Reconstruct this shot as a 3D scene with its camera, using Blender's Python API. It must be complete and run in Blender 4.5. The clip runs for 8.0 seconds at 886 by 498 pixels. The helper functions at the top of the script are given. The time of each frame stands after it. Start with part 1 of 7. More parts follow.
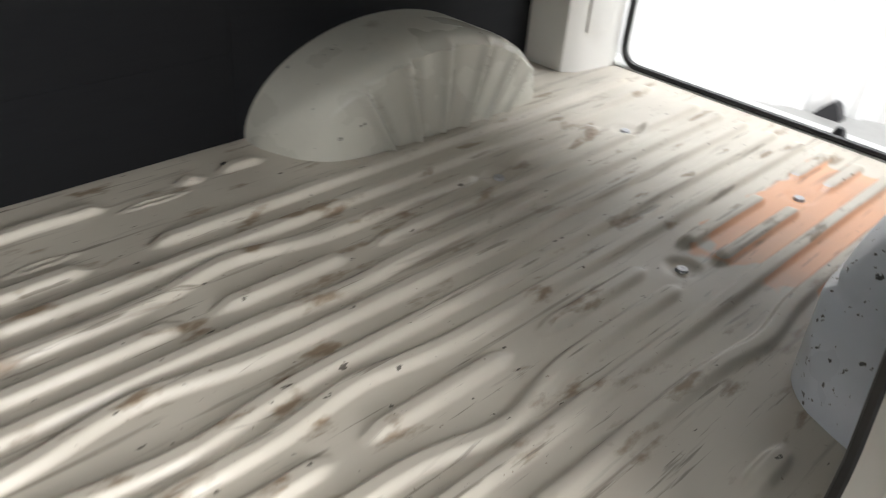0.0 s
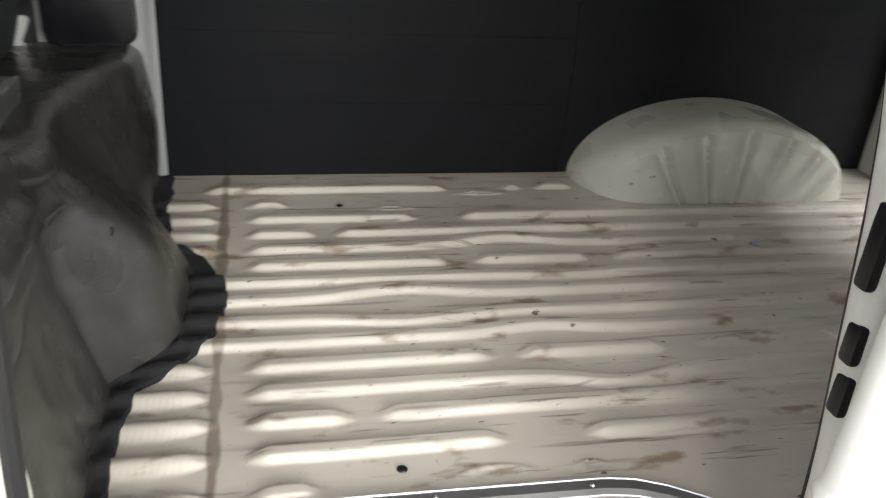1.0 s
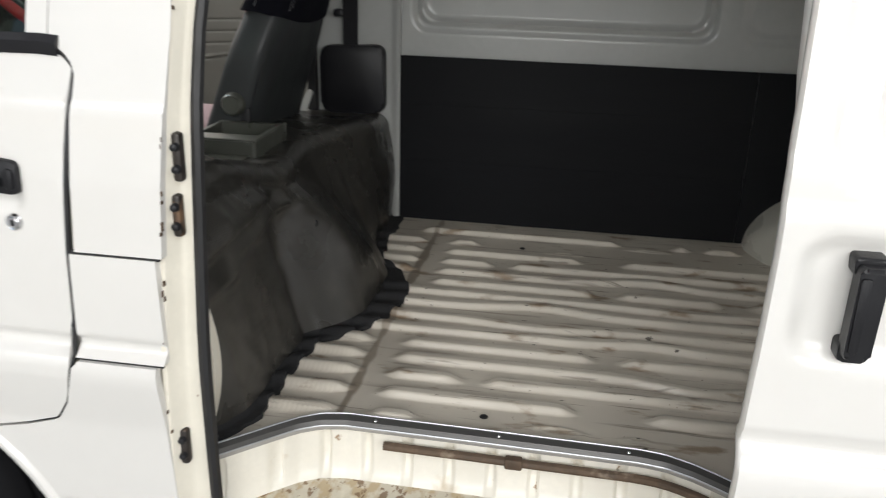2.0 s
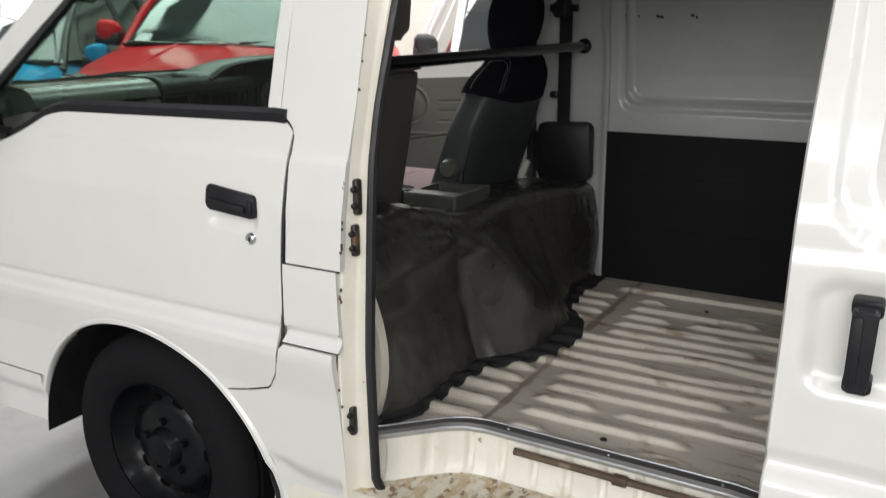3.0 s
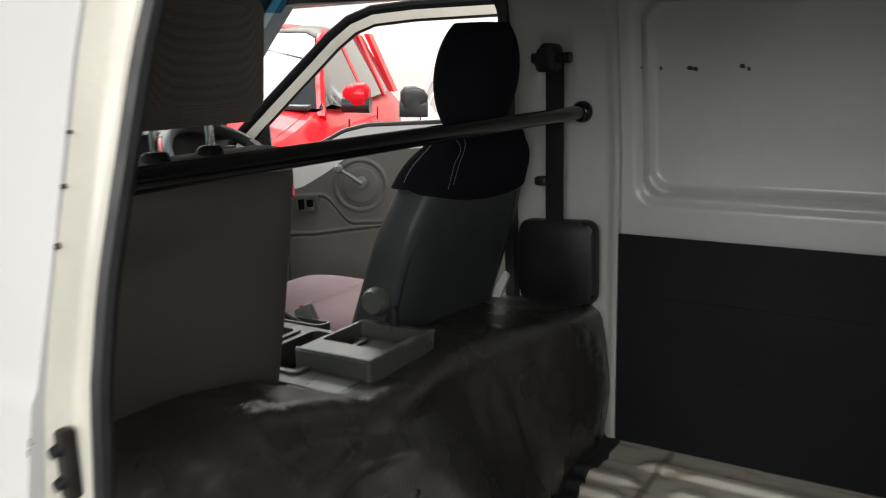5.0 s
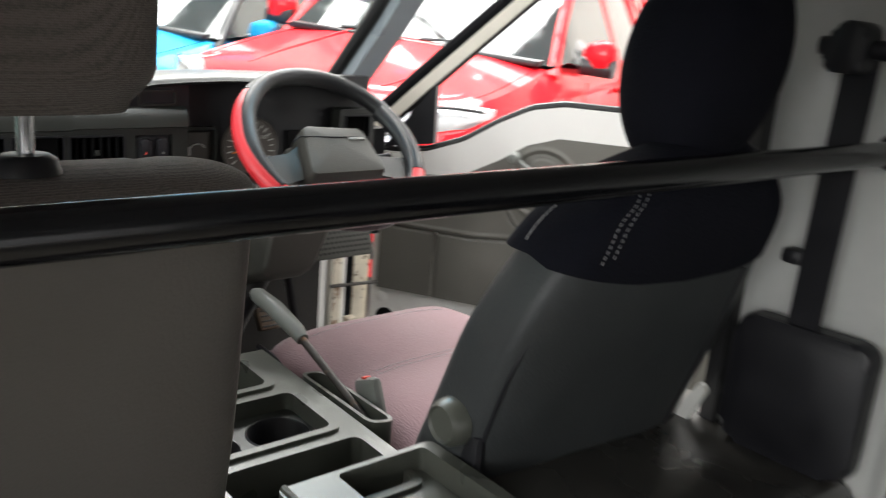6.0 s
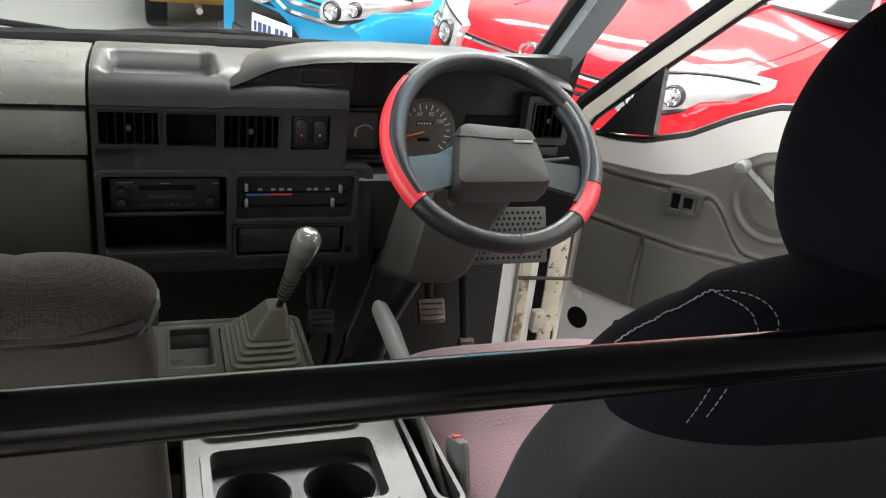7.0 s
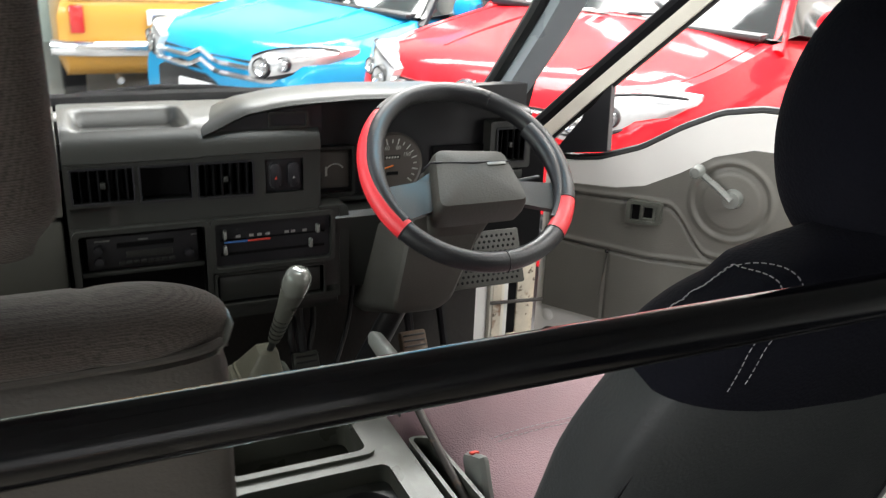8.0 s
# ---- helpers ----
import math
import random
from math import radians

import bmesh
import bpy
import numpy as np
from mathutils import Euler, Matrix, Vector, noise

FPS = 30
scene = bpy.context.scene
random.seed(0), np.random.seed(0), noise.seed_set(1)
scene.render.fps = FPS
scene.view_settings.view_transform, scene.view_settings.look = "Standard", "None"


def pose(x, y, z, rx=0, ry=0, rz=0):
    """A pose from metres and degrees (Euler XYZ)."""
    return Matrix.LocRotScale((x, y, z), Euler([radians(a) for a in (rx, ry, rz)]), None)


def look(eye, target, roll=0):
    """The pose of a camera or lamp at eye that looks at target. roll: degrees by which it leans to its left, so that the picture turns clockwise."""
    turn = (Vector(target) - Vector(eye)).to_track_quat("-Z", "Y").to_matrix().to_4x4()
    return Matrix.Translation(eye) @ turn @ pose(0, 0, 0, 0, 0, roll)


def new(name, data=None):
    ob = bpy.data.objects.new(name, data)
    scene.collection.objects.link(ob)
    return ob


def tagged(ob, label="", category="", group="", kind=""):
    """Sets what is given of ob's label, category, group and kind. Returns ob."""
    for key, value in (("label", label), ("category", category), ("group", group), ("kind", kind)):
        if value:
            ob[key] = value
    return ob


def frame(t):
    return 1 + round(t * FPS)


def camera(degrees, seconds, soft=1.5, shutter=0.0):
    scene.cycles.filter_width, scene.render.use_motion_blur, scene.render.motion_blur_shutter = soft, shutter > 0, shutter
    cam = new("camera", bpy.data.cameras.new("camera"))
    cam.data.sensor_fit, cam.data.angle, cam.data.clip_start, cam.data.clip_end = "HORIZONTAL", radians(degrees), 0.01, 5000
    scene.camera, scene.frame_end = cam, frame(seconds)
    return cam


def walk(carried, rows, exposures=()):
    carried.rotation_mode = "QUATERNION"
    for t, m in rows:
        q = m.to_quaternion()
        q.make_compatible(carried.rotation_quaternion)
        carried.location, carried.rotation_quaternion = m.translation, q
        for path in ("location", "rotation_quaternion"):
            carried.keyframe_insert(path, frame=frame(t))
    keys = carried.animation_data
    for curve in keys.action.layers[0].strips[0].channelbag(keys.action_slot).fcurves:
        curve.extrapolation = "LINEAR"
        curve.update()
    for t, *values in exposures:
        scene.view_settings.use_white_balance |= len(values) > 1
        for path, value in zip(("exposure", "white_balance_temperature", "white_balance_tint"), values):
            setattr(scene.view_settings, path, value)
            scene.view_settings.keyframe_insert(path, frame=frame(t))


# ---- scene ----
cam = camera(55.4, 8.0, soft=1.1, shutter=0.35)
EXPOSURES = [(0.0, 0.7), (0.5, 0.95), (1.2, 0.45), (2.3, -0.47), (3.0, -0.62), (3.5, -0.70), (4.7, -0.60), (5.8, 0.34), (6.5, 0.50), (8.0, 0.58)]
PATH = [
    (0, (0.2, -0.029, 0.861), (1.45, 1.12, -0.196), 5.1),
    (0.5, (0.193, -0.389, 0.898), (1.048, 1.134, -0.078), 6.1),
    (1, (0.281, -0.692, 0.919), (0.706, 1.04, 0.014), 4.6),
    (1.2, (0.354, -0.793, 0.89), (0.597, 0.987, 0.011), 4.1),
    (2.3, (0.756, -1.287, 0.937), (0.252, 0.535, 0.285), 0.5),
    (2.5, (0.847, -1.338, 0.93), (0.183, 0.44, 0.299), -0.1),
    (3, (1.072, -1.414, 0.958), (0.099, 0.252, 0.43), -0.6),
    (3.5, (1.124, -1.411, 0.985), (0.056, 0.229, 0.575), -1.5),
    (4, (1.021, -1.26, 0.982), (-0.038, 0.392, 0.592), -3.3),
    (4.5, (0.904, -0.907, 0.974), (-0.077, 0.785, 0.554), -4.1),
    (4.7, (0.864, -0.715, 0.975), (-0.133, 0.966, 0.554), -2.8),
    (5.8, (0.491, 0.174, 1.003), (-0.828, 1.585, 0.485), 2.7),
    (6, (0.433, 0.311, 0.998), (-1.023, 1.564, 0.44), 5.2),
    (6.2, (0.383, 0.452, 1.021), (-1.214, 1.493, 0.415), 5.6),
    (6.5, (0.345, 0.553, 1.085), (-1.339, 1.366, 0.377), 6.6),
    (7, (0.33, 0.648, 1.114), (-1.392, 1.288, 0.324), 6.5),
    (7.5, (0.333, 0.649, 1.117), (-1.388, 1.284, 0.318), 6.0),
    (8, (0.332, 0.554, 1.082), (-1.374, 1.349, 0.407), 2.3),
]

# the van stands nose-down by three degrees; its own axes: x to the rear, y across from the near side, z up from the cargo floor
VAN = pose(0, 0, 0.586, 0, -3.0, 0)
walk(cam, [(t, VAN @ look(eye, target, roll)) for t, eye, target, roll in PATH], EXPOSURES)

# ---- light ----
world = bpy.data.worlds.new("sky")
scene.world = world
world.use_nodes = True
wn = world.node_tree
sky = wn.nodes.new("ShaderNodeTexSky")
sky.sky_type, sky.sun_disc = "NISHITA", False
sky.sun_elevation, sky.sun_rotation = radians(50), radians(200)
wn.nodes["Background"].inputs["Strength"].default_value = 0.12
wn.links.new(sky.outputs["Color"], wn.nodes["Background"].inputs["Color"])


def area_light(name, m, sx, sy, watts, colour):
    data = bpy.data.lights.new(name, "AREA")
    data.shape, data.size, data.size_y, data.energy, data.color = "RECTANGLE", sx, sy, watts, colour
    ob = new(name, data)
    ob.matrix_world = m
    return ob


# daylight through the hall's open front and its roof lights
area_light("daylight_front", look((2.4, -6.95, 3.2), (1.6, 0.0, 0.9)), 9.2, 1.9, 620, (1.0, 0.985, 0.96))
for x in (-4.0, -0.8, 2.4):
    area_light("daylight_roof", pose(x, -5.2, 4.86, 0, 0, 0), 1.0, 3.2, 117, (1.0, 0.985, 0.95))
for x, wide, watts in ((-7.2, 1.0, 540), (-4.5, 2.2, 850), (-0.8, 1.0, 360), (2.4, 1.0, 240)):
    area_light("daylight_roof", pose(x, 4.0, 4.86, 0, 0, 0), wide, 6.6, watts, (1.0, 0.985, 0.95))
# unseen roof light added to brighten the open rear of the van
area_light("daylight_roof", pose(3.85, 0.3, 4.86, 0, 0, 0), 1.0, 5.0, 235, (0.96, 0.98, 1.0))

# ---- materials ----


def material(name, colour, rough=0.5, metal=0.0, vary=0.08, scale=6.0, fine=60.0, bump=0.0, coat=0.0, spec=0.5, rough_vary=0.1, stretch=(1, 1, 1),
             spots=None, wear=None, sheen=0.0, weave=0.0, knit=0.0, knit_bump=0.0):
    """A painted, plastic, cloth or metal surface: two scales of colour change, grain, spots (colour, size, share) and wear."""
    m = bpy.data.materials.new(name)
    m.use_nodes = True
    n, l = m.node_tree.nodes, m.node_tree.links
    b = n["Principled BSDF"]
    b.inputs["Metallic"].default_value = metal
    b.inputs["Coat Weight"].default_value = coat
    b.inputs["Coat Roughness"].default_value = 0.06
    b.inputs["Specular IOR Level"].default_value = spec
    b.inputs["Sheen Weight"].default_value = sheen
    tc, mp = n.new("ShaderNodeTexCoord"), n.new("ShaderNodeMapping")
    mp.inputs["Scale"].default_value = stretch
    l.new(tc.outputs["Object"], mp.inputs["Vector"])

    def noise_at(s, detail=4.0):
        t = n.new("ShaderNodeTexNoise")
        t.inputs["Scale"].default_value, t.inputs["Detail"].default_value = s, detail
        l.new(mp.outputs["Vector"], t.inputs["Vector"])
        return t.outputs["Fac"]

    def ramp(fac, a, z, lo=0.3, hi=0.7):
        r = n.new("ShaderNodeMapRange")
        r.inputs["From Min"].default_value, r.inputs["From Max"].default_value = lo, hi
        r.inputs["To Min"].default_value, r.inputs["To Max"].default_value = a, z
        l.new(fac, r.inputs["Value"])
        return r.outputs["Result"]

    def mix(fac, a, z):
        x = n.new("ShaderNodeMix")
        x.data_type = "RGBA"
        if isinstance(fac, float):
            x.inputs[0].default_value = fac
        else:
            l.new(fac, x.inputs[0])
        for k, v in ((6, a), (7, z)):
            if isinstance(v, tuple):
                x.inputs[k].default_value = (*v, 1)
            else:
                l.new(v, x.inputs[k])
        return x.outputs[2]

    dark = tuple(c * (1 - vary) for c in colour)
    light = tuple(min(1.0, c * (1 + vary)) for c in colour)
    big, small = noise_at(scale), noise_at(fine)
    col = mix(ramp(big, 0.0, 1.0), dark, light)
    col = mix(ramp(small, 0.0, 0.5), col, dark)
    if wear:
        wc, ws, share = wear
        col = mix(ramp(noise_at(ws, 8.0), 0.0, 0.85, share, share + 0.09), col, wc)
    if spots:
        sc, ss, share = spots
        col = mix(ramp(noise_at(ss, 5.0), 0.0, 0.9, share, share + 0.04), col, sc)
    if knit:
        kn = n.new("ShaderNodeTexVoronoi")
        kn.inputs["Scale"].default_value, kn.inputs["Randomness"].default_value = knit, 0.36
        l.new(mp.outputs["Vector"], kn.inputs["Vector"])
        col = mix(ramp(kn.outputs["Distance"], 0.0, 0.85, 0.35, 0.75), col, tuple(c * 0.25 for c in colour))
    l.new(col, b.inputs["Base Color"])
    l.new(ramp(big, max(0.0, rough - rough_vary), min(1.0, rough + rough_vary)), b.inputs["Roughness"])
    if bump or weave:
        bp = n.new("ShaderNodeBump")
        bp.inputs["Strength"].default_value, bp.inputs["Distance"].default_value = max(bump, weave), 0.002
        if weave:
            w = n.new("ShaderNodeTexVoronoi")
            w.inputs["Scale"].default_value, w.inputs["Randomness"].default_value = knit or knit_bump or weave * 900, 0.36 if knit else 0.12 if knit_bump else 1.0
            l.new(mp.outputs["Vector"], w.inputs["Vector"])
            l.new(w.outputs["Distance"], bp.inputs["Height"])
        else:
            l.new(small, bp.inputs["Height"])
        l.new(bp.outputs["Normal"], b.inputs["Normal"])
    return m


def glass(name, colour=(0.95, 0.98, 0.97), rough=0.0, share=0.12):
    """Thin clear pane: light goes straight through, with a share of gloss that grows at grazing angles."""
    m = bpy.data.materials.new(name)
    m.use_nodes = True
    n, l = m.node_tree.nodes, m.node_tree.links
    n.remove(n["Principled BSDF"])
    t, g, x, f = n.new("ShaderNodeBsdfTransparent"), n.new("ShaderNodeBsdfGlossy"), n.new("ShaderNodeMixShader"), n.new("ShaderNodeLayerWeight")
    t.inputs["Color"].default_value = (*colour, 1)
    g.inputs["Roughness"].default_value = rough
    f.inputs["Blend"].default_value = 0.5
    p, r = n.new("ShaderNodeMath"), n.new("ShaderNodeMapRange")
    p.operation = "POWER"
    p.inputs[1].default_value = 4.0
    r.inputs["To Min"].default_value, r.inputs["To Max"].default_value = share * 0.4, share * 2.5
    l.new(f.outputs["Facing"], p.inputs[0])
    l.new(p.outputs["Value"], r.inputs["Value"])
    l.new(r.outputs["Result"], x.inputs["Fac"])
    l.new(t.outputs["BSDF"], x.inputs[1])
    l.new(g.outputs["BSDF"], x.inputs[2])
    l.new(x.outputs["Shader"], n["Material Output"].inputs["Surface"])
    return m


PAINT = material("white_body_paint", (0.71, 0.695, 0.665), 0.32, vary=0.03, scale=2.0, fine=18, coat=0.7, rough_vary=0.05, spots=((0.35, 0.27, 0.18), 16, 0.80))
CREAM = material("cream_jamb_paint", (0.74, 0.70, 0.60), 0.4, vary=0.06, scale=9, fine=90, coat=0.3, spots=((0.25, 0.15, 0.08), 40, 0.73))
# white of the inner panels, darkened in colour for the shade inside
INNER = material("shaded_white_inner_paint", (0.385, 0.39, 0.375), 0.4, vary=0.07, scale=4, fine=45, coat=0.25, spots=((0.18, 0.15, 0.12), 36, 0.77))
RUBBER = material("black_rubber", (0.011, 0.011, 0.012), 0.5, vary=0.2, scale=20, fine=200)
BLACK = material("black_plastic", (0.010, 0.010, 0.012), 0.42, vary=0.15, scale=12, fine=260, bump=0.15, spec=0.35)
BOARD = material("black_lining_board", (0.009, 0.0095, 0.011), 0.8, vary=0.2, scale=3, fine=40, bump=0.1, stretch=(0.4, 1, 3), spec=0.2)
STEEL = material("brushed_aluminium_strip", (0.42, 0.43, 0.45), 0.33, metal=0.8, vary=0.1, scale=8, fine=120, stretch=(0.15, 1, 1))
RUST = material("rusty_steel", (0.105, 0.070, 0.045), 0.75, vary=0.4, scale=24, fine=110, bump=0.3, wear=((0.30, 0.24, 0.18), 16, 0.60))
TYRE = material("tyre_rubber", (0.008, 0.008, 0.009), 0.85, vary=0.2, scale=10, fine=150, bump=0.2, spec=0.12)
WHEEL_HOLE = material("dark_wheel_opening", (0.002, 0.002, 0.002), 0.8, vary=0.2, spec=0.05)
RIM = material("black_painted_steel_wheel", (0.0035, 0.004, 0.005), 0.30, vary=0.1, scale=8, fine=80, coat=0.1, spec=0.2, rough_vary=0.03)
CHROME = material("chrome", (0.75, 0.75, 0.76), 0.14, metal=1.0, vary=0.05)
MAT_VINYL = material("grey_brown_vinyl_mat", (0.035, 0.033, 0.029), 0.28, vary=0.2, scale=5, fine=240, spec=0.7, wear=((0.060, 0.056, 0.048), 5, 0.60), weave=0.26, knit_bump=230)
FELT = material("black_felt_underlay", (0.012, 0.012, 0.013), 0.95, vary=0.3, scale=30, fine=200, bump=0.6)
CLEAR = glass("clear_glass", share=0.04)
GREENISH = glass("green_tinted_glass", (0.52, 0.62, 0.575), share=0.10)
TINT = glass("blue_tinted_glass", (0.10, 0.42, 0.62))


def floor_paint():
    """Beige-grey sheet paint with scuffs along the ribs, dark specks, brown stains and a salmon reflection painted in
    at the rear.
    """
    m = material("beige_grey_floor_paint", (0.52, 0.48, 0.41), 0.42, vary=0.07, scale=3.5, fine=30, coat=0.15, stretch=(0.5, 1.3, 1),
                 spots=((0.05, 0.04, 0.03), 58, 0.69), wear=((0.20, 0.135, 0.08), 15, 0.605))
    n, l = m.node_tree.nodes, m.node_tree.links
    b = n["Principled BSDF"]
    old = b.inputs["Base Color"].links[0].from_socket
    tc, sep = n.new("ShaderNodeTexCoord"), n.new("ShaderNodeSeparateXYZ")
    nz = n.new("ShaderNodeTexNoise")
    nz.inputs["Scale"].default_value = 9.0
    l.new(tc.outputs["Object"], nz.inputs["Vector"])
    l.new(tc.outputs["Object"], sep.inputs["Vector"])

    def maths(op, a, v):
        k = n.new("ShaderNodeMath")
        k.operation = op
        for i, q in ((0, a), (1, v)):
            if isinstance(q, (int, float)):
                k.inputs[i].default_value = q
            else:
                l.new(q, k.inputs[i])
        return k.outputs["Value"]

    # salmon patch: an orange reflection put into the floor colour
    dx = maths("DIVIDE", maths("ABSOLUTE", maths("SUBTRACT", sep.outputs["X"], 1.96), 0), 0.33)
    dy = maths("DIVIDE", maths("ABSOLUTE", maths("SUBTRACT", sep.outputs["Y"], 0.470), 0), 0.155)
    edge = maths("ADD", maths("MAXIMUM", dx, dy), maths("MULTIPLY", maths("SUBTRACT", nz.outputs["Fac"], 0.5), 0.9))
    # the rib tops stay grey, outside the painted reflection
    edge = maths("ADD", edge, maths("MULTIPLY", maths("MAXIMUM", maths("SUBTRACT", sep.outputs["Z"], 0.5585), 0.0), 220.0))
    r = n.new("ShaderNodeMapRange")
    r.inputs["From Min"].default_value, r.inputs["From Max"].default_value = 1.02, 0.94
    l.new(edge, r.inputs["Value"])
    x = n.new("ShaderNodeMix")
    x.data_type = "RGBA"
    l.new(r.outputs["Result"], x.inputs[0])
    l.new(old, x.inputs[6])
    x.inputs[7].default_value = (0.64, 0.34, 0.20, 1)
    # dirt packed along the cross joint
    jt = maths("ADD", maths("DIVIDE", maths("ABSOLUTE", maths("SUBTRACT", sep.outputs["X"], 0.199), 0), 0.011), maths("MULTIPLY", maths("SUBTRACT", nz.outputs["Fac"], 0.5), 3.0))
    rj, xj = n.new("ShaderNodeMapRange"), n.new("ShaderNodeMix")
    rj.inputs["From Min"].default_value, rj.inputs["From Max"].default_value, rj.inputs["To Max"].default_value = 1.1, 0.5, 0.75
    l.new(jt, rj.inputs["Value"])
    xj.data_type = "RGBA"
    l.new(rj.outputs["Result"], xj.inputs[0])
    l.new(x.outputs[2], xj.inputs[6])
    xj.inputs[7].default_value = (0.15, 0.115, 0.08, 1)
    # thin grime lines and scuffs along the ribs, and a haze of traffic dirt
    mp = n.new("ShaderNodeMapping")
    mp.inputs["Scale"].default_value = (2.2, 42.0, 1.0)
    l.new(tc.outputs["Object"], mp.inputs["Vector"])
    last = xj.outputs[2]
    for src, scale, lo, hi, col in ((mp.outputs["Vector"], 1.0, 0.605, 0.70, (0.13, 0.10, 0.075)), (mp.outputs["Vector"], 2.3, 0.635, 0.69, (0.10, 0.08, 0.06)), (tc.outputs["Object"], 2.2, 0.50, 0.75, (0.33, 0.295, 0.245)), (tc.outputs["Object"], 75.0, 0.70, 0.74, (0.16, 0.12, 0.085))):
        g, r2, x2 = n.new("ShaderNodeTexNoise"), n.new("ShaderNodeMapRange"), n.new("ShaderNodeMix")
        g.inputs["Scale"].default_value, g.inputs["Detail"].default_value = scale, 6.0
        l.new(src, g.inputs["Vector"])
        r2.inputs["From Min"].default_value, r2.inputs["From Max"].default_value, r2.inputs["To Max"].default_value = lo, hi, 0.6
        l.new(g.outputs["Fac"], r2.inputs["Value"])
        x2.data_type = "RGBA"
        l.new(r2.outputs["Result"], x2.inputs[0])
        l.new(last, x2.inputs[6])
        x2.inputs[7].default_value = (*col, 1)
        last = x2.outputs[2]
    l.new(last, b.inputs["Base Color"])
    return m


FLOOR_PAINT = floor_paint()

# ---- mesh helpers ----
BASE = {}


def thing(name, label, category, base=(0, 0, 0), m=None, group="", kind=""):
    """An Empty at the base of a thing; van things are given in the van's axes."""
    ob = new(name)
    ob.empty_display_size = 0.05
    ob.matrix_world = (VAN if m is None else m) @ Matrix.Translation(base)
    BASE[ob.name] = Vector(base)
    return tagged(ob, label, category, group, kind)


def part(name, bm, mat, parent, label="", kind="", angle=38):
    """Links a bmesh, drawn in its thing's axes, as one mesh object under a thing or a part."""
    off = BASE[parent.name]
    bmesh.ops.translate(bm, verts=bm.verts, vec=-off)
    bmesh.ops.recalc_face_normals(bm, faces=bm.faces)
    me = bpy.data.meshes.new(name)
    bm.to_mesh(me)
    bm.free()
    me.shade_smooth()
    me.set_sharp_from_angle(angle=radians(angle))
    for x in mat if isinstance(mat, (list, tuple)) else [mat]:
        me.materials.append(x)
    ob = new(name, me)
    ob.parent = parent
    BASE[ob.name] = off
    return tagged(ob, label, "", "", kind)


def box(x0, x1, y0, y1, z0, z1, r=0.004, seg=2, m=None, bm=None):
    b = bmesh.new()
    bmesh.ops.create_cube(b, size=1.0, matrix=Matrix.Translation(((x0 + x1) / 2, (y0 + y1) / 2, (z0 + z1) / 2)) @ Matrix.Diagonal((abs(x1 - x0), abs(y1 - y0), abs(z1 - z0), 1)))
    r = min(r, 0.49 * min(abs(x1 - x0), abs(y1 - y0), abs(z1 - z0)))
    if r > 0:
        bmesh.ops.bevel(b, geom=list(b.edges), offset=r, segments=seg, profile=0.5, affect="EDGES", clamp_overlap=True)
    if m is not None:
        bmesh.ops.transform(b, matrix=m, verts=b.verts)
    return join(bm, b)


def join(bm, other):
    """Adds other to bm and frees it; with no bm it returns other."""
    if bm is None:
        return other
    me = bpy.data.meshes.new("tmp")
    other.to_mesh(me)
    other.free()
    bm.from_mesh(me)
    bpy.data.meshes.remove(me)
    return bm


def loft(rings, closed=True, cap=True, bm=None):
    b = bmesh.new()
    vs = [[b.verts.new(p) for p in ring] for ring in rings]
    n = len(rings[0])
    for a, c in zip(vs, vs[1:]):
        for i in range(n if closed else n - 1):
            j = (i + 1) % n
            b.faces.new((a[i], a[j], c[j], c[i]))
    if cap and closed:
        b.faces.new(list(reversed(vs[0])))
        b.faces.new(vs[-1])
    return join(bm, b)


def tube(path, r, n=10, closed=False, bm=None, flat=1.0):
    """A round bar along a path; r may be one number or one for each point."""
    pts = [Vector(p) for p in path]
    rings, u = [], None
    for i, p in enumerate(pts):
        a = pts[i - 1] if i or closed else p
        c = pts[(i + 1) % len(pts)] if i < len(pts) - 1 or closed else p
        d = (c - a).normalized()
        if u is None:
            u = d.cross(Vector((0, 0, 1)) if abs(d.z) < 0.95 else Vector((1, 0, 0))).normalized()
        else:
            u = (u - d * u.dot(d)).normalized()
        v = u.cross(d)
        rr = r[i] if isinstance(r, (list, tuple)) else r
        rings.append([p + (u * math.cos(k) + v * math.sin(k) * flat) * rr for k in (2 * math.pi * q / n for q in range(n))])
    if closed:
        rings.append(rings[0])
    return loft(rings, True, not closed, bm)


def lathe(profile, m, n=32, bm=None, close=True):
    """Turns (radius, height) points round z, then places them by m."""
    rings = [[m @ Vector((rr * math.cos(k), rr * math.sin(k), h)) for k in (2 * math.pi * q / n for q in range(n))] for rr, h in profile]
    return loft(rings, True, close, bm)


def rounded(pts, r, seg=5):
    """Rounds the corners of a closed outline of 2D points."""
    out = []
    n = len(pts)
    for i in range(n):
        p, a, c = Vector(pts[i]), Vector(pts[i - 1]), Vector(pts[(i + 1) % n])
        rr = r[i] if isinstance(r, (list, tuple)) else r
        da, dc = (a - p), (c - p)
        k = min(rr, 0.45 * da.length, 0.45 * dc.length)
        s, e = p + da.normalized() * k, p + dc.normalized() * k
        for q in range(seg + 1):
            t = q / seg
            out.append(tuple((1 - t) ** 2 * s + 2 * t * (1 - t) * p + t * t * e))
    return out


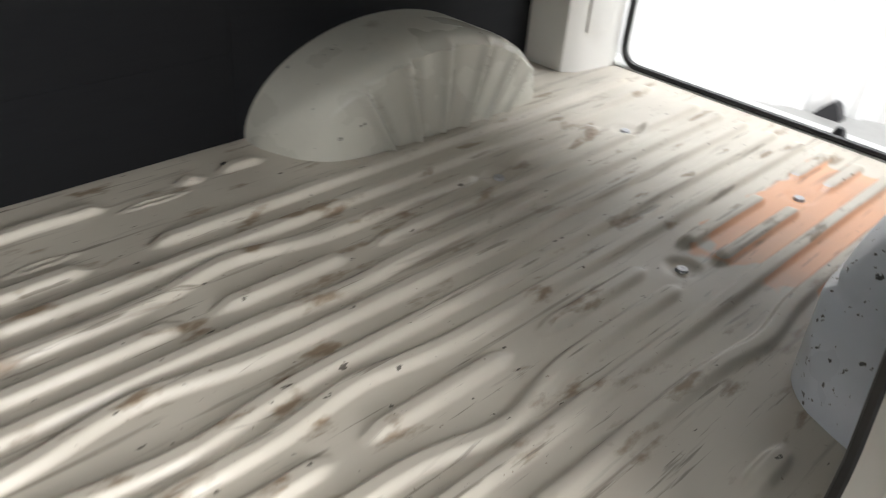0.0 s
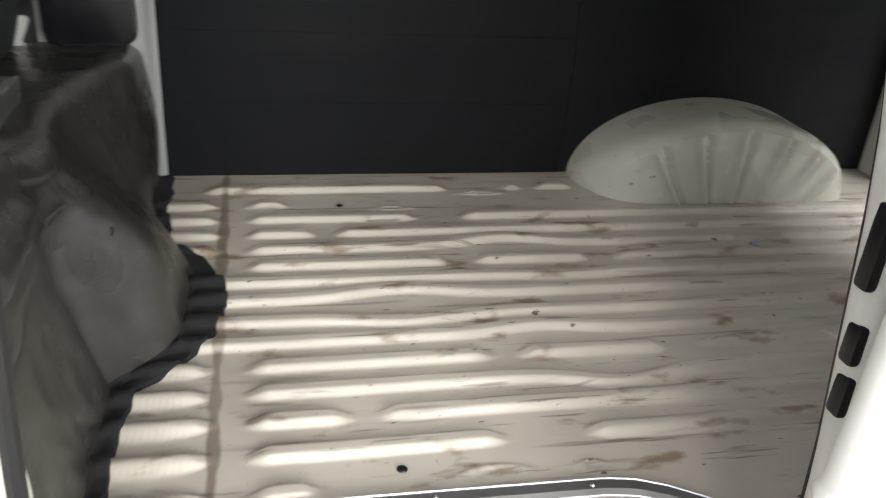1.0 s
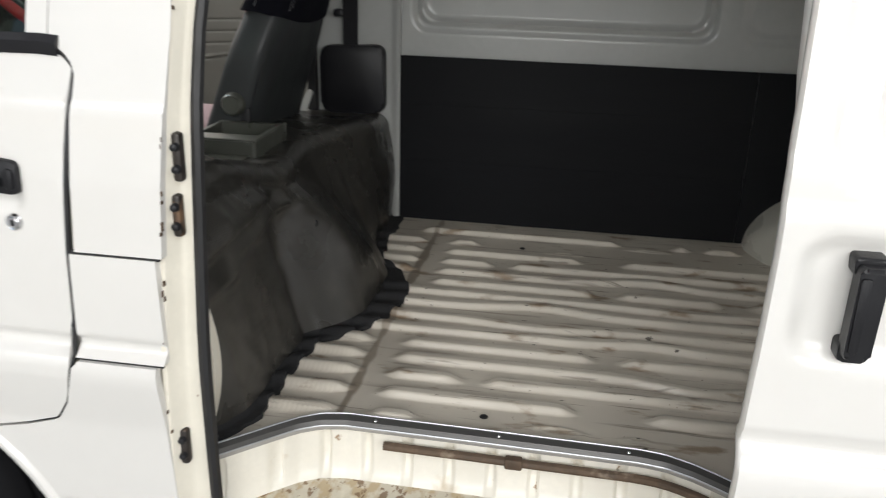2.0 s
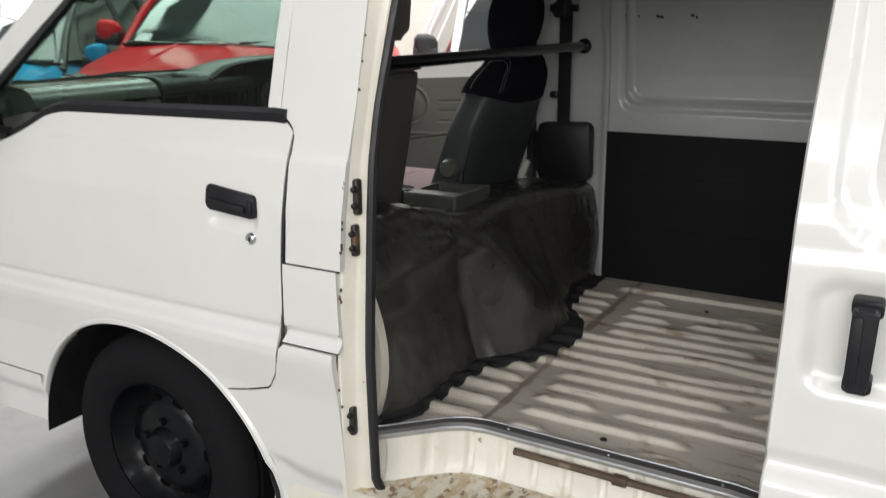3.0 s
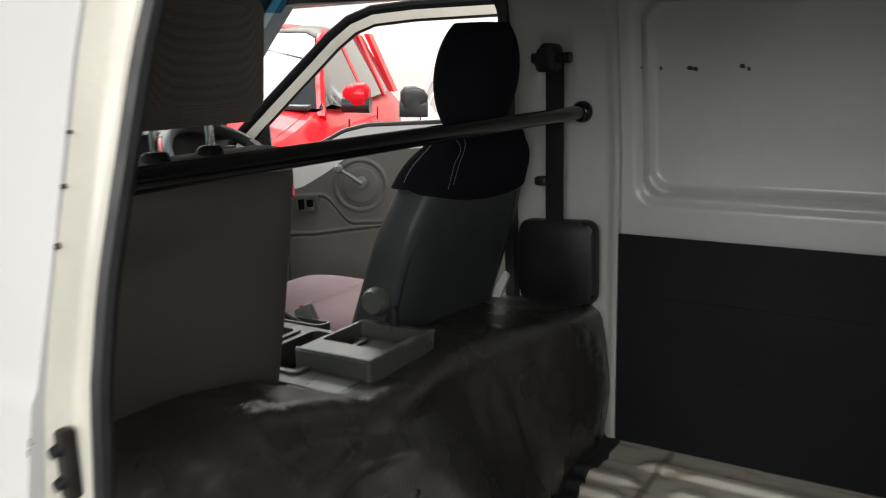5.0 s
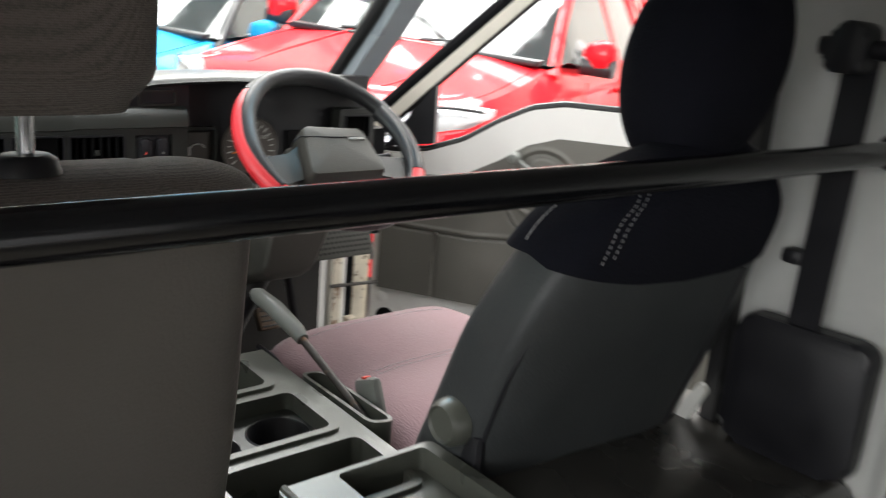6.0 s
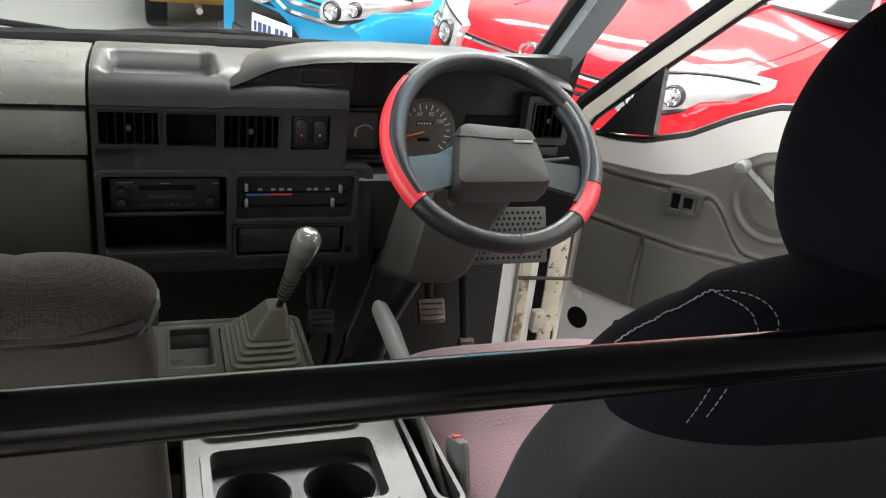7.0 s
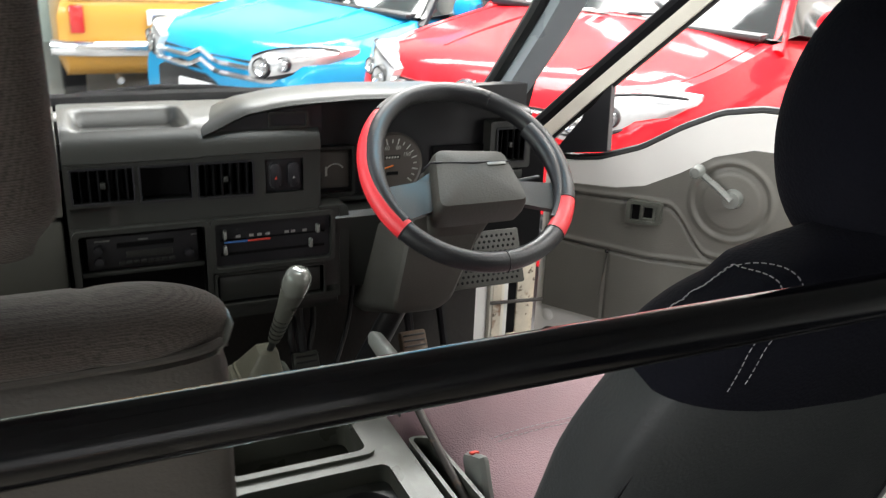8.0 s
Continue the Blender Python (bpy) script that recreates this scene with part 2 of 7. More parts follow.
def slab(outline, fn, d0, d1, bevel=0.0, bm=None):
    """A plate of a 2D outline; fn(a, b, d) places a point, d runs through the thickness."""
    b = bmesh.new()
    lo = [b.verts.new(fn(a, c, d0)) for a, c in outline]
    hi = [b.verts.new(fn(a, c, d1)) for a, c in outline]
    n = len(outline)
    b.faces.new(list(reversed(lo)))
    top = b.faces.new(hi)
    for i in range(n):
        b.faces.new((lo[i], lo[(i + 1) % n], hi[(i + 1) % n], hi[i]))
    if bevel:
        bmesh.ops.bevel(b, geom=list(top.edges), offset=bevel, segments=2, profile=0.5, affect="EDGES", clamp_overlap=True)
    return join(bm, b)


def frame_slab(outer, inner, fn, d0, d1, bm=None):
    """A plate between two outlines with the same number of points."""
    n = len(outer)
    rings = [[fn(*outer[i], d0), fn(*outer[i], d1), fn(*inner[i], d1), fn(*inner[i], d0)] for i in range(n)]
    rings.append(rings[0])
    return loft(rings, True, False, bm)


def columns(xs, zlo, zhi, nz, fn, thick, bm=None):
    """A sheet of columns x between the curves zlo and zhi; fn(x, z) gives the place, thick a vector to its back."""
    front = []
    lo, hi = min(zlo(x) for x in xs), max(zhi(x) for x in xs)
    for x in xs:
        a, c = zlo(x), zhi(x)
        front.append([Vector(fn(x, min(c, max(a, lo + (hi - lo) * i / nz)))) for i in range(nz + 1)])
    t = Vector(thick)
    rings = [col + [p + t for p in reversed(col)] for col in front]
    b = loft(rings, True, True)
    bmesh.ops.remove_doubles(b, verts=b.verts, dist=1e-6)
    return join(bm, b)


def lerp(table, x):
    """Straight interpolation in a table of (x, y)."""
    if x <= table[0][0]:
        return table[0][1]
    for (a, p), (c, q) in zip(table, table[1:]):
        if x <= c:
            return p + (q - p) * (x - a) / (c - a)
    return table[-1][1]


def smooth(a, c, x):
    t = min(1.0, max(0.0, (x - a) / (c - a)))
    return t * t * (3 - 2 * t)


def span(a, c, n):
    return [a + (c - a) * i / n for i in range(n + 1)]


REAR_SIDE = [(-0.5, 0.06), (-0.3, 0.036), (-0.145, 0.026), (-0.125, 0.010), (-0.1, 0.007), (0.1, -0.004), (0.20, -0.016), (0.225, -0.015), (0.234, -0.010), (0.250, 0.008), (0.258, 0.014), (0.267, 0.013), (0.276, 0.004), (0.285, 0.003), (0.40, 0.0), (0.55, 0.003), (0.66, 0.012), (0.675, 0.018),
        (0.76, 0.03), (1.0, 0.09), (1.2, 0.15), (1.28, 0.20)]


# the front door and pillar stand a little prouder than the rear side
SIDE = [(z, y - 0.014 * smooth(0.0, 0.28, z) * (1 - smooth(0.58, 0.76, z))) for z, y in REAR_SIDE]


def side_y(z):
    return lerp(SIDE, z)


def rear_y(z):
    return lerp(REAR_SIDE, z)


def jamb_y(z):
    """The side without its pressed ledge, for the edges of the openings."""
    return lerp([(-0.5, 0.06), (-0.3, 0.03), (-0.1, 0.004), (0.2, -0.006), (0.55, 0.003), (0.66, 0.012), (0.76, 0.03), (1.0, 0.09), (1.2, 0.15), (1.28, 0.20)], z)


# ---- hall ----
def hall():
    concrete = material("worn_concrete_floor", (0.20, 0.20, 0.195), 0.38, vary=0.2, scale=1.2, fine=14, bump=0.1, spots=((0.15, 0.145, 0.14), 5, 0.66))
    cream = material("cream_hall_wall", (0.58, 0.555, 0.51), 0.7, vary=0.05, scale=1.5, fine=20)
    green = material("pale_green_hall_wall", (0.36, 0.43, 0.395), 0.7, vary=0.05, scale=1.5, fine=20)
    white = material("white_profiled_cladding", (0.42, 0.42, 0.42), 0.5, vary=0.04, scale=2, fine=25)
    roofm = material("grey_roof_sheet", (0.40, 0.40, 0.40), 0.6, vary=0.1, scale=2, fine=25)
    one = Matrix.Identity(4)
    root = thing("ground", "worn grey concrete hall floor", "floor", m=one, kind="structure")
    part("slab", box(-60, 60, -60, 60, -0.3, 0.0, 0), concrete, root)

    def wall(name, x0, x1, y0, y1, z0, z1, mat, label):
        w = thing(name, label, "wall", m=one, kind="structure")
        part("panel", box(x0, x1, y0, y1, z0, z1, 0), mat, w)
        return w

    wall("wall_north", -10.0, 9.0, 8.0, 8.2, 0, 5, cream, "cream painted hall wall")
    w = wall("wall_west", -10.2, -10.0, -7.2, 8.2, 1.82, 5, cream, "cream profiled upper hall wall above a green one")
    part("dado", box(-10.2, -9.97, -7.2, 8.2, 0, 1.82, 0), green, w, "pale green lower wall")
    wall("wall_east", 8.8, 9.0, -7.2, 8.2, 0, 5, cream, "cream painted hall wall")
    # profiled white cladding behind the van's open rear
    w = thing("wall_cladding", "white profiled metal cladding behind the van", "wall", m=pose(4.85, 1.75, 0, 0, 0, 33), kind="structure")
    prof = []
    y = -3.2
    while y < 3.6:
        prof += [(0.0, y), (0.0, y + 0.085), (-0.022, y + 0.105), (-0.022, y + 0.135)]
        y += 0.155
    rings = [[Vector((d, q, 0.0)), Vector((d, q, 3.2)), Vector((0.15, q, 3.2)), Vector((0.15, q, 0.0))] for d, q in prof]
    part("cladding", loft(rings), white, w, angle=25)
    wall("wall_south_west", -10.0, -6.0, -7.2, -7.0, 0, 5, cream, "cream painted hall wall beside the open front")
    wall("wall_south_lintel", -6.0, 9.0, -7.2, -7.0, 4.2, 5, cream, "cream painted lintel over the open front")
    r = thing("ceiling", "grey sheet hall roof with strips of roof light", "ceiling", m=one, kind="structure")
    bm = None
    xs = [(-10.2, -7.72), (-6.68, -5.62), (-3.38, -1.32), (-0.28, 1.88), (2.92, 3.33), (4.37, 9.0)]
    for a, c in xs:
        bm = box(a, c, -7.2, 8.2, 4.9, 5.02, 0, bm=bm)
    part("roof_sheets", bm, roofm, r)
    bm = None
    for y in (-5, -3, -1, 1, 3, 5, 7):
        bm = box(-10.2, 9.0, y - 0.04, y + 0.04, 4.78, 4.9, 0, bm=bm)
    part("purlins", bm, roofm, r)


hall()
# ---- the van's shell ----
van = thing("delivery_van", "white older delivery van with its sliding side door open", "van", base=(0, 0, -0.55))

RIBS = ((1.432, ((0.14, 0.80), (0.95, 1.02), (1.05, 1.17)), 0, 0, 1), (1.332, ((0.0, 0.19), (0.25, 0.36)), 0, 0, 1), (1.247, ((0.0, 0.19), (0.25, 0.68), (0.79, 2.33)), 0, 0, 1),
        (1.162, ((0.0, 0.20), (0.25, 0.42), (0.46, 2.33)), 0, 0, 1), (1.082, ((0.0, 0.20), (0.25, 1.50), (1.60, 1.96)), 0.87, 0.034, 0.12),
        (1.002, ((0.25, 0.72), (0.77, 1.06), (1.12, 2.33)), 0, 0, 1), (0.927, ((0.0, 2.33),), 0.98, -0.012, 0.12), (0.852, ((0.0, 2.33),), 0.57, 0.03, 0.13),
        (0.769, ((0.0, 2.33),), 0.57, -0.022, 0.13), (0.692, ((0.0, 2.33),), 0.84, 0.022, 0.11), (0.615, ((0.0, 0.19), (0.25, 0.72), (0.77, 1.08), (1.16, 1.48), (1.60, 1.96), (2.09, 2.33)), 0, 0, 1),
        (0.537, ((0.0, 0.19), (0.25, 1.48), (1.60, 1.97), (2.09, 2.33)), 0.95, -0.034, 0.11), (0.457, ((0.0, 0.20), (0.25, 0.43), (0.47, 2.33)), 0, 0, 1),
        (0.372, ((0.0, 0.20), (0.25, 0.68), (0.82, 2.33)), 1.45, -0.02, 0.1), (0.282, ((0.0, 0.20), (0.25, 0.37), (1.75, 2.33)), 0, 0, 1), (0.202, ((1.10, 1.235),), 0, 0, 1))
SILL = [(-0.10, 0.02), (0.01, 0.10), (0.05, 0.14), (0.09, 0.18), (0.13, 0.218), (0.17, 0.242), (0.22, 0.252), (0.5, 0.248), (0.80, 0.242), (0.85, 0.234), (0.90, 0.212), (0.95, 0.18), (1.02, 0.13), (1.06, 0.10), (3, 0.10)]
BOLTS = ((1.54, 0.57), (2.03, 0.56), (1.54, 1.05), (2.01, 1.03))


def floor_z(x, y):
    """Height of the pressed ribs, the cross joint, the ovals and the bolt dishes."""
    h = 0.0
    for y0, spans, xc, dy, w in RIBS:
        yc = y0 + (dy * math.exp(-(((x - xc) / w) ** 2)) if dy else 0.0)
        d = abs(y - yc)
        if d < 0.036:
            e = max(smooth(a - 0.004, a + 0.04, x) * (1 - smooth(c - 0.04, c + 0.004, x)) for a, c in spans)
            wide = 0.5 + 0.5 * e
            h = max(h, 0.0145 * e * (1 - smooth(0.009 * wide, 0.0225 * wide, d)))
    for ox, oy, a, c in ((0.635, 0.283, 0.062, 0.026), (0.80, 0.288, 0.022, 0.014), (0.62, 1.306, 0.055, 0.010), (0.88, 1.395, 0.06, 0.010)):
        q = math.hypot((x - ox) / a, (y - oy) / c)
        h += 0.0035 * math.exp(-(((q - 0.9) / 0.22) ** 2))
    for ox, oy in BOLTS:
        q = math.hypot(x - ox, y - oy)
        h = h * smooth(0.035, 0.06, q) - 0.007 * (1 - smooth(0.018, 0.045, q))
    h += 0.0035 * (math.exp(-(((x - 0.205) / 0.0045) ** 2)) + 0.6 * math.exp(-(((x - 0.192) / 0.004) ** 2)))
    return h + 0.0012 * noise.noise((x * 3.0, y * 3.0, 0.3)) + 0.0006 * noise.noise((x * 14, y * 14, 2.0))


def cargo_floor():
    xs, rings = span(-0.06, 2.40, 225), []
    for x in xs:
        y0 = lerp(SILL, x)
        col = [(x, y, floor_z(x, y)) for y in span(y0, 1.56, 460)]
        rings.append(col)
    bm = loft(rings, closed=False, cap=False)
    ob = part("cargo_floor", bm, FLOOR_PAINT, van, "ribbed beige-grey metal cargo floor, scuffed and stained", angle=60)
    for x, y in ((0.491, 0.316), (1.081, 1.452), (1.42, 1.160), (0.489, 1.325)):
        part("drain_hole", lathe([(0.0, 0.0), (0.0075, 0.0), (0.009, -0.002)], pose(x, y, 0.0045), 16), BLACK, van, "dark drain hole")
    for x, y in BOLTS:
        part("floor_bolt", lathe([(0.0, 0.004), (0.006, 0.006), (0.011, 0.005), (0.013, 0.001), (0.014, -0.003)], pose(x, y, -0.006), 12), STEEL, van, "bright floor bolt")
    return ob


cargo_floor()


def wheel_arch(name, xc, yw, side, mat, label, flutes=0.021, ledge=0.0):
    """A pressed half drum on the floor against a side wall: flat crown, rolled shoulder, fanned flutes on its face."""
    rings = []
    face = 0.245
    for s, d in ((1.0, -0.01), (1.0, 0.06), (1.0, 0.12), (1.0, 0.165), (0.994, 0.19), (0.98, 0.21), (0.955, 0.227), (0.92, 0.238)) + tuple((0.905 - 0.015 * i, face) for i in range(60)):
        ring = []
        for j in range(97):
            a = math.pi * j / 96
            cx, cz = -math.cos(a), math.sin(a)
            x, z = xc + 0.408 * s * cx, 0.238 * s * cz
            short = 0.17 * math.exp(-((x - xc + 0.408) / 0.055)) + 0.05 * math.exp(-((xc + 0.408 - x) / 0.03))
            k = 0.0
            fan = (x - xc - 0.005) / (z + 0.27)
            for c in (-0.60, -0.29, 0.0, 0.29, 0.58, 0.87):
                k += 0.7 * math.exp(-(((fan - c) / 0.034) ** 2)) - 0.6 * math.exp(-(((fan - c - 0.062) / 0.024) ** 2))
            k *= flutes * (1 - smooth(0.90, 0.965, s))
            k += ledge * (1 - smooth(0.150, 0.156, z)) - 0.5 * ledge * math.exp(-(((z - 0.160) / 0.006) ** 2))
            ring.append((x, yw - side * max(-0.01, d * (1 - short / face) + k), z))
        rings.append(ring)
    return part(name, loft(rings, closed=False), mat, van, label, angle=60)


ARCH_PAINT = material("worn_wheel_arch_paint", (0.60, 0.58, 0.51), 0.30, vary=0.08, scale=5, fine=40, coat=0.4, spots=((0.05, 0.045, 0.04), 34, 0.70), wear=((0.40, 0.36, 0.30), 9, 0.64))
wheel_arch("wheel_arch", 1.595, 1.54, 1, ARCH_PAINT, "beige fluted wheel arch, scratched")
# the near arch's white carries the bluish daylight in its colour
wheel_arch("wheel_arch", 1.70, 0.045, -1, material("blue_lit_white_arch_paint", (0.72, 0.76, 0.84), 0.35, vary=0.05, scale=6, fine=40, coat=0.4, spots=((0.04, 0.035, 0.03), 60, 0.64)), "white wheel arch with scratched black marks", 0.0, 0.012)


def step_well():
    """The step inside the sliding door: fluted riser, rusty tread, track and the dark sill strip with bright edges."""
    xs = span(-0.04, 1.04, 300)
    rings = []
    for x in xs:
        y0 = lerp(SILL, x) + 0.004
        f = 0.013 * (1 - smooth(0.005, 0.013, abs(((x - 0.05) / 0.085) % 1.0 - 0.5) * 0.085))
        rings.append([(x, y0, 0.002), (x, y0 - 0.006, -0.012), (x, y0 - 0.004 + f, -0.04), (x, y0 - 0.008 + f, -0.08), (x, y0 - 0.014 + f * 0.6, -0.112), (x, y0 - 0.026, -0.126)])
    part("step_riser", loft(rings, closed=False), STEP, van, "cream fluted step riser", angle=50)
    tread = material("rusty_step_tread", (0.66, 0.61, 0.50), 0.55, vary=0.12, scale=9, fine=60, bump=0.3, stretch=(1.6, 1.0, 1), wear=((0.48, 0.37, 0.22), 22, 0.47), spots=((0.22, 0.135, 0.07), 34, 0.57))
    rings = []
    for x in xs:
        r = 0.0035 * math.sin(x * 2 * math.pi / 0.034)
        y1 = lerp(SILL, x) - 0.018
        rings.append([(x, y, -0.126 + r * smooth(0.05, 0.08, y) * (1 - smooth(y1 - 0.05, y1 - 0.02, y))) for y in span(0.02, y1, 24)])
    part("step_tread", loft(rings, closed=False), tread, van, "cream step tread with heavy brown rust", angle=50)
    part("rocker_panel", columns(span(-0.03, 1.06, 20), lambda x: -0.42, lambda x: -0.178, 8, lambda x, z: (x, side_y(z) - 0.005 + 0.03 * smooth(-0.20, -0.15, z), z), (0, 0.05, 0)), PAINT, van)
    # dark strip along the edge of the floor, bright along both edges, and a grey band below it
    edge = [(x, lerp(SILL, x)) for x in span(0.0, 1.03, 70)]
    dark = material("dark_anodised_strip", (0.085, 0.083, 0.080), 0.42, metal=0.5, vary=0.15, scale=8, fine=120, stretch=(0.2, 1, 1))
    rings = [[(x, y + 0.008, 0.010), (x, y + 0.004, 0.0125), (x, y - 0.011, 0.006), (x, y - 0.016, -0.004), (x, y - 0.008, -0.006), (x, y + 0.006, 0.004)] for x, y in edge]
    part("sill_strip", loft(rings), dark, van, "dark metal sill strip with bright edges")
    for dy, z in ((0.003, 0.0135), (-0.0155, -0.0045)):
        part("strip_edge", tube([(x, y + dy, z) for x, y in edge], 0.0018, 6), STEEL, van, "bright strip edge")
    # the shade on the paint under the strip, put into a grey band
    band = material("shaded_sill_grey", (0.34, 0.33, 0.31), 0.5, vary=0.1, scale=8, fine=80)
    part("sill_band", loft([[(x, y - 0.010, -0.005), (x, y - 0.013, -0.010), (x, y - 0.009, -0.018), (x, y + 0.0, -0.018), (x, y + 0.0, -0.005)] for x, y in edge]), band, van)
    for x in (0.28, 0.53, 0.78):
        part("strip_screw", lathe([(0.0, 0.003), (0.003, 0.0025), (0.005, 0.0)], pose(x, lerp(SILL, x) - 0.006, 0.009), 10), CHROME, van)
    part("door_track", tube([(x, lerp(SILL, x) - 0.016, -0.040) for x in span(0.30, 1.0, 30)], 0.009, 8), RUST, van, "brown rusty door track")
    part("track_joint", box(0.545, 0.58, 0.218, 0.238, -0.051, -0.028, 0.004), RUST, van)


STEP = material("cream_step_paint", (0.74, 0.71, 0.63), 0.4, vary=0.06, scale=9, fine=90, coat=0.3, spots=((0.28, 0.17, 0.08), 26, 0.70), wear=((0.50, 0.40, 0.26), 8, 0.66))
step_well()

GREASE = material("greasy_dark_steel", (0.045, 0.038, 0.034), 0.45, metal=0.4, vary=0.4, scale=30, fine=120, bump=0.3, wear=((0.20, 0.12, 0.07), 20, 0.58))
SEAM_TOP = [(-0.42, 0.03), (-0.39, 0.066), (-0.30, 0.085), (-0.235, 0.105), (-0.205, 0.15), (-0.187, 0.215), (-0.18, 0.235), (0.2, 0.235)]


def arch_z(x, grow=0.0):
    d = abs(x + 0.715)
    r = 0.465 + grow
    return -0.285 + (math.sqrt(r * r - d * d) if d < r else -0.2)


def near_side():
    t = (0, 0.018, 0)

    def wedge(x, z):
        """The lower quarter, with a pressed ledge that widens from the wheel to the sliding door."""
        top, wide = -0.083 - 0.045 * (x + 0.31), 0.060 * smooth(-0.31, -0.13, x)
        y = lerp([(-0.5, 0.06), (-0.3, 0.030), (-0.1, 0.009), (0.1, -0.008), (0.22, -0.028)], z)
        y = y + (side_y(z) - y) * smooth(0.0, 0.12, z)
        return (x, y + (0.014 * smooth(0.0, 1.0, (top - z) / wide) if wide > 0.001 and z < top else 0.0) * smooth(-0.31, -0.20, x), z)

    # pillar between the doors; its rear edge leans
    edge = lambda z: lerp([(-0.2, -0.030), (0.0, -0.025), (0.27, -0.014), (0.44, -0.002), (0.67, 0.013), (0.78, 0.021), (1.2, 0.023)], z)
    lip = lambda z: lerp([(-0.15, 0.020), (0.0, 0.020), (0.27, 0.023), (0.56, 0.033), (0.65, 0.034), (0.78, 0.038), (0.86, 0.044), (1.0, 0.056), (1.2, 0.085)], z)
    seam = lambda z: lerp([(0.429, -0.158), (0.52, -0.152), (0.64, -0.146), (0.69, -0.141), (0.712, -0.139), (0.732, -0.146), (0.748, -0.163), (0.757, -0.183), (0.9, -0.180), (1.08, -0.175), (1.22, -0.170), (1.3, -0.168)], z)
    part("door_pillar", columns(span(0, 1, 12), lambda u: 0.429, lambda u: 1.30, 130, lambda u, z: (seam(z) + (edge(z) - 0.003 - seam(z)) * u, side_y(z), z), t), PAINT, van, "white pillar between the doors")
    part("fuel_flap", columns(span(0, 1, 10), lambda u: 0.2375, lambda u: 0.4245, 40, lambda u, z: (lerp([(0.2375, -0.177), (0.4245, -0.167)], z) * (1 - u) - 0.017 * u, side_y(z) - 0.001, z), t), PAINT, van, "white fuel flap")
    part("lower_quarter", columns(span(-0.60, -0.030, 48), lambda x: max(-0.42, arch_z(x)), lambda x: max(lerp(SEAM_TOP, x) - 0.003, arch_z(x) + 0.004), 60, wedge, t), PAINT, van)
    part("lower_front_wing", columns(span(-1.52, -1.172, 24), lambda x: -0.238, lambda x: -0.07, 12, lambda x, z: (x, side_y(z) + 0.004, z), t), PAINT, van)
    # dark tubes stand in for the shade in the shut lines of the door and the flap
    part("door_gap", tube([(x - 0.002, side_y(z) + 0.006, z) for z, x in ((0.075, -0.385), (0.088, -0.30), (0.106, -0.235), (0.15, -0.206), (0.215, -0.189), (0.24, -0.182), (0.33, -0.177), (0.44, -0.169), (0.54, -0.160), (0.64, -0.149), (0.69, -0.144), (0.712, -0.143), (0.732, -0.150), (0.748, -0.167))], 0.0052, 6), RUBBER, van, "dark shut line of the front door")
    part("flap_gap", tube([(-0.165, side_y(0.427) + 0.005, 0.427), (-0.012, side_y(0.427) + 0.005, 0.427)], 0.0048, 6), RUBBER, van)
    part("flap_gap", tube([(-0.177, side_y(0.236) + 0.006, 0.236), (-0.019, side_y(0.236) + 0.006, 0.236)], 0.0042, 6), RUBBER, van)
    part("pillar_inner", box(-0.28, -0.035, 0.030, 0.045, -0.30, 0.70, 0), CREAM, van)
    # inner wheel housing
    rings = []
    for k in range(25):
        a = math.pi * (0.02 + 0.96 * k / 24)
        rings.append([(-0.715 - 0.46 * math.cos(a), y, -0.285 + 0.46 * math.sin(a)) for y in (0.012, 0.06, 0.30)])
    part("wheel_housing", loft(rings, closed=False), RUBBER, van)
    part("housing_wall", lathe([(0.0, 0.0), (0.47, 0.0), (0.47, 0.01)], pose(-0.715, 0.30, -0.285, -90, 0, 0), 32), RUBBER, van)
    rings = []
    for k in range(33):
        a = math.pi * (0.03 + 0.94 * k / 32)
        c, s = math.cos(a), math.sin(a)
        z = -0.285 + 0.465 * s
        rings.append([(-0.715 - r * c, side_y(z) + d, -0.285 + r * s) for r, d in ((0.464, 0.0), (0.467, -0.005), (0.478, -0.006), (0.486, 0.001), (0.48, 0.012), (0.464, 0.012))])
    part("wheel_arch_lip", loft(rings), PAINT, van)
    # door jamb: from the skin to the seal, along the front edge of the opening
    prof = ((0, -0.014, 0.002), (0, -0.005, 0.003), (0, 0.0, 0.010), (0.25, 0, 0.028), (0.45, 0, 0.034), (0.75, 0, 0.039), (0.85, 0, 0.046), (1.0, 0, 0.050), (1.0, -0.003, 0.060), (0.5, 0, 0.066), (0, -0.012, 0.060))
    rings = []
    for z in span(-0.40, 1.30, 40):
        e, w = edge(z), lip(z) - edge(z)
        rings.append([(e + x * w + dx, jamb_y(z) + d, z) for x, dx, d in prof])
    part("door_jamb", loft(rings), CREAM, van, "cream painted door jamb with chips")
    seal = [(lip(z) + 0.002, jamb_y(z) + 0.052, z) for z in span(-0.10, 1.05, 30)]
    part("door_seal", tube([(1.0, 0.04, -0.150), (0.30, 0.05, -0.150), (0.082, 0.060, -0.148), (0.05, 0.062, -0.143), (0.030, 0.062, -0.128)] + seal + [(0.083, 0.168, 1.10), (0.115, 0.182, 1.130), (0.16, 0.190, 1.145), (1.0, 0.200, 1.155)], 0.0115, 8), RUBBER, van, "black rubber door seal")
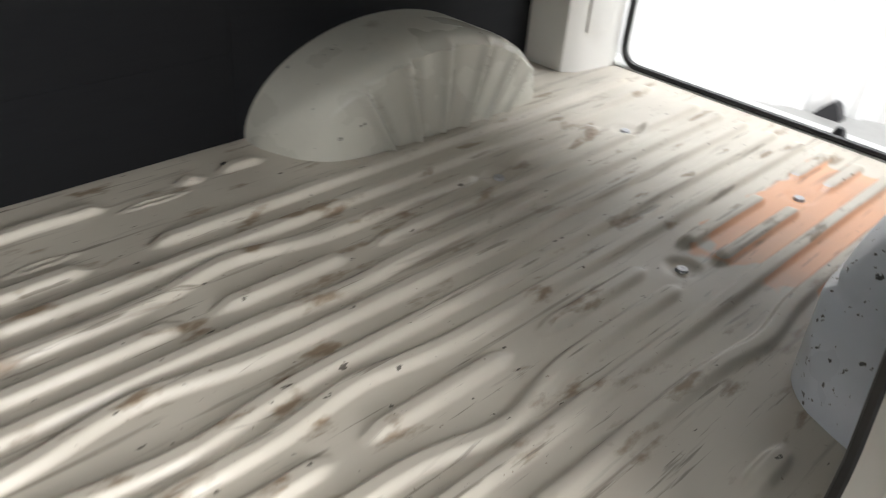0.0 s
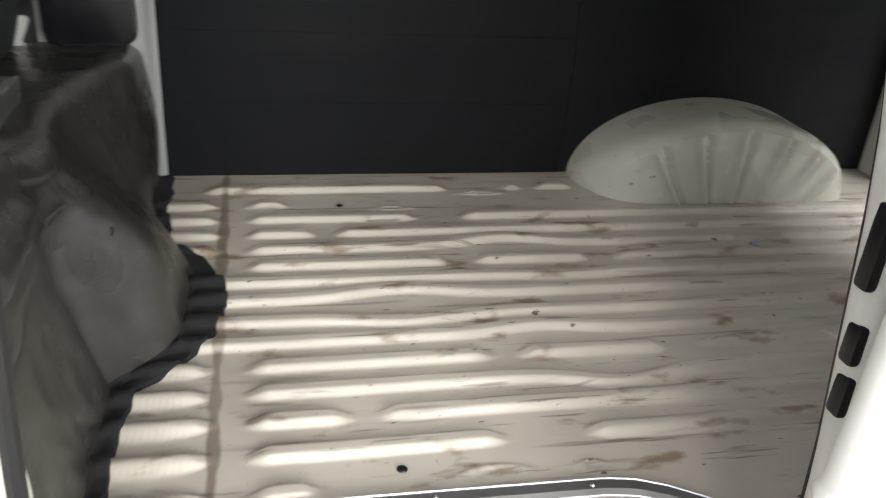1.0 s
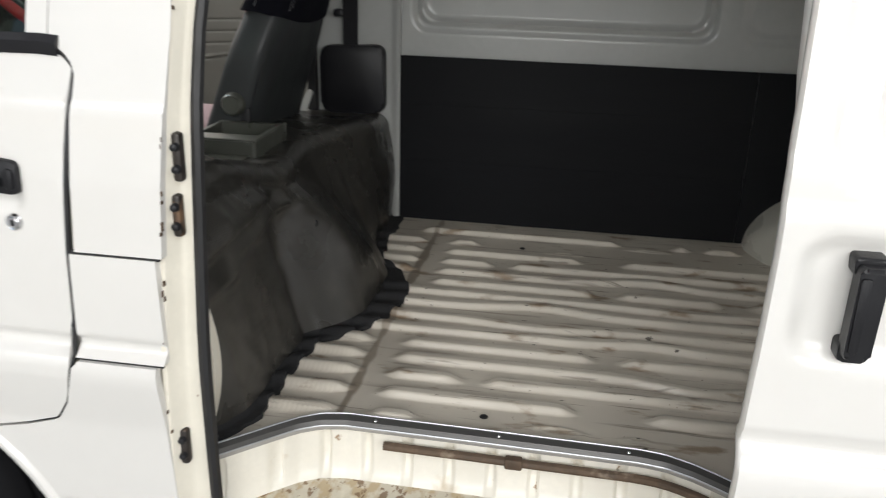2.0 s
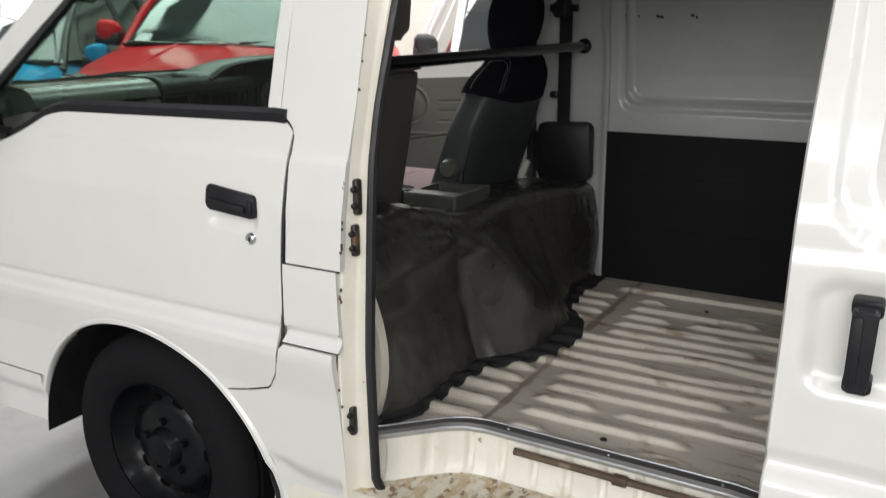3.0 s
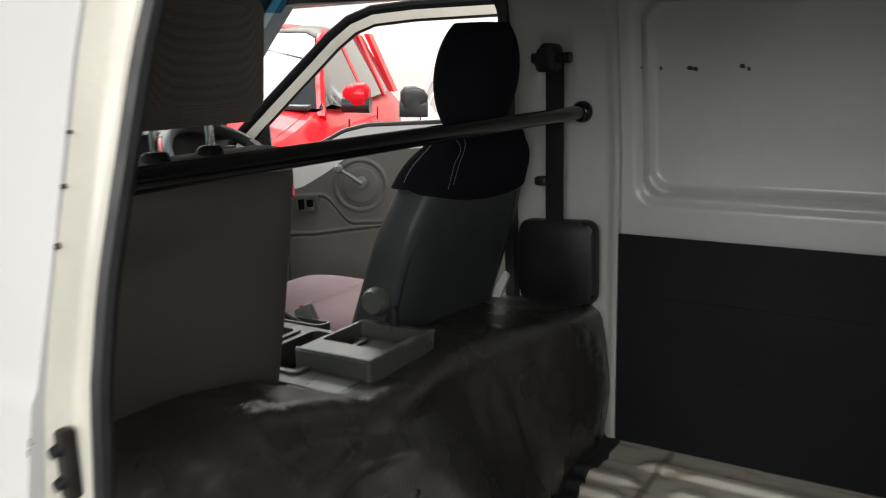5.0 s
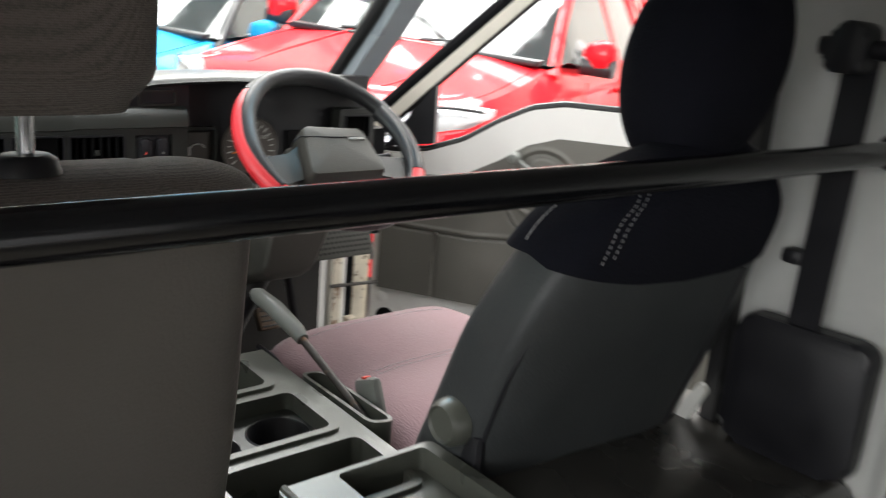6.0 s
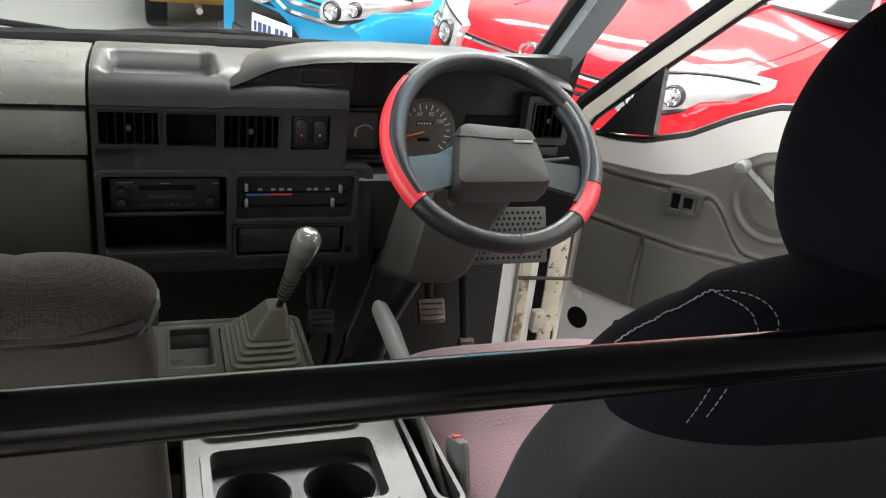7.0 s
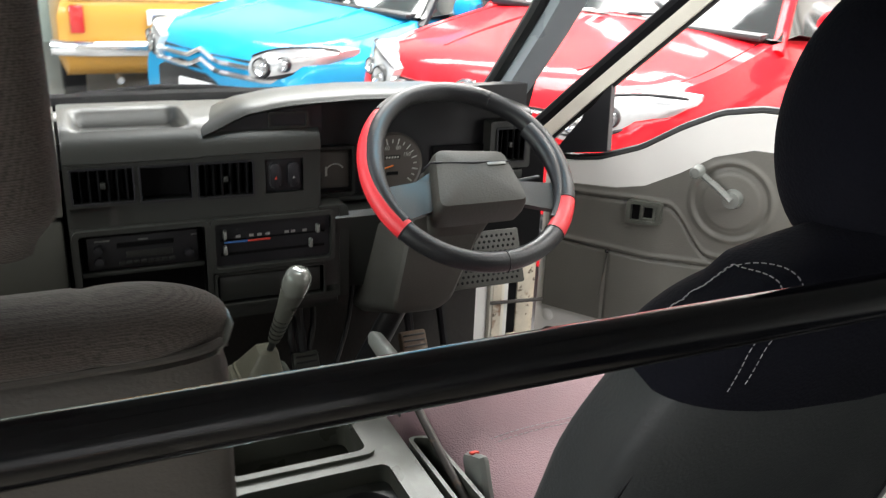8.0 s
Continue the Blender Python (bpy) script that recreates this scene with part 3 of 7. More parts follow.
    for z, hz in ((0.589, 0.04), (0.493, 0.036), (0.058, 0.036)):
        sp = part("striker_plate", box(edge(z) + 0.001, edge(z) + 0.017, jamb_y(z) + 0.014, jamb_y(z) + 0.034, z - hz, z + hz, 0.006, m=None), GREASE, van, "greasy steel door striker")
        part("striker_bolt", lathe([(0, 0.010), (0.006, 0.008), (0.008, 0.0)], pose(edge(z) + 0.009, jamb_y(z) + 0.015, z + hz * 0.45, 90, 0, 0), 10), BLACK, sp)
        part("striker_bolt", lathe([(0, 0.010), (0.006, 0.008), (0.008, 0.0)], pose(edge(z) + 0.009, jamb_y(z) + 0.015, z - hz * 0.45, 90, 0, 0), 10), BLACK, sp)
    # chipped paint down the edge of the pillar
    rnd = random.Random(5)
    for q in range(16):
        z = rnd.choice((0.12, 0.3, 0.36, 0.42, 0.50, 0.55, 0.62, 0.68, 0.74, 0.83, 0.9, 0.98)) + rnd.uniform(-0.03, 0.03)
        h, w = rnd.uniform(0.002, 0.006), rnd.uniform(0.0008, 0.0018)
        x = edge(z) - 0.002 + rnd.uniform(-0.003, 0.002)
        y = side_y(z) + 0.0008
        part("paint_chip", slab(rounded([(x - w, z - h), (x + w, z - h * 0.8), (x + w * 0.7, z + h), (x - w * 0.8, z + h * 0.9)], 0.001, 2), lambda a, b2, d: (a, y + d, b2), -0.0016, 0.004), RUST, van, "rusty paint chip")
    # rear side of the opening, leaning forward, and the inner side wall behind it
    def rear_edge(z):
        return 1.003 - 0.10 * max(-0.1, min(0.75, z))

    rings = []
    for z in span(-0.36, 1.24, 30):
        s = jamb_y(z)
        rings.append([(x + rear_edge(z), s + d, z) for x, d in ((0.04, -0.002), (0.018, 0.010), (0.004, 0.024), (0.0, 0.040), (0.003, 0.050), (0.014, 0.056), (0.05, 0.10), (0.16, 0.10), (0.16, 0.0))])
    part("rear_jamb", loft(rings), PAINT, van, "white rear door jamb")
    seal = [(rear_edge(z) + 0.054, jamb_y(z) + 0.094, z) for z in span(-0.20, 1.16, 24)]
    part("door_seal", tube(seal, 0.0135, 8), RUBBER, van, "black rubber door seal")
    for z, h in ((0.53, 0.055), (0.40, 0.028), (0.325, 0.03)):
        x = rear_edge(z)
        part("door_stop", box(x - 0.003, x + 0.014, 0.014, 0.040, z - h, z + h, 0.006), BLACK, van, "black rubber door stop")
    part("rear_side_skin", columns(span(1.05, 2.46, 30), lambda x: -0.30, lambda x: 1.30, 40, lambda x, z: (x, rear_y(z), z), (0, 0.05, 0)), PAINT, van)
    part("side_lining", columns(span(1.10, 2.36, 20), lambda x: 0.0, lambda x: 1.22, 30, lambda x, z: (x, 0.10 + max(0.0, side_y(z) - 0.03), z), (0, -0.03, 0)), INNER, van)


near_side()


def front_door():
    """Passenger door, shut: skin, black belt rail, frame, glass, handle, lock."""
    def top(x):
        return lerp([(-1.55, 0.60), (-1.24, 0.62), (-1.12, 0.66), (-1.0, 0.715), (-0.93, 0.733), (-0.17, 0.742), (-0.155, 0.734), (-0.1435, 0.720)], x)

    def low(x):
        seam = lerp([(-0.39, 0.069), (-0.30, 0.088), (-0.235, 0.108), (-0.205, 0.153), (-0.19, 0.215), (-0.183, 0.24), (-0.172, 0.44), (-0.158, 0.60), (-0.151, 0.66), (-0.146, 0.70), (-0.1435, 0.718)], x)
        if x < -0.39:
            return max(arch_z(x), -0.06 if x < -1.10 else -1)
        return max(seam, arch_z(x))

    def pressed(x, z):
        """The skin with the shallow dish behind the handle."""
        qx, qz = abs(x + 0.312) - 0.055, abs(z - 0.532) - 0.020
        d = math.hypot(max(qx, 0), max(qz, 0)) + min(max(qx, qz), 0) - 0.022
        return (x, side_y(z) - 0.001 + 0.011 * (1 - smooth(-0.020, 0.006, d)), z)

    skin = columns(span(-1.53, -0.1435, 190), low, top, 150, pressed, (0, 0.02, 0))
    door = part("front_door", skin, PAINT, van, "white shut passenger door")
    rail = [(x, side_y(0.74) + 0.002, top(x) + 0.016) for x in span(-1.52, -0.165, 40)]
    rings = [[(x, y - 0.006, z - 0.018), (x, y - 0.008, z + 0.002), (x, y + 0.002, z + 0.009 + 0.004 * smooth(-0.95, -0.9, x)), (x, y + 0.03, z + 0.009), (x, y + 0.03, z - 0.02)] for x, y, z in rail]
    part("belt_rail", loft(rings), BLACK, door, "black belt rail")

    def bar(name, pts, w, mat, d=0.03, label=""):
        rings = []
        for i, (x, z) in enumerate(pts):
            a, c = Vector(pts[max(0, i - 1)]), Vector(pts[min(len(pts) - 1, i + 1)])
            n = Vector((-(c - a).y, (c - a).x)).normalized() * w / 2
            y = side_y(z)
            rings.append([(x + n.x, y, z + n.y), (x + n.x, y + d, z + n.y), (x - n.x, y + d, z - n.y), (x - n.x, y, z - n.y)])
        return part(name, loft(rings), mat, door, label)

    bar("window_frame", [(-1.47, 0.665), (-1.275, 0.82), (-1.11, 0.95), (-0.977, 1.053), (-0.82, 1.18), (-0.74, 1.225), (-0.64, 1.242), (-0.16, 1.25)], 0.066, PAINT, label="white window frame")
    bar("window_frame", [(-0.203, 0.76), (-0.200, 0.9), (-0.195, 1.08), (-0.19, 1.22)], 0.036, PAINT, label="white window frame")
    bar("window_seal", [(-1.38, 0.665), (-1.203, 0.805), (-1.038, 0.942), (-0.92, 1.038), (-0.76, 1.162), (-0.70, 1.192), (-0.62, 1.203), (-0.21, 1.205)], 0.017, RUBBER, 0.02)
    pane = slab([(-1.38, 0.66), (-1.0, 0.74), (-0.20, 0.745), (-0.20, 1.205), (-0.62, 1.205), (-0.72, 1.185), (-1.04, 0.935)], lambda a, b, d: (a, side_y(b) + 0.018 + d, b), 0, 0.004)
    g = part("window_pane", pane, GREENISH, door, "green-tinted window glass")
    g.visible_shadow = False
    # handle
    fn = lambda a, b, d: (a, side_y(b) - d, b)
    h = part("door_handle", slab(rounded([(-0.384, 0.592), (-0.386, 0.533), (-0.236, 0.520), (-0.236, 0.574)], 0.012), fn, -0.01, 0.010, 0.004), BLACK, door, "black plastic door handle")
    part("handle_flap", slab(rounded([(-0.374, 0.560), (-0.374, 0.543), (-0.262, 0.533), (-0.262, 0.549)], 0.004), fn, 0.008, 0.016, 0.003), BLACK, h)
    part("handle_end", slab(rounded([(-0.256, 0.564), (-0.256, 0.530), (-0.242, 0.529), (-0.242, 0.562)], 0.005), fn, 0.008, 0.014, 0.002), BLACK, h)
    k = part("door_lock", lathe([(0.0, 0.006), (0.008, 0.006), (0.010, 0.004), (0.013, 0.005), (0.015, 0.0)], pose(-0.256, side_y(0.473) - 0.002, 0.473, 90, 0, 0), 20), CHROME, door, "chrome key lock")
    part("keyhole", box(-0.258, -0.254, side_y(0.473) - 0.0095, side_y(0.473) - 0.007, 0.468, 0.478, 0.0005), BLACK, k)
    # mirror on its arm
    part("door_mirror", slab(rounded([(-1.34, 0.690), (-1.145, 0.695), (-1.155, 0.832), (-1.34, 0.84)], 0.03), lambda a, b, d: (a + 0.35 * d, -0.10 - d, b), -0.05, 0.03, 0.02), BLACK, door, "black door mirror")
    part("mirror_arm", tube([(-1.24, -0.03, 0.70), (-1.22, 0.02, 0.66), (-1.20, 0.04, 0.65)], [0.03, 0.035, 0.04], 10, flat=0.6), BLACK, door, "black mirror arm")


front_door()


def sliding_door():
    """The side door, slid open to the rear and standing proud of the skin."""
    def press(x, z):
        y = rear_y(z) - 0.092 + 0.005 * smooth(0.600, 0.612, z)
        for cx, cz, hx, hz, r, dep, soft in ((1.735, 1.01, 0.777, 0.375, 0.075, 0.011, 0.005), (1.765, 1.02, 0.752, 0.345, 0.06, 0.020, 0.006), (1.050, 0.485, 0.107, 0.082, 0.035, 0.019, 0.020)):
            qx, qz = abs(x - 0.006 * smooth(0.7, 1.2, z) - cx) - hx + r, abs(z - cz) - hz + r
            d = math.hypot(max(qx, 0), max(qz, 0)) + min(max(qx, qz), 0) - r
            y += dep * (1 - smooth(-soft, soft, d))
        return y

    def edge(z):
        return 0.897 + 0.008 * smooth(0.2, 0.6, z) + 0.020 * smooth(0.6, 1.2, z)

    zs = span(-0.36, 1.24, 130)
    rings = []
    for z in zs:
        e = edge(z)
        xs = span(e, 1.30, 56) + span(1.32, 2.15, 26)
        rings.append([(e + 0.004, press(e, z) + 0.028, z), (e, press(e, z) + 0.02, z), (e, press(e, z) + 0.006, z)] + [(x, press(x, z), z) for x in [e + 0.004] + xs[1:]] + [(2.15, press(2.15, z) + 0.03, z)])
    door = part("sliding_door", loft(rings), PAINT, van, "white sliding side door, slid open", angle=50)
    fn = lambda a, b, d: (a, rear_y(b) - 0.082 - d, b)
    h = part("door_handle", slab(rounded([(1.002, 0.548), (1.038, 0.548), (1.034, 0.418), (1.000, 0.418)], 0.009), fn, 0.012, 0.040, 0.008), BLACK, door, "black upright pull handle")
    part("handle_grip", slab(rounded([(1.004, 0.535), (1.018, 0.535), (1.016, 0.43), (1.004, 0.43)], 0.005), fn, 0.038, 0.044, 0.002), BLACK, h)
    part("handle_foot", slab(rounded([(0.998, 0.556), (1.042, 0.556), (1.042, 0.528), (1.000, 0.528)], 0.008), fn, -0.006, 0.022, 0.004), BLACK, h)
    part("handle_foot", slab(rounded([(0.998, 0.436), (1.038, 0.436), (1.038, 0.408), (0.998, 0.408)], 0.008), fn, -0.006, 0.022, 0.004), BLACK, h)


sliding_door()


def road_wheel(x, side, y, zc, name="front_wheel"):
    """Steel wheel with vent holes, hub, nuts and a tyre with grooves; built round its axle."""
    m = pose(x, y, zc, 90 if side < 0 else -90, 0, 0)
    tyre = [(0.200, 0.0), (0.215, 0.016), (0.26, 0.026), (0.30, 0.022), (0.322, 0.006), (0.335, -0.012), (0.339, -0.03), (0.330, -0.034), (0.330, -0.042), (0.340, -0.046), (0.341, -0.085), (0.331, -0.089),
            (0.331, -0.097), (0.341, -0.101), (0.339, -0.15), (0.32, -0.172), (0.26, -0.19), (0.20, -0.17)]
    w = part(name, lathe([(0.198, 0.006), (0.202, 0.000), (0.196, -0.012), (0.188, -0.03), (0.176, -0.05), (0.165, -0.062), (0.150, -0.050), (0.128, -0.036), (0.115, -0.030), (0.085, -0.030),
                                   (0.062, -0.024), (0.052, -0.004), (0.046, 0.004), (0.0, 0.006)], m, 48, close=False), RIM, van, "black painted steel wheel")
    part("tyre", lathe(tyre, m, 64, close=False), TYRE, w, "worn black tyre")
    for k in range(10):
        a = 2 * math.pi * k / 10
        c = m @ pose(0.139 * math.cos(a), 0.139 * math.sin(a), -0.0385, 0, 0, math.degrees(a)) @ Matrix.Diagonal((0.6, 1, 1, 1))
        part("vent_hole", lathe([(0.0, 0.0), (0.019, 0.0), (0.021, -0.004)], c, 14), WHEEL_HOLE, w)
    for k in range(5):
        a = 2 * math.pi * (k + 0.3) / 5
        part("wheel_nut", lathe([(0.0, 0.018), (0.008, 0.017), (0.011, 0.010), (0.012, 0.0)], m @ pose(0.078 * math.cos(a), 0.078 * math.sin(a), -0.030), 6), RIM, w)


road_wheel(-0.705, -1, 0.035, -0.21)
road_wheel(-0.705, 1, 1.60, -0.21)
road_wheel(1.66, -1, 0.075, -0.325, "rear_wheel")
road_wheel(1.66, 1, 1.56, -0.325, "rear_wheel")


def far_side():
    """The side across from the open door: lining board, inner panels, pillar, seat-belt, window opening, outer skin."""
    fy = lambda z: 1.555 - max(0.0, side_y(z) - 0.03) * 0.55
    # outer skin
    part("far_side_skin", columns(span(-0.22, 2.46, 40), lambda x: -0.30, lambda x: 1.30, 30, lambda x, z: (x, 1.635 - 0.55 * side_y(z), z), (0, -0.012, 0)), PAINT, van)
    # pressed inner wall above the board
    def wall(x, z):
        y = fy(z)
        for x0, x1, z0, z1, dep in ((0.085, 1.02, 0.635, 1.125, 0.014), (0.10, 1.005, 0.655, 1.110, -0.010), (0.115, 0.99, 0.672, 1.098, 0.017), (1.10, 2.05, 0.635, 1.125, 0.010), (1.12, 2.03, 0.66, 1.10, 0.010)):
            cx, cz, hx, hz, r = (x0 + x1) / 2, (z0 + z1) / 2, (x1 - x0) / 2, (z1 - z0) / 2, 0.05
            qx, qz = abs(x - cx) - hx + r, abs(z - cz) - hz + r
            d = math.hypot(max(qx, 0), max(qz, 0)) + min(max(qx, qz), 0) - r
            y += dep * (1 - smooth(-0.006, 0.006, d))
        return (x, y, z)

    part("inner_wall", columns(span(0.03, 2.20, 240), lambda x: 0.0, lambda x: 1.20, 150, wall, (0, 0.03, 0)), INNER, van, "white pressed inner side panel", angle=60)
    part("lining_board", box(0.045, 1.1628, 1.536, 1.5405, 0.004, 0.556, 0.001), BOARD, van, "black plain lining board")
    part("lining_board", box(1.1642, 2.195, 1.536, 1.5405, 0.004, 0.556, 0.001), BOARD, van, "black plain lining board")
    for x in (0.42, 0.80):
        part("board_crease", box(0.06, 1.15, 1.5345, 1.5365, x * 0.5, x * 0.5 + 0.003, 0.0005), BOARD, van)
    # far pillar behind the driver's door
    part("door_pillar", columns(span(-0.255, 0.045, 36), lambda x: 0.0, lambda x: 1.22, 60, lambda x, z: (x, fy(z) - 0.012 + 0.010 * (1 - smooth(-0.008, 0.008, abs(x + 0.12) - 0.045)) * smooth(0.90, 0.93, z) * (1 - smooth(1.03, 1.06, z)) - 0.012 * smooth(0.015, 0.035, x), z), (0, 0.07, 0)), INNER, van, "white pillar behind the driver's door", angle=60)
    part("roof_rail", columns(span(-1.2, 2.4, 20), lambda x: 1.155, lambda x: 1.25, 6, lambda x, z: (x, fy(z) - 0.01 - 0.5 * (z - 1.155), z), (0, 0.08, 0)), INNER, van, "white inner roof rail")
    # window seal of the driver's door opening
    fn = lambda a, b2, d: (a, fy(b2) - 0.01 + d, b2)
    outer = rounded([(-0.235, -0.15), (-0.235, 1.168), (-1.02, 1.19), (-1.44, 0.78), (-1.47, -0.15)], [0.02, 0.05, 0.10, 0.2, 0.02])
    inner = rounded([(-0.262, -0.12), (-0.262, 1.142), (-1.01, 1.165), (-1.415, 0.77), (-1.445, -0.12)], [0.02, 0.05, 0.10, 0.2, 0.02])
    part("door_seal", frame_slab(outer, inner, fn, -0.012, 0.02), RUBBER, van, "black rubber door seal")
    # holes and marks
    for x, w, z in ((0.090, 0.004, 0.962), (0.137, 0.003, 0.958), (0.205, 0.008, 0.957), (0.218, 0.006, 0.955), (0.322, 0.007, 0.959), (0.336, 0.004, 0.953)):
        y = wall(x, z)[1]
        part("scuff_mark", slab(rounded([(x - w, z - 0.004), (x + w, z - 0.006), (x + w * 0.8, z + 0.003), (x - w * 0.7, z + 0.005)], 0.003, 2), lambda a, b2, d: (a, y + d, b2), -0.0012, 0.002), BLACK, van)
    for x in (0.19, 0.62):
        part("grommet", lathe([(0.0, 0.003), (0.008, 0.003), (0.011, 0.0)], pose(x, fy(1.175) - 0.015, 1.178, 90, 0, 0), 14), BLACK, van, "black rubber grommet")


far_side()


def roof_and_rear():
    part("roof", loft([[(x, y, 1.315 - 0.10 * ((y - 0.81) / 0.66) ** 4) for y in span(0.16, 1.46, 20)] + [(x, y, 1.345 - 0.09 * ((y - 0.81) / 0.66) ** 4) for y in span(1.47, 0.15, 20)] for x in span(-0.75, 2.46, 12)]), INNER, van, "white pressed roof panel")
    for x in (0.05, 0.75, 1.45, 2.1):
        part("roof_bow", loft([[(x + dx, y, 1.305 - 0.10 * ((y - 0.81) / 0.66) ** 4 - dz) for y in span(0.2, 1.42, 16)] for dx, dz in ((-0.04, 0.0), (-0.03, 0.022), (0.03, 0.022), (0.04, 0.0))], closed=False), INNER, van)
    part("door_header", columns(span(0.06, 1.06, 10), lambda x: 1.165, lambda x: 1.30, 6, lambda x, z: (x, side_y(z) + 0.06, z), (0, 0.05, 0)), CREAM, van)
    part("roof_gutter", tube([(x, 0.185, 1.285) for x in span(-0.5, 2.4, 8)], 0.014, 8), PAINT, van)
    # rear frame and its seal; the tailgate is up
    part("rear_pillar", loft([[(2.20, 1.40, z), (2.24, 1.37, z), (2.36, 1.35, z), (2.40, 1.345, z), (2.43, 1.36, z), (2.46, 1.60, z), (2.20, 1.60, z)] for z in (0.0, 0.6, 1.22)]), PAINT, van, "white rear corner pillar")
    part("pillar_cover", box(-0.05, 0.05, -0.006, 0.012, 0.12, 0.50, 0.005, m=pose(2.30, 1.3575, 0.0, 0, 0, -9.5)), PAINT, van)
    part("rear_pillar", loft([[(2.20, 0.10, z), (2.36, 0.17, z), (2.42, 0.18, z), (2.46, 0.02, z)] for z in (0.0, 0.6, 1.22)]), PAINT, van, "white rear corner pillar")
    part("rear_header", box(2.36, 2.46, 0.1, 1.5, 1.12, 1.28, 0.02), INNER, van)
    outline = rounded([(0.215, 0.010), (1.33, 0.010), (1.31, 1.10), (0.235, 1.10)], [0.07, 0.07, 0.1, 0.1], 8)
    part("tailgate_seal", tube([(2.415, a, b) for a, b in outline], 0.011, 8, closed=True), RUBBER, van, "black rubber tailgate seal")
    part("rear_sill", box(2.40, 2.50, 0.10, 1.52, -0.25, 0.004, 0.006), INNER, van)
    part("tailgate_buffer", lathe([(0.0, 0.022), (0.010, 0.021), (0.016, 0.012), (0.020, 0.0)], pose(2.465, 0.655, 0.004), 16), BLACK, van, "black rubber tailgate buffer")
    part("rear_bumper", box(2.47, 2.62, 0.0, 1.62, -0.36, -0.07, 0.03), BLACK, van, "dark rear bumper")


roof_and_rear()
# ---- the cab ----
from mathutils.bvhtree import BVHTree
DASH = material("dark_grey_dash_plastic", (0.0175, 0.0188, 0.0167), 0.37, vary=0.06, scale=7, fine=320, bump=0.12, spec=0.42, rough_vary=0.02)
TRIM = material("grey_green_plastic", (0.066, 0.069, 0.058), 0.34, vary=0.1, scale=9, fine=300, bump=0.07, wear=((0.11, 0.115, 0.10), 14, 0.62))
HUB = material("worn_grey_hub_plastic", (0.046, 0.046, 0.040), 0.58, vary=0.15, scale=12, fine=260, bump=0.25, spec=0.3)
# near-black: the shade of recesses and gaps is put into this colour
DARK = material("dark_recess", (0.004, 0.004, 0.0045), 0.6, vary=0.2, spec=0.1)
BAR = material("chipped_black_bar_paint", (0.003, 0.003, 0.004), 0.17, vary=0.2, scale=12, fine=60, spec=0.45, spots=((0.09, 0.03, 0.02), 26, 0.74))
NAVY = material("black_navy_seat_fabric", (0.0055, 0.0058, 0.0095), 0.95, vary=0.2, scale=9, fine=300, weave=0.3, spec=0.12)
GREYVINYL = material("dark_grey_seat_vinyl", (0.034, 0.037, 0.038), 0.46, vary=0.15, scale=6, fine=260, bump=0.25, spec=0.35)
WOVEN = material("grey_brown_woven_cloth", (0.118, 0.098, 0.086), 0.92, vary=0.14, scale=12, fine=420, weave=0.5, sheen=0.15, knit=620)
SEATBACK = material("grey_brown_seat_back_vinyl", (0.095, 0.086, 0.078), 0.55, vary=0.1, scale=5, fine=300, bump=0.3)
MAUVE = material("mauve_seat_fabric", (0.215, 0.130, 0.142), 0.9, vary=0.1, scale=8, fine=260, weave=0.4, sheen=0.2)
THREAD = material("white_thread", (0.33, 0.33, 0.33), 0.8, vary=0.05)
RED_LEATHER = material("red_leather", (0.62, 0.025, 0.035), 0.42, vary=0.1, scale=20, fine=260, bump=0.2)
BLK_LEATHER = material("black_leather", (0.009, 0.0095, 0.011), 0.40, vary=0.2, scale=16, fine=240, bump=0.3)
CARD = material("grey_door_card_vinyl", (0.112, 0.107, 0.093), 0.5, vary=0.08, scale=6, fine=220, bump=0.25)
CARPET = material("dark_cab_floor_mat", (0.026, 0.023, 0.021), 0.85, vary=0.3, scale=12, fine=150, bump=0.4)
GRIP = material("grey_plastic_grip", (0.15, 0.158, 0.145), 0.36, vary=0.1, scale=14, fine=200)
# one plastic in two tones: pad lightened for top light, lid darkened for shade
PAD_LIT = material("lit_pad_plastic", (0.115, 0.116, 0.102), 0.30, vary=0.05, scale=7, fine=320, bump=0.12, spec=1.0)
LID_SHADED = material("shaded_glovebox_plastic", (0.036, 0.037, 0.031), 0.40, vary=0.05, scale=7, fine=320, bump=0.12, spec=0.35, rough_vary=0.02)
BOOT = material("olive_grey_rubber", (0.098, 0.096, 0.072), 0.42, vary=0.12, scale=14, fine=200, bump=0.2)
STAINED = material("rust_stained_cream_paint", (0.60, 0.54, 0.43), 0.55, vary=0.15, scale=20, fine=110, spots=((0.06, 0.035, 0.02), 50, 0.62), wear=((0.20, 0.09, 0.04), 24, 0.54))
MARK = material("pale_print", (0.55, 0.55, 0.52), 0.6, vary=0.05)
DIMMARK = material("dim_print", (0.24, 0.24, 0.23), 0.6, vary=0.05)
BLUEMARK = material("blue_print", (0.05, 0.16, 0.45), 0.6)
REDMARK = material("red_print", (0.65, 0.06, 0.04), 0.6)
NEEDLE = material("orange_needle", (0.75, 0.22, 0.04), 0.5)


def superellipse(c, u, v, a, b, e=0.6, n=28):
    out = []
    for k in range(n):
        t = 2 * math.pi * k / n
        cx, sx = math.cos(t), math.sin(t)
        out.append(Vector(c) + Vector(u) * (a * math.copysign(abs(cx) ** e, cx)) + Vector(v) * (b * math.copysign(abs(sx) ** e, sx)))
    return out


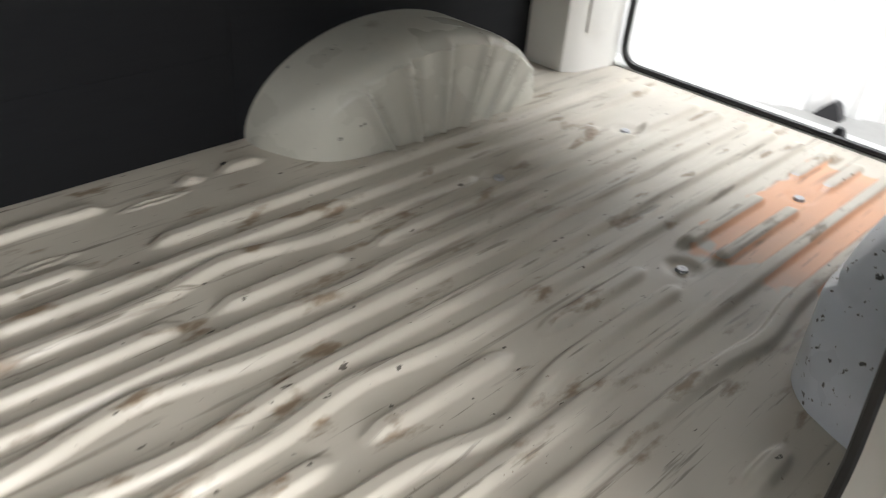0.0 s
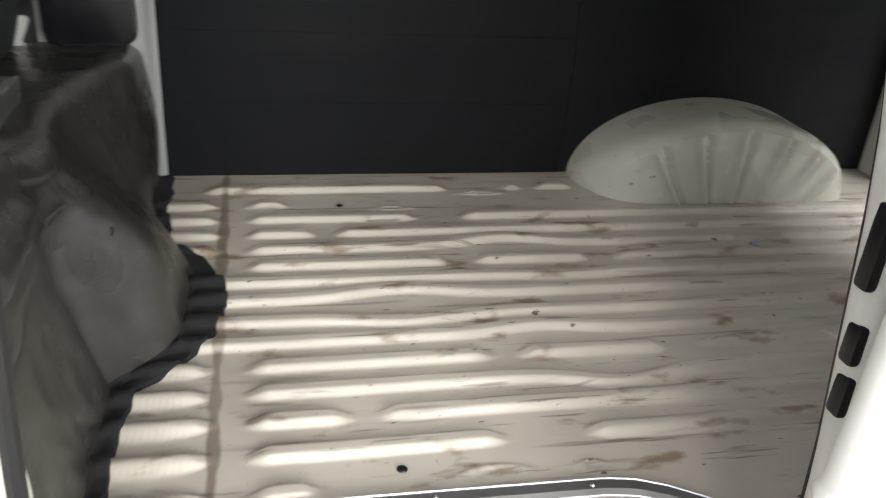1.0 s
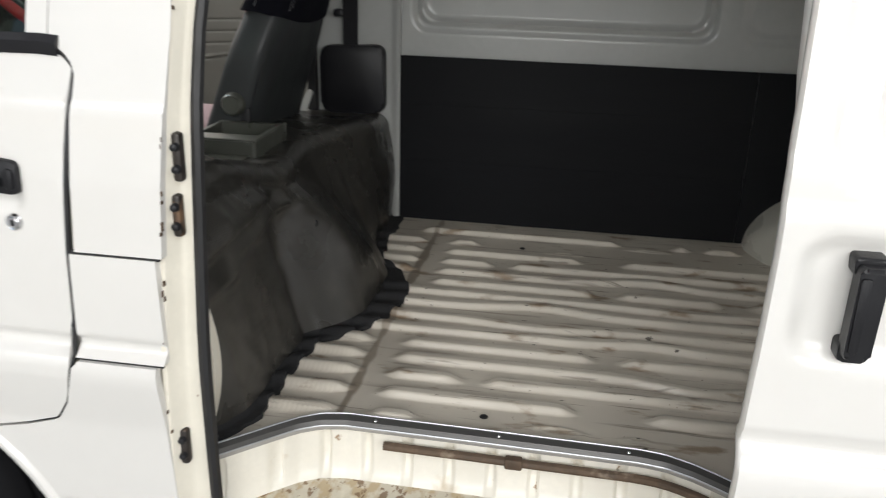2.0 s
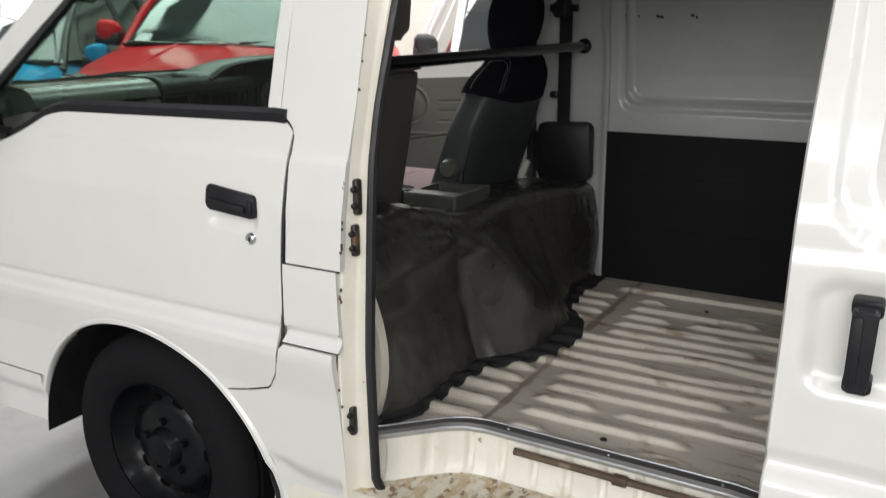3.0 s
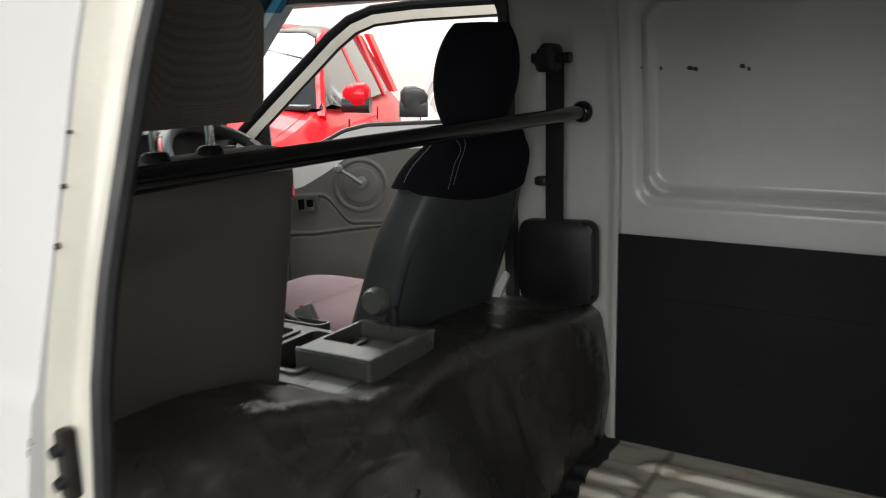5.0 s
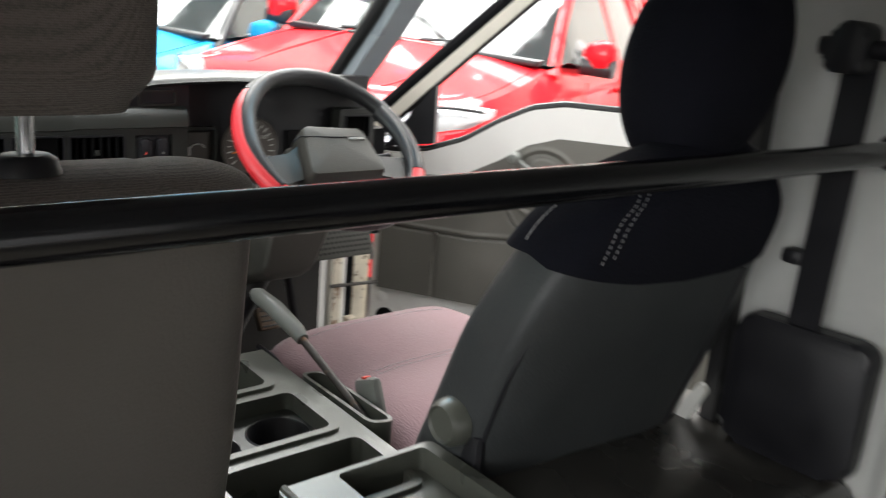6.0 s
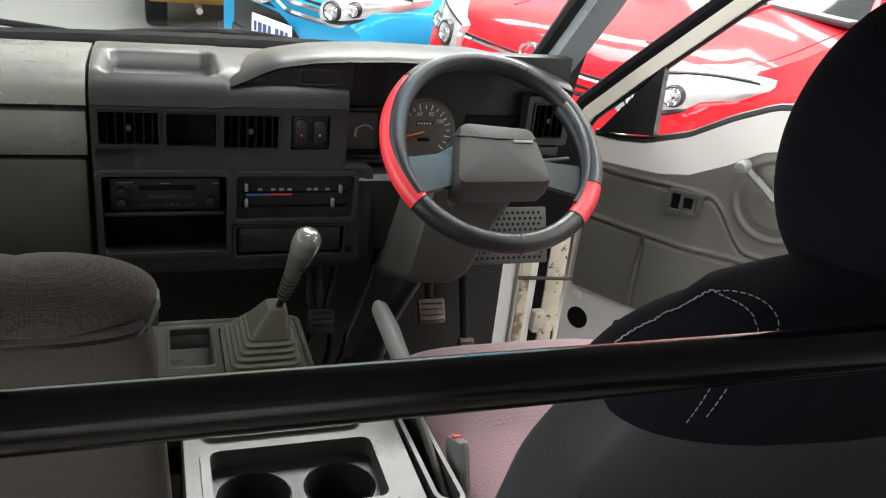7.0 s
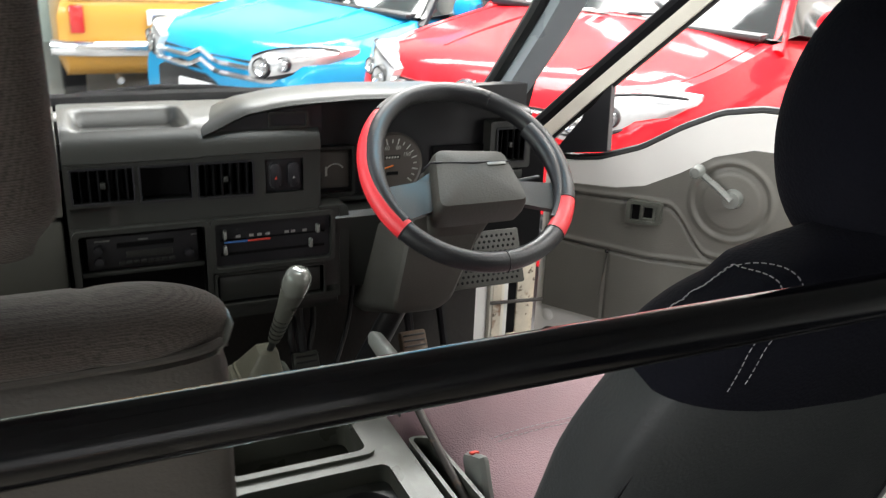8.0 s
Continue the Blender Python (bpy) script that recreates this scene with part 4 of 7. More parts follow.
def dashes(path, length, gap, r, bm=None, lift=(0, 0, 0)):
    """Short thread stitches along a path."""
    pts = [Vector(p) + Vector(lift) for p in path]
    run, on, start = 0.0, True, pts[0]
    for a, c in zip(pts, pts[1:]):
        seg, pos = (c - a).length, 0.0
        d = (c - a).normalized()
        while pos < seg:
            need = (length if on else gap) - run
            take = min(need, seg - pos)
            pos += take
            run += take
            if run >= (length if on else gap) - 1e-6:
                p = a + d * pos
                if on:
                    bm = tube([start, p], r, 5, bm=bm)
                on, run, start = not on, 0.0, p
    return bm


# engine cover under the vinyl mat
TOPZ = [(0.02, 0.44), (0.10, 0.485), (0.16, 0.492), (0.40, 0.482), (0.54, 0.445), (0.66, 0.404), (0.80, 0.394), (1.00, 0.398), (1.16, 0.398), (1.30, 0.385), (1.54, 0.365)]
SKIRT = [(0.02, -0.03), (0.11, -0.01), (0.16, 0.025), (0.22, 0.048), (0.30, 0.05), (0.39, 0.045), (0.50, 0.058), (0.57, 0.072), (0.61, 0.125), (0.66, 0.155), (0.74, 0.192), (0.86, 0.215), (0.98, 0.19), (1.05, 0.155),
         (1.09, 0.10), (1.13, 0.085), (1.22, 0.075), (1.32, 0.058), (1.42, 0.066), (1.53, 0.058)]


def engine_cover():
    m = thing("vinyl_engine_cover", "dirty grey-brown vinyl mat draped over the engine cover", "floor mat", base=(-0.1, 0.8, 0))
    rings, skirt = [], []
    def wrinkle(a, b):
        """Sharp-crested creases that run down and away from the console."""
        w = 0.0
        for k, (f, g, s) in enumerate(((5.0, 9.0, 1.0), (10.0, 16.0, 0.5), (22.0, 30.0, 0.2))):
            w += 0.5 * s * (0.42 - abs(noise.noise((a * f + b * g * 0.55, b * g - a * f * 0.7, 2.5 + 3.0 * k))))
        return w

    def folds(y, z):
        """Long slack folds under the console: a broad slope above each ridge and a sharp drop below it."""
        w = 0.0
        for y0, z0, y1, z1, h, up in ((0.14, 0.452, 0.70, 0.402, 0.008, 0.03), (0.20, 0.338, 0.69, 0.384, 0.032, 0.060), (0.34, 0.298, 0.73, 0.326, 0.016, 0.026), (0.40, 0.405, 0.63, 0.366, 0.008, 0.014), (0.13, 0.250, 0.42, 0.285, 0.010, 0.03)):
            t = (y - y0) / (y1 - y0)
            d = z - (z0 + (z1 - z0) * t) - 0.010 * noise.noise((y * 8, y0 * 30, 0.7))
            w += h * smooth(-0.12, 0.25, t) * (1 - smooth(0.7, 1.1, t)) * math.exp(-((d / (up if d > 0 else 0.015)) ** 2))
        return w

    for y in span(0.03, 1.53, 260):
        zt = lerp(TOPZ, y)
        foot_x = lerp(SKIRT, y)
        xs = foot_x + 0.008 * noise.noise((y * 16, 0.2, 0)) + 0.005 * noise.noise((y * 40, 1.2, 0))
        swell = lambda t: math.exp(-(((y - 0.715 - 0.14 * t) / (0.085 + 0.075 * t if y < 0.715 + 0.14 * t else 0.13 + 0.05 * t)) ** 2))
        valley = math.exp(-(((y - 0.600) / 0.045) ** 2))
        hump, foot = swell(0.0), swell(1.0)
        xe = -0.075 + 0.030 * hump + 0.085 * smooth(0.92, 1.36, y)
        xf = foot_x - 0.030 - 0.04 * foot - 0.008 * smooth(1.06, 1.12, y)
        soft = smooth(0.12, 0.24, y) * (1 - smooth(0.56, 0.74, y))
        ring = []
        for i in range(22):
            t = i / 21
            x0 = -0.42 + 0.14 * smooth(0.58, 0.64, y) * (1 - smooth(1.0, 1.06, y))
            x = x0 + (xe - 0.05 - x0) * t
            w = 0.022 * wrinkle(x, y) * soft * smooth(-0.34, -0.15, x) + 0.010 * noise.noise((x * 9, y * 8, 0.5)) * soft + 0.003 * noise.noise((x * 20, y * 15, 4.5))
            ring.append((x, y, zt - 0.006 * (1 - t) + w))
        for i in range(1, 12):
            a = math.pi / 2 * i / 12
            ring.append((xe - 0.05 + 0.05 * math.sin(a) + 0.016 * wrinkle(0.05 - a * 0.06, y) * soft * math.sin(a), y, zt - 0.05 + 0.05 * math.cos(a) + 0.020 * wrinkle(xe - 0.05 + a * 0.04, y) * soft * math.cos(a)))
        for i in range(0, 57):
            t = i / 56
            z = (zt - 0.05) * (1 - t) + 0.014 * t
            bow = math.sin(math.pi * t) * (0.036 * swell(t) + 0.012)
            x = xe + (xf - xe) * t ** (1.5 - 0.6 * swell(t)) + bow
            x -= 0.024 * valley * smooth(0.10, 0.5, t)
            x += 0.010 * noise.noise((y * 3, z * 5, 1.5)) + 0.018 * wrinkle(0.09 + (0.40 - z), y) * soft * smooth(0.24, 0.40, z) + folds(y, z) * smooth(0.0, 0.12, t) + 0.0025 * noise.noise((y * 26, z * 26, 3.5))
            ring.append((x, y, z))
        rings.append(ring)
        x0 = ring[-1][0]
        h = lambda x: max(0.0, floor_z(x, y)) if x > -0.06 else 0.0
        skirt.append([(x0 - 0.012, y, 0.03), (x0, y, 0.017)] + [(x, y, h(x) + 0.007 + 0.006 * abs(noise.noise((x * 30, y * 30, 9)))) for x in span(x0 + 0.006, max(xs, x0 + 0.014), 5)] + [(max(xs, x0 + 0.014) + 0.002, y, h(xs) + 0.001)])
    part("mat", loft(rings, closed=False), MAT_VINYL, m, "scuffed grey-brown ribbed vinyl", angle=70)
    part("underlay", loft(skirt, closed=False), FELT, m, "ragged black felt underlay", angle=70)
    part("edge_piping", tube([(-0.045 - 0.055 * math.sin(math.pi * t) ** 0.7 + 0.05 * t * t, 0.105 - 0.012 * math.sin(math.pi * t), 0.44 - 0.42 * t) for t in span(0, 1, 20)], 0.006, 8), GREYVINYL, m)
    part("fixing_screw", lathe([(0, 0.004), (0.006, 0.003), (0.008, 0)], pose(0.047, 0.614, 0.287, 0, 90, 0), 10), BLACK, m)


engine_cover()
part("seat_box_end", loft([[(x - 0.25, 0.075 + d, z) for d in (0.0, 0.04)] + [(x, 0.115 + d, z) for d in (0.03, 0.0)] for z, x in ((0.40 * q, -0.030 + 0.044 * math.sin(math.pi * min(1.0, q * 1.05)) ** 0.8 - 0.03 * q * q) for q in span(0, 0.98, 20))]), CREAM, van, "cream painted end of the engine box", angle=60)


def seat_shell(c0, lean, y0, y1, z0, z1, depth, nz=26, grow=0.0, top_round=0.13, shoulder=0.075, skew=0.0):
    """Rings of a padded backrest from z0 to z1; the rear face leans by lean."""
    rings = []
    yc = (y0 + y1) / 2
    for i in range(nz + 1):
        t = i / nz
        z = z0 + (z1 - z0) * t
        k = smooth(1 - top_round / (z1 - z0), 1.0, t)
        kk = math.sqrt(max(0.0, 1 - k * k))
        half = ((y1 - y0) / 2 - shoulder * smooth(0.45, 1.0, t)) * (0.35 + 0.65 * kk) + grow
        d = depth / 2 * (1.08 - 0.25 * t) * (0.30 + 0.70 * kk) + grow
        xr = c0 + (z - z0) * lean
        rings.append(superellipse((xr - depth / 2 * (1.08 - 0.25 * t), yc + skew * smooth(0.45, 1.0, t), z + grow * (1 if t > 0.9 else 0)), (0, 1, 0), (1, 0, 0), half, d, 0.5, 36))
    return rings


def driver_seat():
    s = thing("driver_seat", "driver's seat with a black cloth cover and mauve cushion", "seat", base=(-0.55, 1.23, 0.0), group="cab seats")
    back = part("backrest", loft(seat_shell(-0.268, 0.31, 0.985, 1.500, 0.36, 0.848, 0.15, shoulder=0.060, skew=0.015)), GREYVINYL, s, "dark grey vinyl backrest", angle=60)
    # cloth yoke over the top, with a dipping lower edge
    rings = []
    full = seat_shell(-0.268, 0.31, 0.985, 1.500, 0.36, 0.848, 0.15, 50, grow=0.010, shoulder=0.060, skew=0.015)
    for i in range(50 - 14, 51):
        ring = []
        for p in full[i]:
            f = (i - 36) / 14
            dip = 0.05 * (1 - ((p.y - 1.31) / 0.33) ** 2) if p.x > -0.2 else 0.0
            ring.append(Vector((p.x - max(-0.02, dip) * 0.31 * (1 - f) ** 2, p.y, p.z - max(-0.02, dip) * (1 - f) ** 2 + 0.012 * (1 - f))))
        rings.append(ring)
    yoke = part("cover_yoke", loft(rings), NAVY, s, "black cloth seat cover with white stitching", angle=60)
    part("side_welt", tube([p + Vector((0.001, 0, 0)) for p in (ring[6] for ring in seat_shell(-0.268, 0.31, 0.985, 1.500, 0.36, 0.80, 0.15, 20, shoulder=0.060, skew=0.015)[:15])], 0.0028, 6), BLACK, back)
    part("side_welt", tube([ring[15] for ring in seat_shell(-0.268, 0.31, 0.985, 1.500, 0.36, 0.80, 0.15, 20, shoulder=0.060, skew=0.015)[:15]], 0.0028, 6), BLACK, back)
    # double thread seams over the shoulder, laid on the cloth
    hull = BVHTree.FromPolygons([tuple(v.co + BASE[yoke.name]) for v in yoke.data.vertices], [tuple(p.vertices) for p in yoke.data.polygons])

    def lay(path):
        out = []
        for _ in range(3):
            path = [path[0]] + [tuple(Vector(a).lerp(Vector(c), q)) for a, c in zip(path, path[1:]) for q in (0.25, 0.75)] + [path[-1]]
        for a, c in zip(path, path[1:]):
            for q in range(2):
                at, nor = hull.find_nearest(Vector(a).lerp(Vector(c), q / 2))[:2]
                out.append(at + nor * 0.0006)
        return out

    arc = [(-0.24, 1.012, 0.74), (-0.228, 1.025, 0.79), (-0.215, 1.050, 0.834), (-0.205, 1.080, 0.843), (-0.190, 1.103, 0.840), (-0.165, 1.113, 0.836), (-0.142, 1.118, 0.824), (-0.136, 1.112, 0.806), (-0.137, 1.085, 0.775), (-0.145, 1.078, 0.735), (-0.15, 1.076, 0.722)]
    for k in (0, 1):
        path = [(x - 0.010 * k * (1 if x > -0.2 else 0), y - 0.012 * k * (1 if x > -0.2 else -0.6), z - 0.010 * k * (1 if z > 0.8 else 0)) for x, y, z in arc]
        part("stitching", dashes(lay(path), 0.0046, 0.0026, 0.00052), THREAD, yoke)
    rings = []
    for i in range(21):
        t = i / 20
        a = math.sin(math.pi * (0.10 + 0.82 * t)) ** 0.34
        z = 0.838 + 0.229 * t
        rings.append(superellipse((-0.208 + 0.03 * t, 1.256, z), (0, 1, 0), (1, 0, 0), 0.112 * a * (0.88 + 0.16 * t * (2 - t) * 0.9), 0.080 * a, 0.72, 32))
    part("headrest", loft(rings), NAVY, s, "black cloth headrest cover", angle=60)
    cu = []
    for i in range(22):
        t = i / 21
        x = -0.30 - 0.64 * t
        k = 1 - 0.55 * smooth(0.86, 1.0, t)
        cu.append(superellipse((x, 1.245, 0.27 + 0.018 * math.sin(math.pi * t)), (0, 1, 0), (0, 0, 1), 0.238 * (1 - 0.12 * smooth(0.75, 1, t)), 0.105 * k + 0.004 * math.sin(t * 9), 0.45, 40))
    c = part("cushion", loft(cu), MAUVE, s, "mauve cloth cushion", angle=60)
    for x0 in (-0.62, -0.632, -0.82):
        part("stitching", dashes([(x0, y, 0.393 - 0.05 * ((y - 1.245) / 0.24) ** 4) for y in span(1.05, 1.42, 20)], 0.006, 0.003, 0.0007), THREAD, c)
    part("piping", tube([(-0.34 - 0.56 * t, 1.012 + 0.01 * t, 0.345 - 0.0 * t) for t in span(0, 1, 16)], 0.006, 8), BLACK, c)
    part("seat_base", box(-0.9, -0.30, 1.03, 1.47, -0.05, 0.18, 0.02), BLACK, s)
    k = part("recliner_knob", lathe([(0, 0.022), (0.022, 0.022), (0.025, 0.026), (0.031, 0.018), (0.033, 0.0)], pose(-0.298, 0.988, 0.479, 90, 0, 0), 24), TRIM, s, "round grey recliner knob")
    part("hinge_cover", box(-0.345, -0.255, 0.990, 1.01, 0.34, 0.47, 0.012), BLACK, s)
    part("lever_lug", box(-0.165, -0.132, 1.485, 1.515, 0.672, 0.696, 0.008), BLACK, s)
    part("hinge_cap", slab(rounded([(-0.325, 0.31), (-0.29, 0.30), (-0.235, 0.43), (-0.25, 0.44)], 0.008), lambda a, b, d: (a, 1.478 + d, b), 0, 0.012), MARK, s, "white hinge cap")


def passenger_seat():
    s = thing("passenger_seat", "passenger seat with a vinyl back and woven grey-brown cloth", "seat", base=(-0.55, 0.42, 0.0), group="cab seats")
    part("backrest", loft(seat_shell(-0.285, 0.195, 0.175, 0.655, 0.30, 0.834, 0.085, top_round=0.03, shoulder=0.010)), SEATBACK, s, "plain grey-brown vinyl seat back", angle=60)
    # cloth pad over the top edge: flat below, rolled over at both ends
    rings = []
    for i in range(73):
        u = 2 * i / 72 - 1
        y = 0.4125 + 0.2345 * math.sin(math.pi / 2 * u)
        end = min(0.647 - y, y - 0.178)
        k = math.sqrt(max(0.0, 1 - (1 - min(1.0, end / 0.072)) ** 2))
        seam = 0.0025 * (math.exp(-(((y - 0.558) / 0.004) ** 2)) + math.exp(-(((y - 0.267) / 0.004) ** 2)))
        mid, deep, low = -0.226, 0.004 + 0.042 * k - seam, 0.826
        top = low + 0.008 + 0.024 * k - seam
        ring = [Vector((mid + deep - 0.002, y, low)), Vector((mid + deep, y, low + 0.004))]
        ring += [Vector((mid + deep * math.cos(a), y, low + 0.006 + (top - low - 0.006) * math.sin(a) ** 0.85)) for a in span(0.1, math.pi - 0.1, 19)]
        rings.append(ring + [Vector((mid - deep, y, low - 0.02)), Vector((mid, y, low - 0.02))])
    part("top_pad", loft(rings), WOVEN, s, "woven cloth top pad", angle=60)
    for y in (0.558, 0.267):
        part("pad_seam", tube([(-0.1825, y, 0.831), (-0.186, y, 0.842), (-0.198, y, 0.851), (-0.22, y, 0.8555), (-0.24, y, 0.854)], 0.0012, 6), DARK, s)
    part("edge_clip", tube([(-0.238, 0.640, 0.834), (-0.226, 0.6455, 0.834), (-0.210, 0.646, 0.831), (-0.197, 0.641, 0.826), (-0.188, 0.634, 0.820)], [0.001, 0.0026, 0.0028, 0.002, 0.001], 8), GRIP, s, "shiny grey plastic edge")
    part("edge_piping", tube([(-0.185 - 0.020 * abs(t) ** 14, 0.4125 + 0.2365 * t, 0.823 + 0.004 * t ** 10) for t in span(-0.95, 0.95, 50)], 0.0034, 8), SEATBACK, s)
    rings = []
    for i in range(25):
        t = i / 24
        a = min(1.0, 1 - 0.30 * (1 - smooth(0.0, 0.16, t)) - 0.35 * smooth(0.80, 1.0, t) ** 2)
        rings.append(superellipse((-0.212 + 0.02 * t, 0.418, 0.902 + 0.198 * t), (0, 1, 0), (1, 0, 0), 0.132 * (1 - (1 - a) * 0.45), 0.056 * a, 0.42, 36))
    h = part("headrest", loft(rings), WOVEN, s, "woven cloth headrest", angle=60)
    part("headrest_seam", tube([(-0.166, 0.335, 1.085), (-0.157, 0.340, 1.03), (-0.153, 0.352, 0.97), (-0.158, 0.368, 0.92)], 0.0016, 6), SEATBACK, h)
    for y in (0.362, 0.466):
        part("headrest_post", tube([(-0.212, y, 0.83), (-0.210, y, 0.94)], 0.0062, 12), CHROME, s, "chrome headrest post")
        part("post_socket", lathe([(0.0, 0.014), (0.014, 0.014), (0.019, 0.010), (0.022, 0.0)], pose(-0.212, y, 0.855) @ Matrix.Diagonal((0.9, 1.15, 1, 1)), 16), BLACK, s)
    cu = []
    for i in range(16):
        t = i / 15
        cu.append(superellipse((-0.30 - 0.58 * t, 0.41, 0.27), (0, 1, 0), (0, 0, 1), 0.225, 0.10 * (1 - 0.5 * smooth(0.86, 1, t)), 0.45, 32))
    part("cushion", loft(cu), WOVEN, s, "woven cloth cushion", angle=60)
    part("seat_base", box(-0.88, -0.30, 0.33, 0.62, -0.05, 0.18, 0.02), BLACK, s)


driver_seat()
passenger_seat()


def partition_bar():
    b = thing("cargo_bar", "chipped black steel bar across the van behind the seats", "bar", base=(-0.047, 0.8, 0.857))
    part("tube", tube([(-0.047, 0.11, 0.857), (-0.047, 1.515, 0.857)], 0.0165, 20), BAR, b)
    for y, r in ((1.507, 90), (0.118, -90)):
        part("flange", lathe([(0.0165, 0.020), (0.022, 0.016), (0.026, 0.010), (0.027, 0.0)], pose(-0.047, y + (0.012 if r > 0 else -0.012), 0.857, r, 0, 0), 24), BAR, b, "round end flange")


partition_bar()


def seat_belt():
    s = thing("seat_belt", "black seat belt on the pillar with its retractor cover", "seat belt", base=(-0.11, 1.50, 0.6))
    part("retractor_cover", slab(rounded([(-0.210, 0.582), (0.002, 0.590), (0.004, 0.372), (-0.208, 0.366)], 0.035, 7), lambda a, b, d: (a, 1.515 - d, b), 0.0, 0.035, 0.012), BLACK, s, "black plastic retractor cover")
    part("webbing", loft([[(-0.110 + dx + 0.01 * t, 1.495 - 0.02 * t + dy, 0.56 + 0.42 * t) for dx, dy in ((-0.024, 0), (0.024, 0), (0.024, -0.003), (-0.024, -0.003))] for t in span(0, 1, 6)]), BLACK, s, "black belt webbing")
    part("upper_anchor", slab(rounded([(-0.140, 0.955), (-0.08, 0.955), (-0.082, 1.02), (-0.125, 1.025)], 0.018), lambda a, b, d: (a, 1.478 - d, b), 0.0, 0.045, 0.012), BLACK, s, "black upper belt anchor")
    part("anchor_bolt", tube([(-0.155, 1.465, 0.988), (-0.055, 1.465, 0.988)], 0.013, 12), BLACK, s)


seat_belt()


def holes_panel(y0, y1, z0, z1, holes, x0, x1, bm=None):
    """A face plate with rectangular holes."""
    ys = sorted({y0, y1, *[h[0] for h in holes], *[h[1] for h in holes]})
    zs = sorted({z0, z1, *[h[2] for h in holes], *[h[3] for h in holes]})
    for a, c in zip(ys, ys[1:]):
        for p, q in zip(zs, zs[1:]):
            my, mz = (a + c) / 2, (p + q) / 2
            if not any(h[0] < my < h[1] and h[2] < mz < h[3] for h in holes):
                bm = box(x0, x1, a, c, p, q, 0, bm=bm)
    bmesh.ops.remove_doubles(bm, verts=bm.verts, dist=1e-5)
    return bm


def rim(y0, y1, z0, z1, w, x0, x1, r=0.008, bm=None):
    fn = lambda a, b, d: (d, a, b)
    o = rounded([(y0 - w, z0 - w), (y1 + w, z0 - w), (y1 + w, z1 + w), (y0 - w, z1 + w)], r)
    i = rounded([(y0, z0), (y1, z0), (y1, z1), (y0, z1)], r * 0.6)
    return frame_slab(o, i, fn, x0, x1, bm)


def air_vent(dash, y0, y1, z0, z1, x, slats):
    v = part("air_vent", rim(y0, y1, z0, z1, 0.003, x - 0.03, x + 0.003, 0.004), BLACK, dash, "black slatted air vent")
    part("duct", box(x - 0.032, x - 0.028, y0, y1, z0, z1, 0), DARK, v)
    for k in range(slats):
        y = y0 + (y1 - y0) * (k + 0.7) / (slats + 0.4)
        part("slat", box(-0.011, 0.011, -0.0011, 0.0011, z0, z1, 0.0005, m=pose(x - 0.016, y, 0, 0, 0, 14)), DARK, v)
    if slats:
        part("vent_knob", box(x - 0.008, x + 0.001, (y0 + y1) / 2 - 0.004, (y0 + y1) / 2 + 0.004, (z0 + z1) / 2 - 0.005, (z0 + z1) / 2 + 0.005, 0.001), DASH, v)


